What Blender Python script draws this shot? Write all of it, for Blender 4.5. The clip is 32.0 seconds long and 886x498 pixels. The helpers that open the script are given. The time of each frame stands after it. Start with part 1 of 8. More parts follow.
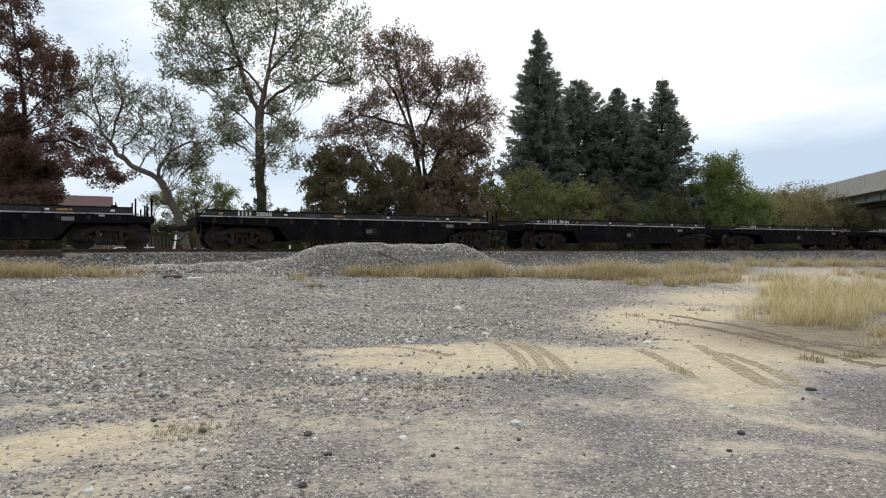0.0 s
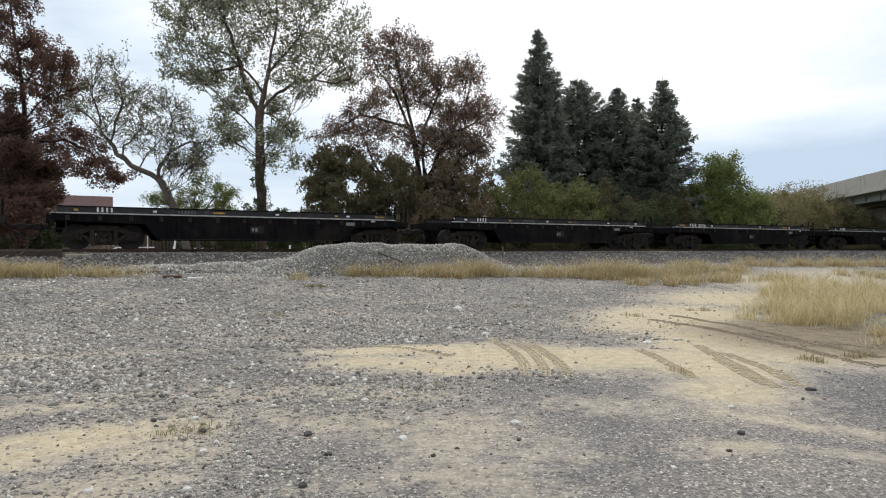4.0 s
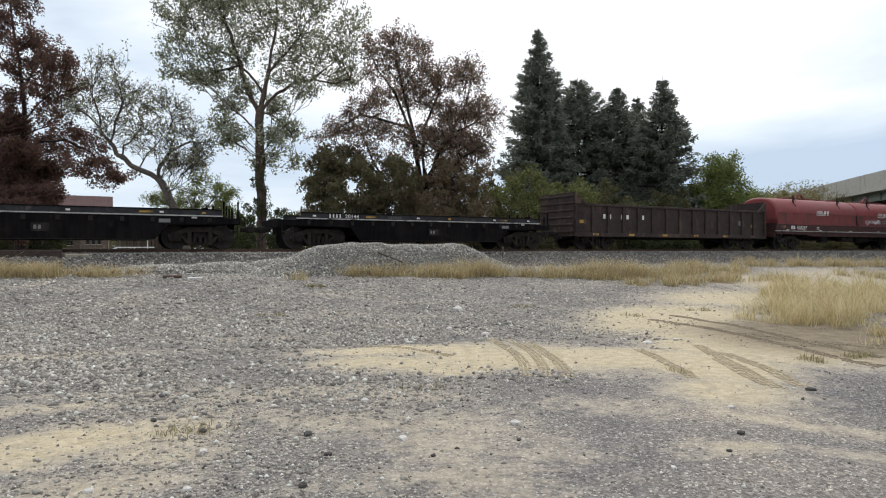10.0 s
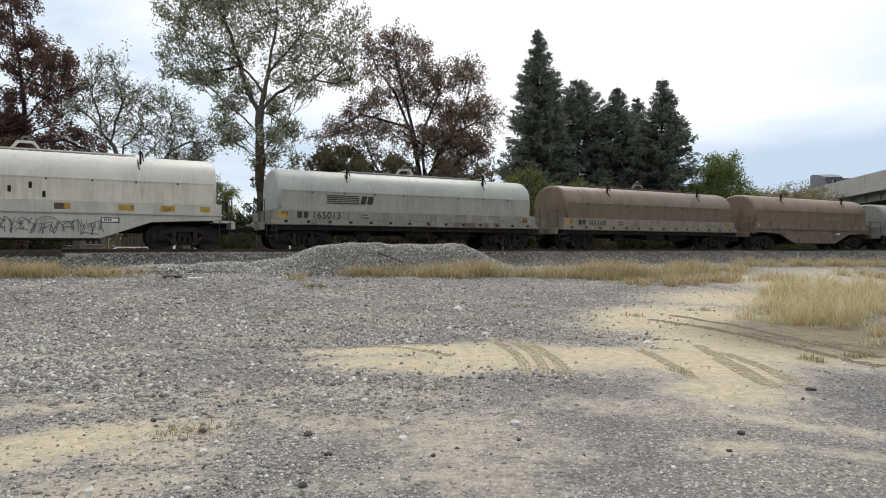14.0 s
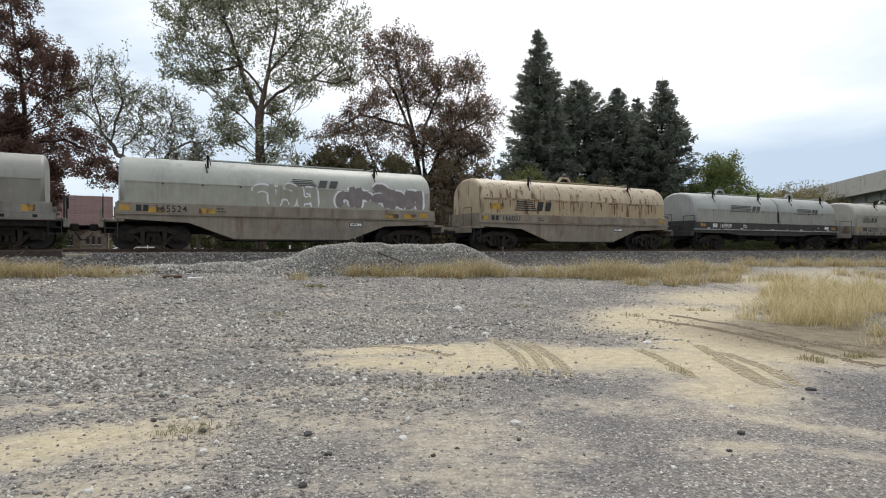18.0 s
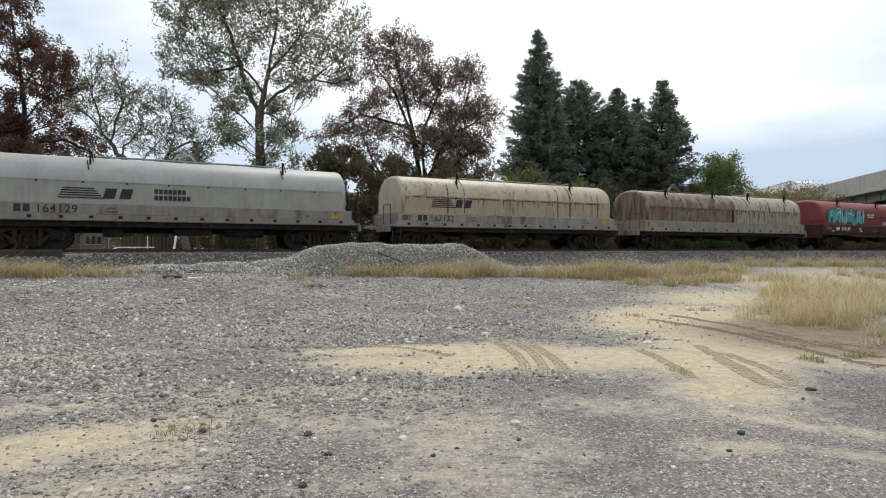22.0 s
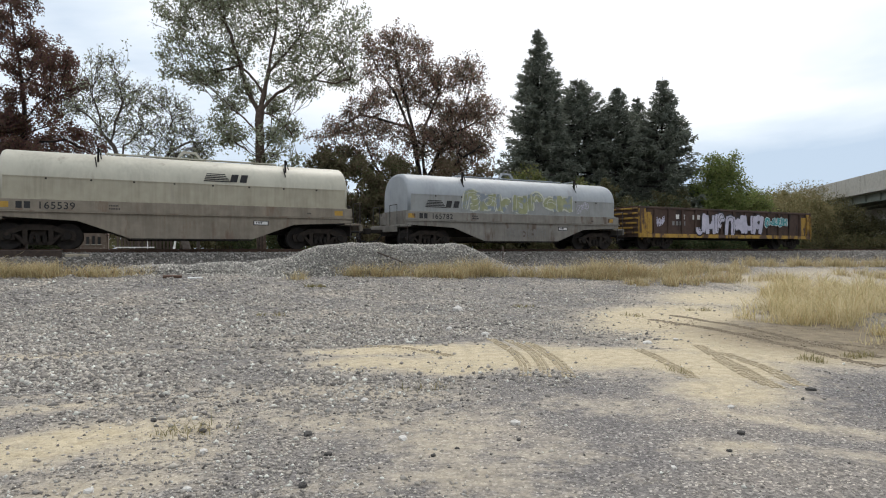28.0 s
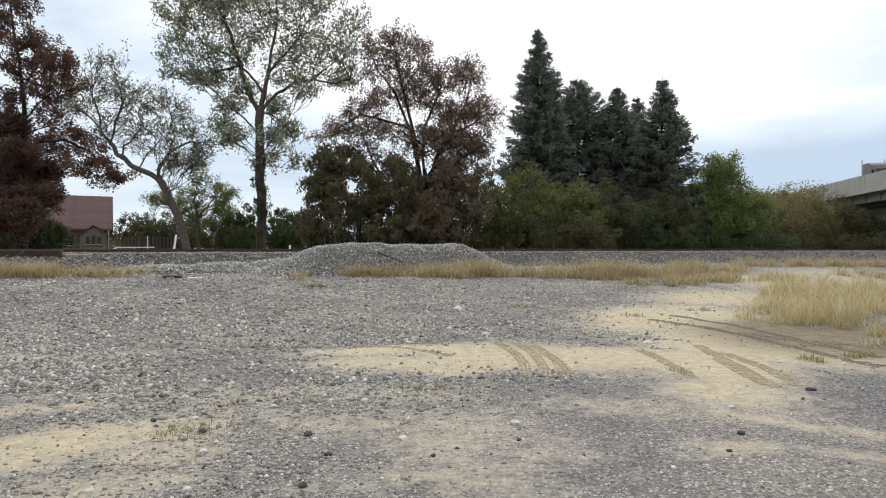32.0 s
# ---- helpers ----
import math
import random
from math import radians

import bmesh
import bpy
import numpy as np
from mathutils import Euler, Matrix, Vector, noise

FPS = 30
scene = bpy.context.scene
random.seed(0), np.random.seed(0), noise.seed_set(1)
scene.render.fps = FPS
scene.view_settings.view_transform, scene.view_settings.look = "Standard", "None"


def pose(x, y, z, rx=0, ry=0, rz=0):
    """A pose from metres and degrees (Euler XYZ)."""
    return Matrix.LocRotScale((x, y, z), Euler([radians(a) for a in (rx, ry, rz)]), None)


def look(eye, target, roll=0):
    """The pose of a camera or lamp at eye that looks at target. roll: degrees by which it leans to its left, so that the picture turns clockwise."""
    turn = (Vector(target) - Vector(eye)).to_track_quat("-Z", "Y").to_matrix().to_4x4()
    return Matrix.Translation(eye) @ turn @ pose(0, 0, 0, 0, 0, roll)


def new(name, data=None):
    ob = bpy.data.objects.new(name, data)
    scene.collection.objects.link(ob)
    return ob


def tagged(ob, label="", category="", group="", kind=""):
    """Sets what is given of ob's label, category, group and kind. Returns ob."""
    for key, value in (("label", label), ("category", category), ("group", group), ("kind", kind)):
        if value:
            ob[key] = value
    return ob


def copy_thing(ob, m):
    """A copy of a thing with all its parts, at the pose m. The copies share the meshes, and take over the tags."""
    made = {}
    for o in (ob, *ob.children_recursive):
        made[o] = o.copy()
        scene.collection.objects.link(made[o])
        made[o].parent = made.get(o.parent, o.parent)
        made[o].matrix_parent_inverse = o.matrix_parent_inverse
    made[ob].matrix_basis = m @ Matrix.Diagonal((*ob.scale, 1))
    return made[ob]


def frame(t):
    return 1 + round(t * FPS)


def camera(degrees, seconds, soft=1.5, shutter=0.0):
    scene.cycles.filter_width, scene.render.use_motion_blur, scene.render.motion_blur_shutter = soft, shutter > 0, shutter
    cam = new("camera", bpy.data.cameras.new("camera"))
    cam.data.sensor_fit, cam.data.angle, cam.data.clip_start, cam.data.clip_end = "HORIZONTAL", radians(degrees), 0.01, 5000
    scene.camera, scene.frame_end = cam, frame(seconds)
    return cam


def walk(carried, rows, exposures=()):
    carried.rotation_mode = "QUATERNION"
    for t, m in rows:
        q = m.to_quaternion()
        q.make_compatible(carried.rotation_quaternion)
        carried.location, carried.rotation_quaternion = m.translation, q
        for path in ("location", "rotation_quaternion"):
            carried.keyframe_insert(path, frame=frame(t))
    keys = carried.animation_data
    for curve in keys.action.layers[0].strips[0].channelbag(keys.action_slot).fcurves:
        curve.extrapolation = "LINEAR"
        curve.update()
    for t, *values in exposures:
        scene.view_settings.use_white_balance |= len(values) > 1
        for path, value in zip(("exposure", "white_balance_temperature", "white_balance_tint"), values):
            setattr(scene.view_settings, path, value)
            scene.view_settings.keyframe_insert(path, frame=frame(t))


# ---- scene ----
# One lens and one fixed standpoint: the eye is 1.5 m above the lot, level with the rail heads.
cam = camera(70.0, 32.0, soft=1.1)
EYE = (0.0, 0.0, 1.5)
walk(cam, [(0.0, look(EYE, (0.0, 10.0, 1.5))), (32.0, look(EYE, (0.0, 10.0, 1.5)))])

# ---- world, sun ----
SUN_DIR = Vector((0.10, 0.60, 0.79)).normalized()


def build_world():
    w = bpy.data.worlds.new("overcast_sky")
    w.use_nodes = True
    nt = w.node_tree
    nt.nodes.clear()
    N, L = nt.nodes.new, nt.links.new
    out = N("ShaderNodeOutputWorld")
    sky = N("ShaderNodeTexSky")
    sky.sky_type, sky.sun_disc = "NISHITA", False
    sky.sun_elevation = math.asin(SUN_DIR.z)
    sky.sun_rotation = math.atan2(SUN_DIR.x, SUN_DIR.y)
    bg1 = N("ShaderNodeBackground")
    bg1.inputs[1].default_value = 0.10
    L(sky.outputs[0], bg1.inputs[0])
    tc = N("ShaderNodeTexCoord")
    mp = N("ShaderNodeMapping")
    mp.inputs["Scale"].default_value = (1.0, 1.0, 3.4)
    mp.inputs["Location"].default_value = (0.35, 0.1, 0.62)
    L(tc.outputs["Generated"], mp.inputs[0])
    nz = N("ShaderNodeTexNoise")
    nz.inputs["Scale"].default_value = 2.1
    nz.inputs["Detail"].default_value = 7
    nz.inputs["Roughness"].default_value = 0.5
    nz.inputs["Distortion"].default_value = 0.35
    L(mp.outputs[0], nz.inputs[0])
    ramp = N("ShaderNodeValToRGB")
    e = ramp.color_ramp.elements
    e[0].position, e[0].color = 0.30, (0.52, 0.635, 0.78, 1)
    e[1].position, e[1].color = 0.62, (1.02, 1.03, 1.06, 1)
    m = e.new(0.48)
    m.color = (0.79, 0.87, 0.955, 1)
    # the cloud is thinnest, and brightest, about the hidden sun
    nrm = N("ShaderNodeVectorMath")
    nrm.operation = "DOT_PRODUCT"
    nrm.inputs[1].default_value = SUN_DIR
    L(tc.outputs["Generated"], nrm.inputs[0])
    mr = N("ShaderNodeMapRange")
    mr.inputs["From Min"].default_value, mr.inputs["From Max"].default_value = 0.68, 0.87
    mr.inputs["To Min"].default_value, mr.inputs["To Max"].default_value = -0.05, 0.32
    L(nrm.outputs["Value"], mr.inputs["Value"])
    add = N("ShaderNodeMath")
    add.operation = "ADD"
    L(nz.outputs["Fac"], add.inputs[0])
    L(mr.outputs[0], add.inputs[1])
    sep = N("ShaderNodeSeparateXYZ")
    L(tc.outputs["Generated"], sep.inputs[0])
    low = N("ShaderNodeMapRange")
    low.inputs["From Min"].default_value, low.inputs["From Max"].default_value = 0.0, 0.36
    low.inputs["To Min"].default_value, low.inputs["To Max"].default_value = -0.17, 0.10
    L(sep.outputs["Z"], low.inputs["Value"])
    add2 = N("ShaderNodeMath")
    add2.operation = "ADD"
    L(add.outputs[0], add2.inputs[0])
    L(low.outputs[0], add2.inputs[1])
    L(add2.outputs[0], ramp.inputs[0])
    bg2 = N("ShaderNodeBackground")
    bg2.inputs[1].default_value = 1.12
    L(ramp.outputs[0], bg2.inputs[0])
    mix = N("ShaderNodeMixShader")
    mix.inputs[0].default_value = 0.93
    L(bg1.outputs[0], mix.inputs[1])
    L(bg2.outputs[0], mix.inputs[2])
    L(mix.outputs[0], out.inputs[0])
    scene.world = w


build_world()
sun_data = bpy.data.lights.new("sun", "SUN")
sun_data.energy, sun_data.angle, sun_data.color = 1.5, radians(25), (1.0, 0.96, 0.90)
sun = new("sun", sun_data)
sun.matrix_world = look(SUN_DIR * 100, (0, 0, 0))
scene.view_settings.exposure = 0.0


# ---- materials ----
def nodes_of(name):
    m = bpy.data.materials.new(name)
    m.use_nodes = True
    nt = m.node_tree
    b = nt.nodes["Principled BSDF"]
    return m, nt, b, nt.nodes.new, nt.links.new


def surf(name, a, b, scale=6.0, rough=0.8, bump=0.3, metal=0.0, patch=None, patch_at=0.6, patch_scale=1.2,
         stretch=(1, 1, 1), spread=0.0, bump_scale=None, spec=0.5, patch_soft=0.08, streak=None):
    """Two tones by a fine noise, a third by large patches (stains, rust), relief, and a shift of value from object to object."""
    m, nt, p, N, L = nodes_of(name)
    tc = N("ShaderNodeTexCoord")
    n1 = N("ShaderNodeTexNoise")
    n1.inputs["Scale"].default_value, n1.inputs["Detail"].default_value = scale, 8
    n1.inputs["Roughness"].default_value = 0.65
    L(tc.outputs["Object"], n1.inputs[0])
    r = N("ShaderNodeValToRGB")
    r.color_ramp.elements[0].position, r.color_ramp.elements[1].position = 0.3, 0.7
    r.color_ramp.elements[0].color, r.color_ramp.elements[1].color = (*a, 1), (*b, 1)
    L(n1.outputs["Fac"], r.inputs[0])
    col = r.outputs[0]
    if patch:
        mp = N("ShaderNodeMapping")
        mp.inputs["Scale"].default_value = stretch
        L(tc.outputs["Object"], mp.inputs[0])
        oi0 = N("ShaderNodeObjectInfo")
        ad = N("ShaderNodeVectorMath")
        ad.operation = "MULTIPLY_ADD"
        ad.inputs[1].default_value = (1, 1, 1)
        cm = N("ShaderNodeCombineXYZ")
        ml = N("ShaderNodeMath")
        ml.operation = "MULTIPLY"
        ml.inputs[1].default_value = 37.0
        L(oi0.outputs["Random"], ml.inputs[0])
        L(ml.outputs[0], cm.inputs[0])
        L(mp.outputs[0], ad.inputs[0])
        L(cm.outputs[0], ad.inputs[2])
        n2 = N("ShaderNodeTexNoise")
        n2.inputs["Scale"].default_value, n2.inputs["Detail"].default_value = patch_scale, 10
        n2.inputs["Roughness"].default_value = 0.6
        L(ad.outputs[0], n2.inputs[0])
        r2 = N("ShaderNodeValToRGB")
        r2.color_ramp.elements[0].position, r2.color_ramp.elements[1].position = patch_at, patch_at + patch_soft
        L(n2.outputs["Fac"], r2.inputs[0])
        mx = N("ShaderNodeMixRGB")
        mx.inputs[2].default_value = (*patch, 1)
        L(r2.outputs[0], mx.inputs[0])
        L(col, mx.inputs[1])
        col = mx.outputs[0]
    if streak:
        # thin runs of dirt down the plate, and blotches of dust
        tone, amount = streak
        ms = N("ShaderNodeMapping")
        ms.inputs["Scale"].default_value = (9.0, 9.0, 0.7)
        L(tc.outputs["Object"], ms.inputs[0])
        n4 = N("ShaderNodeTexNoise")
        n4.inputs["Scale"].default_value, n4.inputs["Detail"].default_value = 1.0, 5
        L(ms.outputs[0], n4.inputs[0])
        n5 = N("ShaderNodeTexNoise")
        n5.inputs["Scale"].default_value, n5.inputs["Detail"].default_value = 0.9, 6
        L(tc.outputs["Object"], n5.inputs[0])
        mu = N("ShaderNodeMath")
        mu.operation = "MULTIPLY"
        L(n4.outputs["Fac"], mu.inputs[0])
        L(n5.outputs["Fac"], mu.inputs[1])
        r4 = N("ShaderNodeMapRange")
        r4.inputs["From Min"].default_value, r4.inputs["From Max"].default_value = 0.20, 0.38
        r4.inputs["To Max"].default_value = amount
        L(mu.outputs[0], r4.inputs["Value"])
        m4 = N("ShaderNodeMixRGB")
        m4.inputs[2].default_value = (*tone, 1)
        L(r4.outputs[0], m4.inputs[0])
        L(col, m4.inputs[1])
        col = m4.outputs[0]
    if spread:
        oi = N("ShaderNodeObjectInfo")
        hs = N("ShaderNodeHueSaturation")
        mr = N("ShaderNodeMapRange")
        mr.inputs["To Min"].default_value, mr.inputs["To Max"].default_value = 1 - spread, 1 + spread
        L(oi.outputs["Random"], mr.inputs["Value"])
        L(mr.outputs[0], hs.inputs["Value"])
        L(col, hs.inputs["Color"])
        col = hs.outputs[0]
    L(col, p.inputs["Base Color"])
    p.inputs["Roughness"].default_value, p.inputs["Metallic"].default_value = rough, metal
    p.inputs["Specular IOR Level"].default_value = spec
    if bump:
        n3 = N("ShaderNodeTexNoise")
        n3.inputs["Scale"].default_value, n3.inputs["Detail"].default_value = bump_scale or scale * 3, 6
        L(tc.outputs["Object"], n3.inputs[0])
        bp = N("ShaderNodeBump")
        bp.inputs["Strength"].default_value, bp.inputs["Distance"].default_value = bump, 0.02
        L(n3.outputs["Fac"], bp.inputs["Height"])
        L(bp.outputs[0], p.inputs["Normal"])
    return m


def leafy(name, tones, rough=0.7):
    """Leaves: each island takes its own tone; a little light passes through."""
    m, nt, p, N, L = nodes_of(name)
    g = N("ShaderNodeNewGeometry")
    r = N("ShaderNodeValToRGB")
    el = r.color_ramp.elements
    el[0].color, el[1].color = (*tones[0], 1), (*tones[-1], 1)
    for i, t in enumerate(tones[1:-1], 1):
        el.new(i / (len(tones) - 1)).color = (*t, 1)
    L(g.outputs["Random Per Island"], r.inputs[0])
    L(r.outputs[0], p.inputs["Base Color"])
    p.inputs["Roughness"].default_value = rough
    p.inputs["Specular IOR Level"].default_value = 0.25
    tr = N("ShaderNodeBsdfTranslucent")
    L(r.outputs[0], tr.inputs[0])
    mx = N("ShaderNodeMixShader")
    mx.inputs[0].default_value = 0.42
    L(p.outputs[0], mx.inputs[1])
    L(tr.outputs[0], mx.inputs[2])
    L(mx.outputs[0], nt.nodes["Material Output"].inputs[0])
    return m


def stony(name, tones, rough=0.9):
    """Loose stones: a tone for each stone, with grain."""
    m, nt, p, N, L = nodes_of(name)
    g = N("ShaderNodeNewGeometry")
    r = N("ShaderNodeValToRGB")
    el = r.color_ramp.elements
    el[0].color, el[1].color = (*tones[0], 1), (*tones[-1], 1)
    for i, t in enumerate(tones[1:-1], 1):
        el.new(i / (len(tones) - 1)).color = (*t, 1)
    L(g.outputs["Random Per Island"], r.inputs[0])
    tc = N("ShaderNodeTexCoord")
    n = N("ShaderNodeTexNoise")
    n.inputs["Scale"].default_value, n.inputs["Detail"].default_value = 60, 4
    L(tc.outputs["Object"], n.inputs[0])
    mx = N("ShaderNodeMixRGB")
    mx.blend_type, mx.inputs[0].default_value = "OVERLAY", 0.35
    L(r.outputs[0], mx.inputs[1])
    L(n.outputs["Fac"], mx.inputs[2])
    L(mx.outputs[0], p.inputs["Base Color"])
    p.inputs["Roughness"].default_value = rough
    return m


def ground_material():
    """Grey stone dust and gravel, dry yellow sand where the mask says so, damp darker soil under the grass."""
    m, nt, p, N, L = nodes_of("gravel_lot")
    tc = N("ShaderNodeTexCoord")

    def noise_at(scale, detail=8, rough=0.6):
        n = N("ShaderNodeTexNoise")
        n.inputs["Scale"].default_value, n.inputs["Detail"].default_value = scale, detail
        n.inputs["Roughness"].default_value = rough
        L(tc.outputs["Object"], n.inputs[0])
        return n.outputs["Fac"]

    def ramp(src, stops):
        r = N("ShaderNodeValToRGB")
        el = r.color_ramp.elements
        el[0].position, el[0].color = stops[0][0], (*stops[0][1], 1)
        el[1].position, el[1].color = stops[-1][0], (*stops[-1][1], 1)
        for pos, c in stops[1:-1]:
            el.new(pos).color = (*c, 1)
        L(src, r.inputs[0])
        return r.outputs[0]

    def mix(f, a, b, mode="MIX"):
        x = N("ShaderNodeMixRGB")
        x.blend_type = mode
        for sock, v in ((0, f), (1, a), (2, b)):
            if isinstance(v, (int, float)):
                x.inputs[sock].default_value = v
            elif isinstance(v, tuple):
                x.inputs[sock].default_value = (*v, 1)
            else:
                L(v, x.inputs[sock])
        return x.outputs[0]

    vor = N("ShaderNodeTexVoronoi")
    vor.inputs["Scale"].default_value = 55
    L(tc.outputs["Object"], vor.inputs["Vector"])
    grit = ramp(vor.outputs["Color"], [(0.08, (0.062, 0.059, 0.057)), (0.5, (0.195, 0.187, 0.18)), (0.75, (0.30, 0.285, 0.267)), (0.95, (0.70, 0.67, 0.615))])
    fine = ramp(noise_at(180, 3), [(0.35, (0.15, 0.146, 0.145)), (0.65, (0.40, 0.385, 0.365))])
    vor2 = N("ShaderNodeTexVoronoi")
    vor2.inputs["Scale"].default_value = 17
    L(tc.outputs["Object"], vor2.inputs["Vector"])
    coarse = ramp(vor2.outputs["Color"], [(0.15, (0.085, 0.081, 0.077)), (0.5, (0.205, 0.198, 0.187)), (0.72, (0.30, 0.287, 0.265)), (0.95, (0.66, 0.635, 0.585))])
    grey = mix(0.25, grit, fine)
    sp = N("ShaderNodeSeparateXYZ")
    L(tc.outputs["Object"], sp.inputs[0])
    away = N("ShaderNodeMapRange")
    away.inputs["From Min"].default_value, away.inputs["From Max"].default_value = 6.0, 13.0
    away.inputs["To Max"].default_value = 0.75
    L(sp.outputs["Y"], away.inputs["Value"])
    grey = mix(away.outputs[0], grey, coarse)
    big = ramp(noise_at(0.55, 6), [(0.34, (0.70, 0.69, 0.71)), (0.5, (0.94, 0.915, 0.89)), (0.66, (1.25, 1.17, 1.06))])
    grey = mix(1.0, grey, big, "MULTIPLY")
    sand = ramp(noise_at(7, 10), [(0.3, (0.46, 0.385, 0.255)), (0.7, (0.67, 0.58, 0.415))])
    sgrain = ramp(noise_at(240, 2), [(0.3, (0.82, 0.82, 0.80)), (0.7, (1.1, 1.1, 1.1))])
    sand = mix(1.0, sand, sgrain, "MULTIPLY")
    at = N("ShaderNodeAttribute")
    at.attribute_name = "sand"
    brk = N("ShaderNodeMath")
    brk.operation = "MULTIPLY_ADD"
    L(noise_at(4.5, 10, 0.7), brk.inputs[0])
    brk.inputs[1].default_value = 1.9
    brk.inputs[2].default_value = -0.95
    sm = N("ShaderNodeMath")
    sm.operation = "ADD"
    L(at.outputs["Fac"], sm.inputs[0])
    L(brk.outputs[0], sm.inputs[1])
    sf = ramp(sm.outputs[0], [(0.10, (0, 0, 0)), (0.42, (0.42, 0.42, 0.42)), (0.9, (0.88, 0.88, 0.88))])
    dust = ramp(noise_at(9, 8), [(0.3, (0.36, 0.33, 0.29)), (0.7, (0.54, 0.49, 0.425))])
    pure = ramp(at.outputs["Fac"], [(0.40, (0.45, 0.45, 0.45)), (0.80, (1, 1, 1))])
    col = mix(sf, grey, mix(pure, dust, sand))
    at2 = N("ShaderNodeAttribute")
    at2.attribute_name = "soil"
    soil = ramp(noise_at(3, 9), [(0.32, (0.13, 0.105, 0.072)), (0.7, (0.27, 0.222, 0.152))])
    col = mix(at2.outputs["Fac"], col, soil)
    L(col, p.inputs["Base Color"])
    p.inputs["Roughness"].default_value = 0.95
    p.inputs["Specular IOR Level"].default_value = 0.2
    bp = N("ShaderNodeBump")
    bp.inputs["Strength"].default_value, bp.inputs["Distance"].default_value = 0.7, 0.03
    hb = N("ShaderNodeMath")
    hb.operation = "ADD"
    L(vor2.outputs["Distance"], hb.inputs[0])
    L(noise_at(30, 6), hb.inputs[1])
    L(hb.outputs[0], bp.inputs["Height"])
    L(bp.outputs[0], p.inputs["Normal"])
    return m


M = {}
M["ground"] = ground_material()
# bed kept darker than its stones: shadow in the gaps put into the colour
M["ballast_bed"] = surf("ballast_bed", (0.055, 0.051, 0.047), (0.187, 0.177, 0.162), 70, 0.95, 0.8)
M["heap_bed"] = surf("heap_bed", (0.097, 0.092, 0.083), (0.264, 0.251, 0.226), 60, 0.95, 0.8)
M["stone"] = stony("grey_ballast_stone", [(0.109, 0.103, 0.095), (0.251, 0.239, 0.216), (0.360, 0.341, 0.303), (0.159, 0.151, 0.138), (0.435, 0.412, 0.365), (0.293, 0.279, 0.251), (0.673, 0.647, 0.580)])
M["track_stone"] = stony("brown_grey_ballast", [(0.067, 0.060, 0.054), (0.151, 0.139, 0.126), (0.218, 0.202, 0.181), (0.109, 0.099, 0.088), (0.269, 0.252, 0.227), (0.420, 0.395, 0.361)])
M["pebble"] = stony("lot_pebble", [(0.083, 0.076, 0.070), (0.290, 0.268, 0.240), (0.433, 0.398, 0.344), (0.165, 0.153, 0.140), (0.537, 0.491, 0.419), (0.351, 0.323, 0.288), (0.216, 0.199, 0.180), (0.719, 0.719, 0.649)])
M["dark_stone"] = surf("dark_stone", (0.035, 0.033, 0.03), (0.08, 0.075, 0.07), 30, 0.85)
M["pale_stone"] = surf("pale_stone", (0.50, 0.48, 0.45), (0.70, 0.68, 0.64), 25, 0.85)
M["rail"] = surf("rusty_rail", (0.06, 0.035, 0.025), (0.13, 0.075, 0.05), 20, 0.7, 0.3, 0.3)
M["tie"] = surf("creosoted_wood", (0.03, 0.025, 0.02), (0.10, 0.08, 0.065), 8, 0.9, 0.5, stretch=(1, 8, 1), spread=0.3)
M["concrete"] = surf("weathered_concrete", (0.36, 0.35, 0.31), (0.50, 0.48, 0.43), 3, 0.9, 0.2, patch=(0.24, 0.23, 0.20), patch_at=0.56, patch_scale=0.5, stretch=(1, 1, 0.2))
M["girder"] = surf("pale_green_girder", (0.22, 0.25, 0.22), (0.32, 0.35, 0.31), 2, 0.6, 0.05, patch=(0.14, 0.12, 0.08), patch_at=0.62)
M["asphalt"] = surf("asphalt", (0.04, 0.04, 0.042), (0.07, 0.07, 0.07), 30, 0.95)
M["bark_grey"] = surf("grey_bark", (0.061, 0.051, 0.044), (0.152, 0.132, 0.117), 5, 0.95, 0.8, stretch=(1, 1, 0.3), spec=0.2)
M["bark_brown"] = surf("brown_bark", (0.06, 0.043, 0.034), (0.15, 0.115, 0.092), 5, 0.95, 0.8, stretch=(1, 1, 0.3), spec=0.2)
M["bark_dark"] = surf("dark_bark", (0.018, 0.014, 0.013), (0.048, 0.039, 0.034), 5, 0.95, 0.8)
M["leaf_red"] = leafy("red_brown_leaves", [(0.109, 0.082, 0.064), (0.160, 0.071, 0.070), (0.130, 0.104, 0.060), (0.196, 0.098, 0.077), (0.112, 0.063, 0.070), (0.189, 0.136, 0.080)])
M["leaf_greyg"] = leafy("grey_green_leaves", [(0.187, 0.213, 0.135), (0.337, 0.369, 0.253), (0.250, 0.278, 0.176), (0.455, 0.452, 0.344), (0.165, 0.180, 0.104)])
M["leaf_olive"] = leafy("olive_leaves", [(0.070, 0.075, 0.037), (0.112, 0.111, 0.051), (0.146, 0.124, 0.066), (0.088, 0.087, 0.043)])
M["leaf_rust"] = leafy("rust_leaves", [(0.230, 0.152, 0.114), (0.316, 0.172, 0.141), (0.194, 0.181, 0.122), (0.269, 0.211, 0.152), (0.176, 0.122, 0.097)])
M["leaf_yellowg"] = leafy("yellow_green_leaves", [(0.110, 0.141, 0.044), (0.182, 0.209, 0.068), (0.248, 0.242, 0.097), (0.086, 0.114, 0.040), (0.220, 0.176, 0.083)])
M["leaf_green"] = leafy("green_leaves", [(0.128, 0.168, 0.054), (0.212, 0.257, 0.084), (0.166, 0.210, 0.067), (0.286, 0.284, 0.106)])
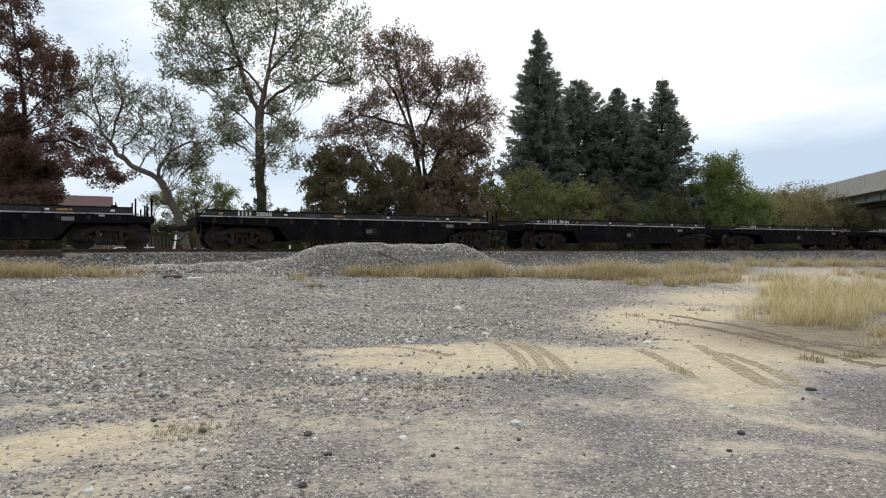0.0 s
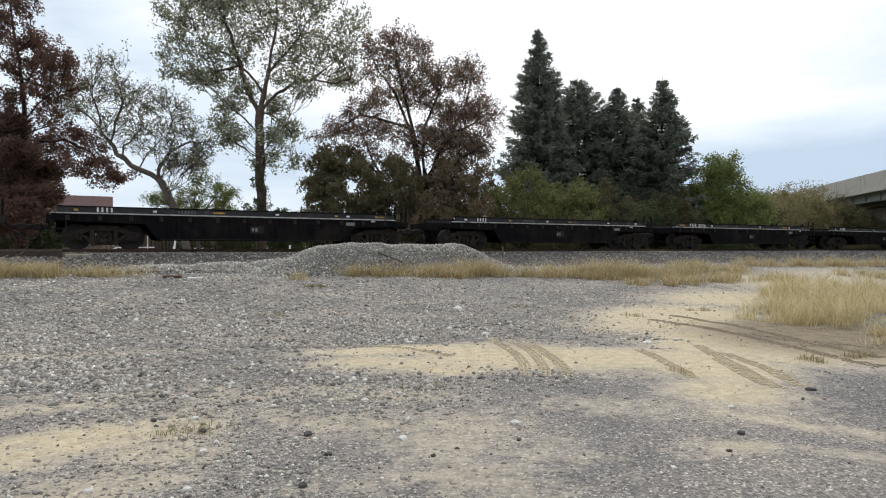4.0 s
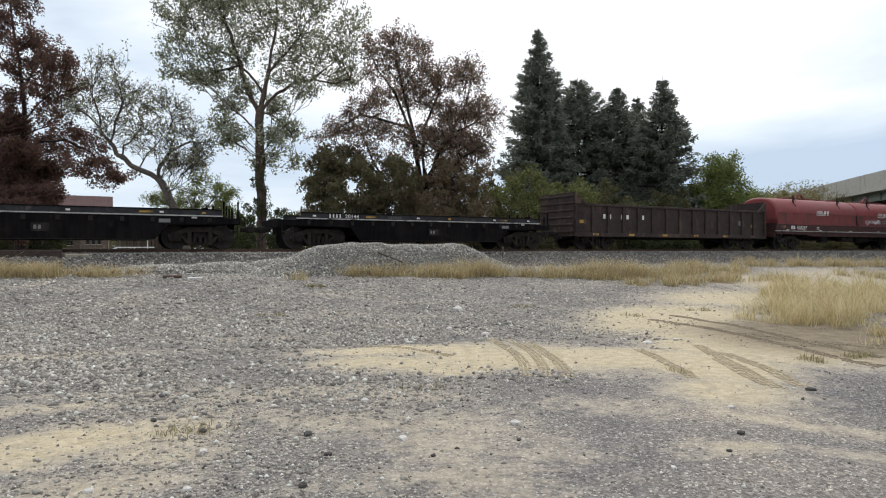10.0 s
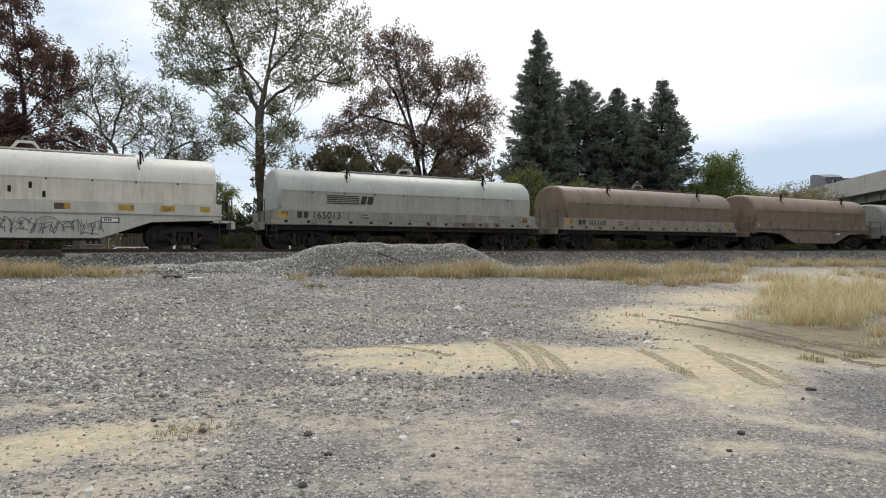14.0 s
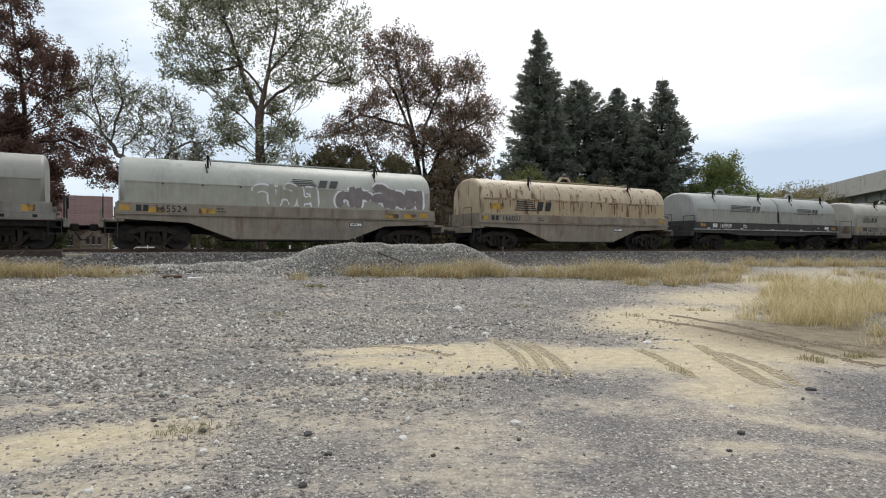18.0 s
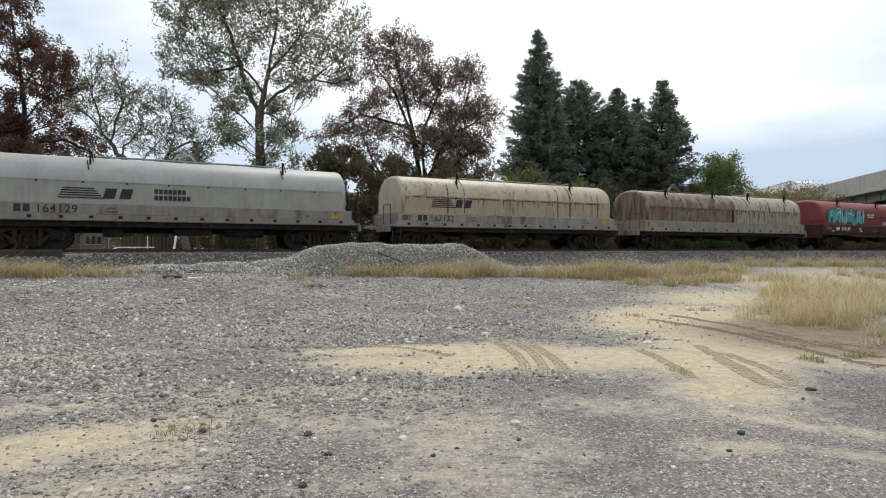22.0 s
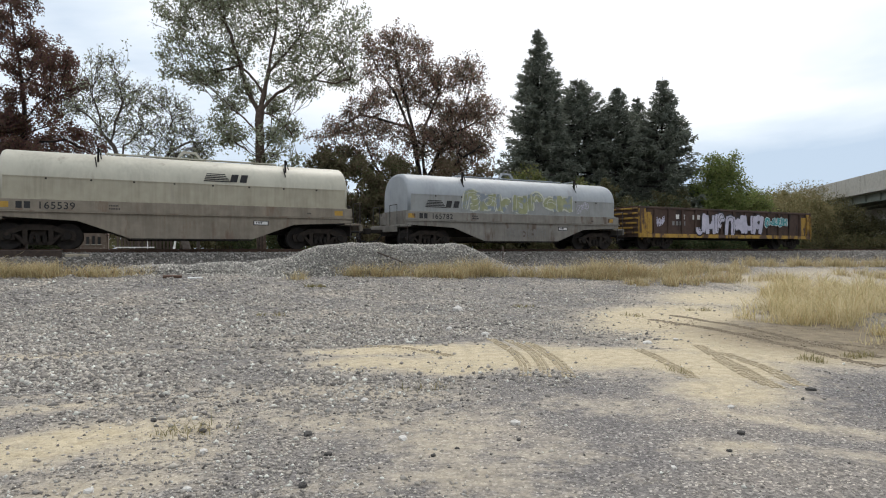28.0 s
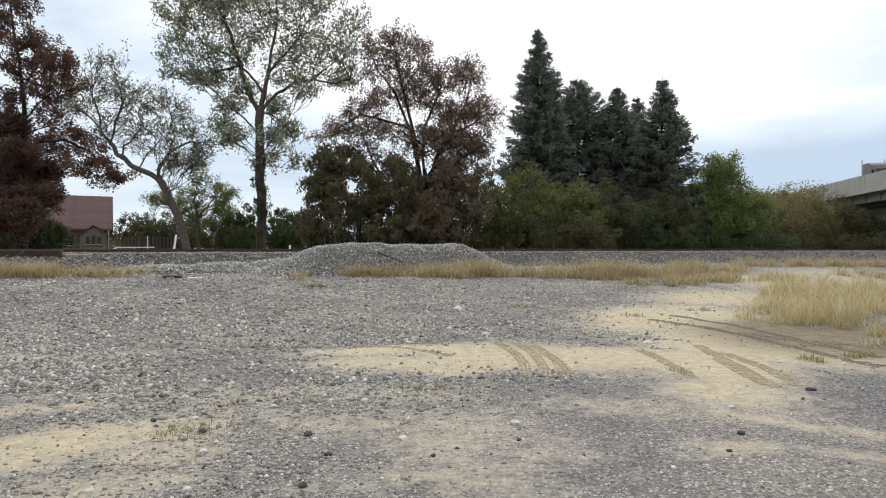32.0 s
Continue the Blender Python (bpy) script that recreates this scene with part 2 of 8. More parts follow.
M["leaf_dark"] = leafy("dark_green_leaves", [(0.050, 0.075, 0.032), (0.087, 0.112, 0.050), (0.112, 0.112, 0.054)])
M["leaf_thicket"] = leafy("thicket_leaves", [(0.144, 0.138, 0.074), (0.205, 0.168, 0.101), (0.168, 0.129, 0.090), (0.121, 0.136, 0.062), (0.225, 0.198, 0.110)])
M["leaf_brown"] = leafy("brown_brush_leaves", [(0.184, 0.133, 0.091), (0.241, 0.158, 0.112), (0.166, 0.161, 0.080), (0.263, 0.189, 0.133), (0.140, 0.131, 0.070)])
M["leaf_tan"] = leafy("tan_leaves", [(0.19, 0.165, 0.078), (0.26, 0.215, 0.105), (0.15, 0.155, 0.068), (0.29, 0.235, 0.125), (0.13, 0.14, 0.06)])
M["needle"] = leafy("spruce_needles", [(0.112, 0.131, 0.101), (0.217, 0.235, 0.189), (0.152, 0.171, 0.137), (0.315, 0.328, 0.268)])
M["grass"] = leafy("dry_grass", [(0.60, 0.505, 0.275), (0.72, 0.62, 0.385), (0.42, 0.34, 0.165), (0.78, 0.69, 0.465), (0.35, 0.315, 0.145), (0.53, 0.39, 0.21)])
M["grass_strip"] = leafy("brownish_dry_grass", [(0.47, 0.385, 0.22), (0.57, 0.485, 0.29), (0.34, 0.265, 0.14), (0.64, 0.56, 0.36), (0.27, 0.24, 0.12), (0.47, 0.32, 0.17)])
M["grass_green"] = leafy("grass_blades", [(0.16, 0.16, 0.07), (0.26, 0.23, 0.11), (0.34, 0.28, 0.15)])
M["roof"] = surf("brown_shingle", (0.112, 0.072, 0.071), (0.188, 0.123, 0.117), 4, 0.95, 0.4, spread=0.08, spec=0.2)
M["brick"] = surf("brown_brick", (0.154, 0.117, 0.092), (0.248, 0.203, 0.165), 3, 0.9, 0.3, patch=(0.359, 0.333, 0.292), patch_at=0.60, patch_scale=2.4, spread=0.2)
M["glass"] = surf("dark_window_glass", (0.02, 0.022, 0.025), (0.03, 0.033, 0.036), 1, 0.12, 0.0)
M["white"] = surf("white_paint", (0.66, 0.66, 0.64), (0.80, 0.80, 0.78), 4, 0.6, 0.1)
M["fence"] = surf("dark_brown_boards", (0.055, 0.042, 0.034), (0.12, 0.092, 0.074), 5, 0.95, 0.4, spread=0.3)
# rolling stock
M["black"] = surf("black_car_paint", (0.003, 0.003, 0.004), (0.008, 0.0078, 0.009), 3, 0.85, 0.15, patch=(0.016, 0.012, 0.010), patch_at=0.58, patch_scale=0.8, spec=0.06, streak=((0.026, 0.020, 0.017), 0.35))
M["edge"] = surf("worn_deck_edge", (0.24, 0.235, 0.22), (0.48, 0.47, 0.45), 6, 0.7, 0.2, patch=(0.10, 0.09, 0.08), patch_at=0.55, patch_scale=2)
M["railpaint"] = surf("dusty_black_rail_paint", (0.010, 0.010, 0.012), (0.040, 0.039, 0.042), 4, 0.7, 0.2, patch=(0.07, 0.06, 0.055), patch_at=0.60, patch_scale=2, spec=0.3)
M["deckwood"] = surf("deck_planks", (0.05, 0.042, 0.035), (0.13, 0.11, 0.09), 6, 0.95, 0.5, spread=0.3)
M["grime"] = surf("grimy_steel", (0.008, 0.007, 0.006), (0.028, 0.023, 0.020), 5, 0.85, 0.4, patch=(0.045, 0.034, 0.026), patch_at=0.6, patch_scale=3, spec=0.25)
M["bogie"] = surf("dusty_bogie_steel", (0.015, 0.0125, 0.011), (0.048, 0.038, 0.031), 6, 0.9, 0.4, spec=0.2)
M["wheel"] = surf("wheel_steel", (0.012, 0.010, 0.009), (0.035, 0.027, 0.022), 8, 0.7, 0.2, 0.2)
M["gonbrown"] = surf("dark_brown_gondola", (0.015, 0.009, 0.008), (0.048, 0.029, 0.026), 2.2, 0.85, 0.2, patch=(0.080, 0.048, 0.036), patch_at=0.56, patch_scale=1.4, stretch=(1, 1, 0.35), streak=((0.046, 0.027, 0.024), 0.3))
M["gonrust"] = surf("rust_brown_gondola", (0.044, 0.026, 0.020), (0.080, 0.048, 0.036), 3, 0.9, 0.2, patch=(0.028, 0.019, 0.016), patch_at=0.56, patch_scale=1.2, stretch=(1, 1, 0.35), streak=((0.056, 0.039, 0.026), 0.3))
M["yellow"] = surf("worn_yellow_paint", (0.30, 0.175, 0.03), (0.44, 0.27, 0.05), 5, 0.8, 0.15, patch=(0.085, 0.05, 0.033), patch_at=0.49, patch_scale=2.2, stretch=(1, 1, 0.4))
M["red"] = surf("oxide_red_hood", (0.172, 0.028, 0.029), (0.224, 0.040, 0.040), 1.2, 0.55, 0.05, patch=(0.129, 0.037, 0.034), patch_at=0.58, patch_scale=0.8, stretch=(1, 1, 0.3))
# the red cover paint again, a step darker: side shade put into the colour
M["red_s"] = surf("shaded_red_side", (0.150, 0.023, 0.024), (0.196, 0.034, 0.034), 1.6, 0.65, 0.05, patch=(0.088, 0.027, 0.024), patch_at=0.55, patch_scale=1.0, stretch=(1, 1, 0.25), streak=((0.062, 0.042, 0.031), 0.3))
M["redframe"] = surf("dark_red_frame", (0.030, 0.007, 0.006), (0.059, 0.014, 0.013), 3, 0.75, 0.2, patch=(0.022, 0.010, 0.008), patch_at=0.56, streak=((0.038, 0.020, 0.015), 0.3))


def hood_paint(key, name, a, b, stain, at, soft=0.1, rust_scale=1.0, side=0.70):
    """A cover's paint, and the same darkened by painted shade, dirt-streaked, for upright side panels."""
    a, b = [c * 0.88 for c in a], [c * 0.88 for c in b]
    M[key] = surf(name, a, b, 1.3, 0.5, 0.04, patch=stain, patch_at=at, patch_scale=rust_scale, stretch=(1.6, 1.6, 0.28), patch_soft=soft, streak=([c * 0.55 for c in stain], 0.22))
    # side scales both tones down, painting in the upright panels' weaker skylight
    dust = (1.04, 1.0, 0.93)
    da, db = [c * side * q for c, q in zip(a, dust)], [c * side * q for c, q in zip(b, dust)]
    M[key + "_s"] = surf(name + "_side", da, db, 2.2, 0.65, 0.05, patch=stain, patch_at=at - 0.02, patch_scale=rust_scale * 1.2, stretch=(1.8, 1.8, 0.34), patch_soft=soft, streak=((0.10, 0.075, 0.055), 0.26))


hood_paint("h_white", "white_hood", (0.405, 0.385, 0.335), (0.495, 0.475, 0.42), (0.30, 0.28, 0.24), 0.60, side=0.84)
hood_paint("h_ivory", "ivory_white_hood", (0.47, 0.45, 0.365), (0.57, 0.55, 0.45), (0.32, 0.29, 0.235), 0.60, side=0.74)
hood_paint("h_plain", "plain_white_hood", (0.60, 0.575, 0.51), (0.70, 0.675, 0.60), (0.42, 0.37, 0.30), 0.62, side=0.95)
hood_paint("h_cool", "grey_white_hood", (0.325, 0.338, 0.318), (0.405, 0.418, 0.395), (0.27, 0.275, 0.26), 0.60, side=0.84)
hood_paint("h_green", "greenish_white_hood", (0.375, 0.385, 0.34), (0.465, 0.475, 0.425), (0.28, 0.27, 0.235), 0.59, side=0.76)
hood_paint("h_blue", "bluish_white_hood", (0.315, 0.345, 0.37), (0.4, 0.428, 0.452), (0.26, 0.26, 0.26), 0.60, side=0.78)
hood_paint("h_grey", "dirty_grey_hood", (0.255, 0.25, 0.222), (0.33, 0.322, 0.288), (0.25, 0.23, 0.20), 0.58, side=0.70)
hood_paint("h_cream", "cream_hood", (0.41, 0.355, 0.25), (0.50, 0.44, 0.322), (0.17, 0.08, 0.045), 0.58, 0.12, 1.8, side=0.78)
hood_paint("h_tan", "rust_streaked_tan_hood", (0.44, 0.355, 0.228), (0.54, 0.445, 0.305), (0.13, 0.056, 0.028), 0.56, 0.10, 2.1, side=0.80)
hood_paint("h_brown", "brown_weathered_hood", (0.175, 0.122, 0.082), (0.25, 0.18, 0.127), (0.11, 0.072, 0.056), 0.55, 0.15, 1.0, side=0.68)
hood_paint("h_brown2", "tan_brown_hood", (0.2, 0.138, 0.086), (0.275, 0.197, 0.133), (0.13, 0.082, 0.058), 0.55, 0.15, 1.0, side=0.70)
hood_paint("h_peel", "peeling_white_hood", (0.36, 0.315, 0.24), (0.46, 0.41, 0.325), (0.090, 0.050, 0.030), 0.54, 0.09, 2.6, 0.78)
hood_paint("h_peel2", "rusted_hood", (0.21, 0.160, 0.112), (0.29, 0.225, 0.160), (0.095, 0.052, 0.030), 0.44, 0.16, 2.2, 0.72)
M["f_grey"] = surf("grey_side_sill", (0.155, 0.145, 0.128), (0.24, 0.226, 0.20), 2, 0.75, 0.1, patch=(0.11, 0.080, 0.060), patch_at=0.55, patch_scale=1.3, stretch=(1, 1, 0.3), streak=((0.07, 0.05, 0.036), 0.3))
M["f_white"] = surf("white_side_sill", (0.190, 0.176, 0.147), (0.270, 0.252, 0.214), 2, 0.75, 0.1, patch=(0.115, 0.080, 0.058), patch_at=0.55, patch_scale=1.3, stretch=(1, 1, 0.3), streak=((0.060, 0.042, 0.029), 0.3))
M["f_plain"] = surf("clean_white_side_sill", (0.40, 0.38, 0.33), (0.52, 0.495, 0.43), 2, 0.75, 0.1, patch=(0.26, 0.215, 0.165), patch_at=0.64, patch_scale=1.3, stretch=(1, 1, 0.3), streak=((0.09, 0.07, 0.05), 0.2))
M["rust"] = surf("scabby_rust", (0.085, 0.04, 0.024), (0.17, 0.078, 0.042), 9, 0.9, 0.3)
M["f_tan"] = surf("tan_grey_side_sill", (0.175, 0.150, 0.116), (0.265, 0.230, 0.180), 2, 0.8, 0.1, patch=(0.17, 0.12, 0.085), patch_at=0.55, patch_scale=1.4, stretch=(1, 1, 0.3), streak=((0.07, 0.05, 0.036), 0.3))
M["f_brown"] = surf("brown_side_sill", (0.13, 0.09, 0.068), (0.21, 0.155, 0.12), 2, 0.85, 0.1, patch=(0.08, 0.055, 0.042), patch_at=0.55, patch_scale=1.4, streak=((0.07, 0.05, 0.036), 0.3))
M["f_dark"] = surf("dark_grey_frame", (0.020, 0.019, 0.020), (0.048, 0.044, 0.043), 3, 0.75, 0.15, patch=(0.075, 0.055, 0.045), patch_at=0.57, patch_scale=1.4)
M["mark_black"] = surf("black_lettering", (0.008, 0.008, 0.009), (0.022, 0.022, 0.024), 4, 0.7, 0.0)
M["mark_grey"] = surf("faded_lettering", (0.12, 0.12, 0.12), (0.2, 0.2, 0.2), 4, 0.7, 0.0)
M["mark_dim"] = surf("dim_lettering", (0.05, 0.05, 0.05), (0.10, 0.10, 0.10), 4, 0.7, 0.0)
M["mark_white"] = surf("white_lettering", (0.55, 0.54, 0.52), (0.75, 0.74, 0.72), 6, 0.7, 0.0, patch=(0.25, 0.2, 0.18), patch_at=0.62, patch_scale=4)
M["spray_teal"] = surf("teal_spray_paint", (0.022, 0.187, 0.202), (0.072, 0.346, 0.360), 3, 0.55, 0.0)
M["spray_white"] = surf("white_spray_paint", (0.55, 0.54, 0.56), (0.75, 0.74, 0.76), 3, 0.6, 0.0)
M["spray_pink"] = surf("pink_spray_paint", (0.62, 0.44, 0.45), (0.76, 0.62, 0.62), 3, 0.6, 0.0)
M["spray_wine"] = surf("wine_spray_paint", (0.24, 0.05, 0.08), (0.46, 0.18, 0.22), 3, 0.6, 0.0)
M["spray_lilac"] = surf("lilac_spray_paint", (0.36, 0.35, 0.44), (0.55, 0.53, 0.62), 3, 0.6, 0.0)
M["spray_olive"] = surf("olive_spray_paint", (0.20, 0.215, 0.10), (0.33, 0.34, 0.20), 3, 0.6, 0.0, patch=(0.19, 0.22, 0.26), patch_at=0.48, patch_scale=1.6)
M["spray_pale"] = surf("pale_spray_paint", (0.40, 0.41, 0.35), (0.55, 0.56, 0.48), 3, 0.6, 0.0, patch=(0.30, 0.33, 0.36), patch_at=0.52, patch_scale=2.5)
M["bracket"] = surf("bracket_steel", (0.05, 0.045, 0.04), (0.12, 0.11, 0.10), 5, 0.8, 0.2)
M["timber"] = surf("dark_brown_timber", (0.028, 0.020, 0.016), (0.075, 0.052, 0.040), 6, 0.9, 0.5, stretch=(1, 6, 1), spread=0.2)
M["spray_dull"] = surf("dull_grey_spray_paint", (0.13, 0.11, 0.11), (0.22, 0.19, 0.185), 3, 0.6, 0.0)
M["spray_black"] = surf("black_spray_paint", (0.012, 0.012, 0.016), (0.03, 0.03, 0.04), 3, 0.6, 0.0)
M["truck_white"] = surf("white_trailer", (0.68, 0.69, 0.70), (0.78, 0.79, 0.80), 1.5, 0.4, 0.02)
M["truck_dark"] = surf("dark_blue_paint", (0.02, 0.024, 0.035), (0.035, 0.04, 0.055), 2, 0.35, 0.02)
M["truck_brown"] = surf("brown_grey_paint", (0.10, 0.085, 0.08), (0.15, 0.13, 0.12), 2, 0.45, 0.02)
M["rubber"] = surf("tyre_rubber", (0.015, 0.015, 0.016), (0.03, 0.03, 0.03), 12, 0.9, 0.2)
M["chrome"] = surf("bright_metal", (0.5, 0.5, 0.5), (0.6, 0.6, 0.6), 4, 0.3, 0.0, 0.9)


# ---- mesh helpers ----
def mesh_np(name, verts, faces, mat, smooth=False):
    """A mesh from an array of points and an array of equal-sided faces."""
    verts, faces = np.asarray(verts, np.float32), np.asarray(faces, np.int32)
    me = bpy.data.meshes.new(name)
    k = faces.shape[1]
    me.vertices.add(len(verts))
    me.vertices.foreach_set("co", verts.ravel())
    me.loops.add(faces.size)
    me.loops.foreach_set("vertex_index", faces.ravel())
    me.polygons.add(len(faces))
    me.polygons.foreach_set("loop_start", np.arange(0, faces.size, k, dtype=np.int32))
    me.polygons.foreach_set("loop_total", np.full(len(faces), k, np.int32))
    if smooth:
        me.polygons.foreach_set("use_smooth", np.ones(len(faces), bool))
    me.update(calc_edges=True)
    me.materials.append(M[mat] if isinstance(mat, str) else mat)
    return me


def done(bm, name, mat, smooth=False):
    me = bpy.data.meshes.new(name)
    bmesh.ops.recalc_face_normals(bm, faces=bm.faces)
    if smooth:
        for f in bm.faces:
            f.smooth = True
    bm.to_mesh(me)
    bm.free()
    me.materials.append(M[mat] if isinstance(mat, str) else mat)
    return me


def link(name, me, parent=None, m=None, label=""):
    ob = new(name, me)
    if parent is not None:
        ob.parent = parent
    if m is not None:
        ob.matrix_basis = m
    return tagged(ob, label)


def part(name, bm, material, parent, label="", smooth=False):
    """Links a bmesh as one mesh object under a thing or a part."""
    return link(name, done(bm, name, material, smooth), parent, None, label)


def box(bm, x0, x1, y0, y1, z0, z1, bevel=0.0):
    g = bmesh.ops.create_cube(bm, size=1.0)["verts"]
    bmesh.ops.scale(bm, vec=(x1 - x0, y1 - y0, z1 - z0), verts=g)
    bmesh.ops.translate(bm, vec=((x0 + x1) / 2, (y0 + y1) / 2, (z0 + z1) / 2), verts=g)
    if bevel:
        es = list({e for v in g for e in v.link_edges})
        bmesh.ops.bevel(bm, geom=es, offset=bevel, segments=1, affect="EDGES")
    return bm


def boxes(*rows, bevel=0.0):
    bm = bmesh.new()
    for r in rows:
        box(bm, *r, bevel=bevel)
    return bm


def prism(pts, y0, y1):
    """A flat outline in x and z, given thickness from y0 to y1."""
    bm = bmesh.new()
    a = [bm.verts.new((x, y0, z)) for x, z in pts]
    b = [bm.verts.new((x, y1, z)) for x, z in pts]
    bm.faces.new(a)
    bm.faces.new(b[::-1])
    for i in range(len(pts)):
        j = (i + 1) % len(pts)
        bm.faces.new((a[i], b[i], b[j], a[j]))
    return bm


def rod(bm, p, q, r, n=6, r2=None):
    p, q = Vector(p), Vector(q)
    d = q - p
    g = bmesh.ops.create_cone(bm, cap_ends=True, segments=n, radius1=r, radius2=r if r2 is None else r2, depth=d.length)["verts"]
    bmesh.ops.transform(bm, matrix=Matrix.Translation((p + q) / 2) @ d.to_track_quat("Z", "Y").to_matrix().to_4x4(), verts=g)
    return bm


def rods(rows, r, n=6):
    bm = bmesh.new()
    for p, q in rows:
        rod(bm, p, q, r, n)
    return bm


def lathe(profile, n, axis="Y"):
    """Turns (along, radius) pairs about an axis."""
    bm = bmesh.new()
    rings = []
    for a, r in profile:
        ring = []
        for i in range(n):
            t = 2 * math.pi * i / n
            c = (r * math.cos(t), a, r * math.sin(t)) if axis == "Y" else (a, r * math.cos(t), r * math.sin(t))
            ring.append(bm.verts.new(c))
        rings.append(ring)
    for u, v in zip(rings, rings[1:]):
        for i in range(n):
            j = (i + 1) % n
            bm.faces.new((u[i], u[j], v[j], v[i]))
    bm.faces.new(rings[0])
    bm.faces.new(rings[-1][::-1])
    return bm


def clone(ob, parent, m):
    c = copy_thing(ob, m)
    c.parent = parent
    return c


def lettering(text, height):
    """The built-in font as a flat mesh in x and z, facing -y, its lower left at the origin."""
    cu = bpy.data.curves.new("lettering", "FONT")
    cu.body, cu.size, cu.extrude, cu.space_character = text, height * 1.38, 0.0015, 1.12
    cu.offset = height * 0.016
    ob = bpy.data.objects.new("lettering", cu)
    me = bpy.data.meshes.new_from_object(ob)
    bpy.data.objects.remove(ob)
    me.transform(Matrix.Rotation(radians(90), 4, "X"))
    return me


# ---- the lie of the land ----
TURN = radians(28.52)          # the line runs away to the right at this angle
NEAR = 25.83                   # from the eye square to the near sides of the cars
AXIS = NEAR + 1.5              # and to the middle of the track
RAIL = 1.5                     # height of the rail heads over the lot
TRACK = Matrix.Translation((-math.sin(TURN) * AXIS, math.cos(TURN) * AXIS, RAIL)) @ Matrix.Rotation(TURN, 4, "Z")


def across(x, y):
    """Distance from the eye square to the line."""
    return -x * math.sin(TURN) + y * math.cos(TURN)


def smooth(a, b, v):
    t = np.clip((v - a) / (b - a), 0, 1)
    return t * t * (3 - 2 * t)


def wobble(x, y, s, seed=0.0):
    """A cheap, smooth, even noise of about -1 to 1 over arrays."""
    x, y = np.asarray(x) * s + seed, np.asarray(y) * s - seed * 0.7
    return (np.sin(x * 1.0 + 1.7 * np.sin(y * 0.73 + seed)) + np.sin(y * 1.31 + 1.3 * np.sin(x * 0.91 + 2.0))
            + 0.6 * np.sin(2.1 * x + 1.9 * y + 1.0) + 0.4 * np.sin(4.3 * x - 3.1 * y)) / 3.0


def land(x, y):
    """Ground height: a flat lot that climbs to the foot of the ballast, and a field behind the line."""
    p = across(np.asarray(x), np.asarray(y))
    z = 0.72 * smooth(13.0, 24.0, p) + 0.25 * smooth(24.0, 40.0, p)
    near = 1 - smooth(18.0, 26.0, p)
    return z + near * (0.018 * wobble(x, y, 0.9, 2.0) + 0.010 * wobble(x, y, 3.1, 5.0))


# dry sand on the lot: centre, half lengths, and lean of the long axis
SAND = [
    ((0.89, 8.62), 1.55, 1.0, -4, 1.0), ((-0.37, 9.39), 1.9, 0.7, 8, 1.0), ((-0.73, 8.25), 1.3, 0.6, 0, 0.85), ((0.11, 7.9), 1.0, 0.5, 0, 0.9), ((2.17, 8.80), 1.6, 1.1, 0, 1.0), ((1.66, 9.49), 0.9, 0.6, 0, 0.8),
    ((3.35, 8.24), 1.2, 1.35, 20, 1.0), ((5.05, 14.12), 2.0, 4.0, -32, 1.0), ((4.40, 10.57), 1.2, 1.5, 0, 0.9), ((4.58, 9.94), 1.6, 1.7, 0, 1.0),
    ((8.73, 19.32), 2.4, 4.0, -40, 0.85), ((14.01, 25.90), 3.0, 4.5, -45, 0.75), ((18.87, 29.51), 3.5, 6.0, -50, 0.65), ((3.11, 6.75), 0.8, 1.0, 10, 0.8),
    ((5.35, 9.13), 2.2, 1.3, 0, 0.9), ((6.00, 11.28), 2.0, 1.4, 0, 0.8), ((5.70, 8.44), 1.2, 0.8, 0, 0.6), ((-3.11, 4.81), 1.1, 0.55, 22, 0.85), ((-2.61, 5.19), 0.9, 0.48, 16, 0.7), ((-2.12, 4.81), 0.5, 0.4, 0, 0.6),
    ((-2.32, 5.71), 0.8, 0.35, 12, 0.5), ((-3.93, 5.92), 1.1, 0.25, 10, 0.6), ((-5.51, 8.89), 1.6, 0.40, 12, 0.6), ((-3.56, 6.49), 0.9, 0.22, 14, 0.45),
    ((-2.07, 6.36), 1.1, 0.35, 10, 0.5), ((-1.35, 6.75), 1.6, 0.45, 8, 0.5), ((-0.92, 5.62), 1.2, 0.45, 0, 0.5), ((-0.49, 6.49), 1.0, 0.4, 0, 0.5),
    ((0.03, 5.11), 0.7, 0.9, 0, 0.5), ((0.21, 4.11), 0.6, 0.6, 0, 0.5), ((3.09, 5.44), 1.3, 0.20, -38, 0.6), ((1.48, 6.02), 0.8, 0.5, 0, 0.4),
    ((2.17, 4.81), 0.45, 0.25, 0, 0.6), ((-2.14, 4.11), 0.7, 0.35, 10, 0.6), ((-0.50, 3.92), 0.7, 0.25, 0, 0.4), ((0.90, 4.68), 0.5, 0.3, 0, 0.4),
    ((3.03, 4.49), 0.6, 0.2, -38, 0.5), ((-3.80, 9.39), 1.2, 0.3, 6, 0.4), ((-2.87, 10.57), 1.6, 0.5, 8, 0.4), ((-1.82, 14.12), 2.0, 1.0, 0, 0.35),
]


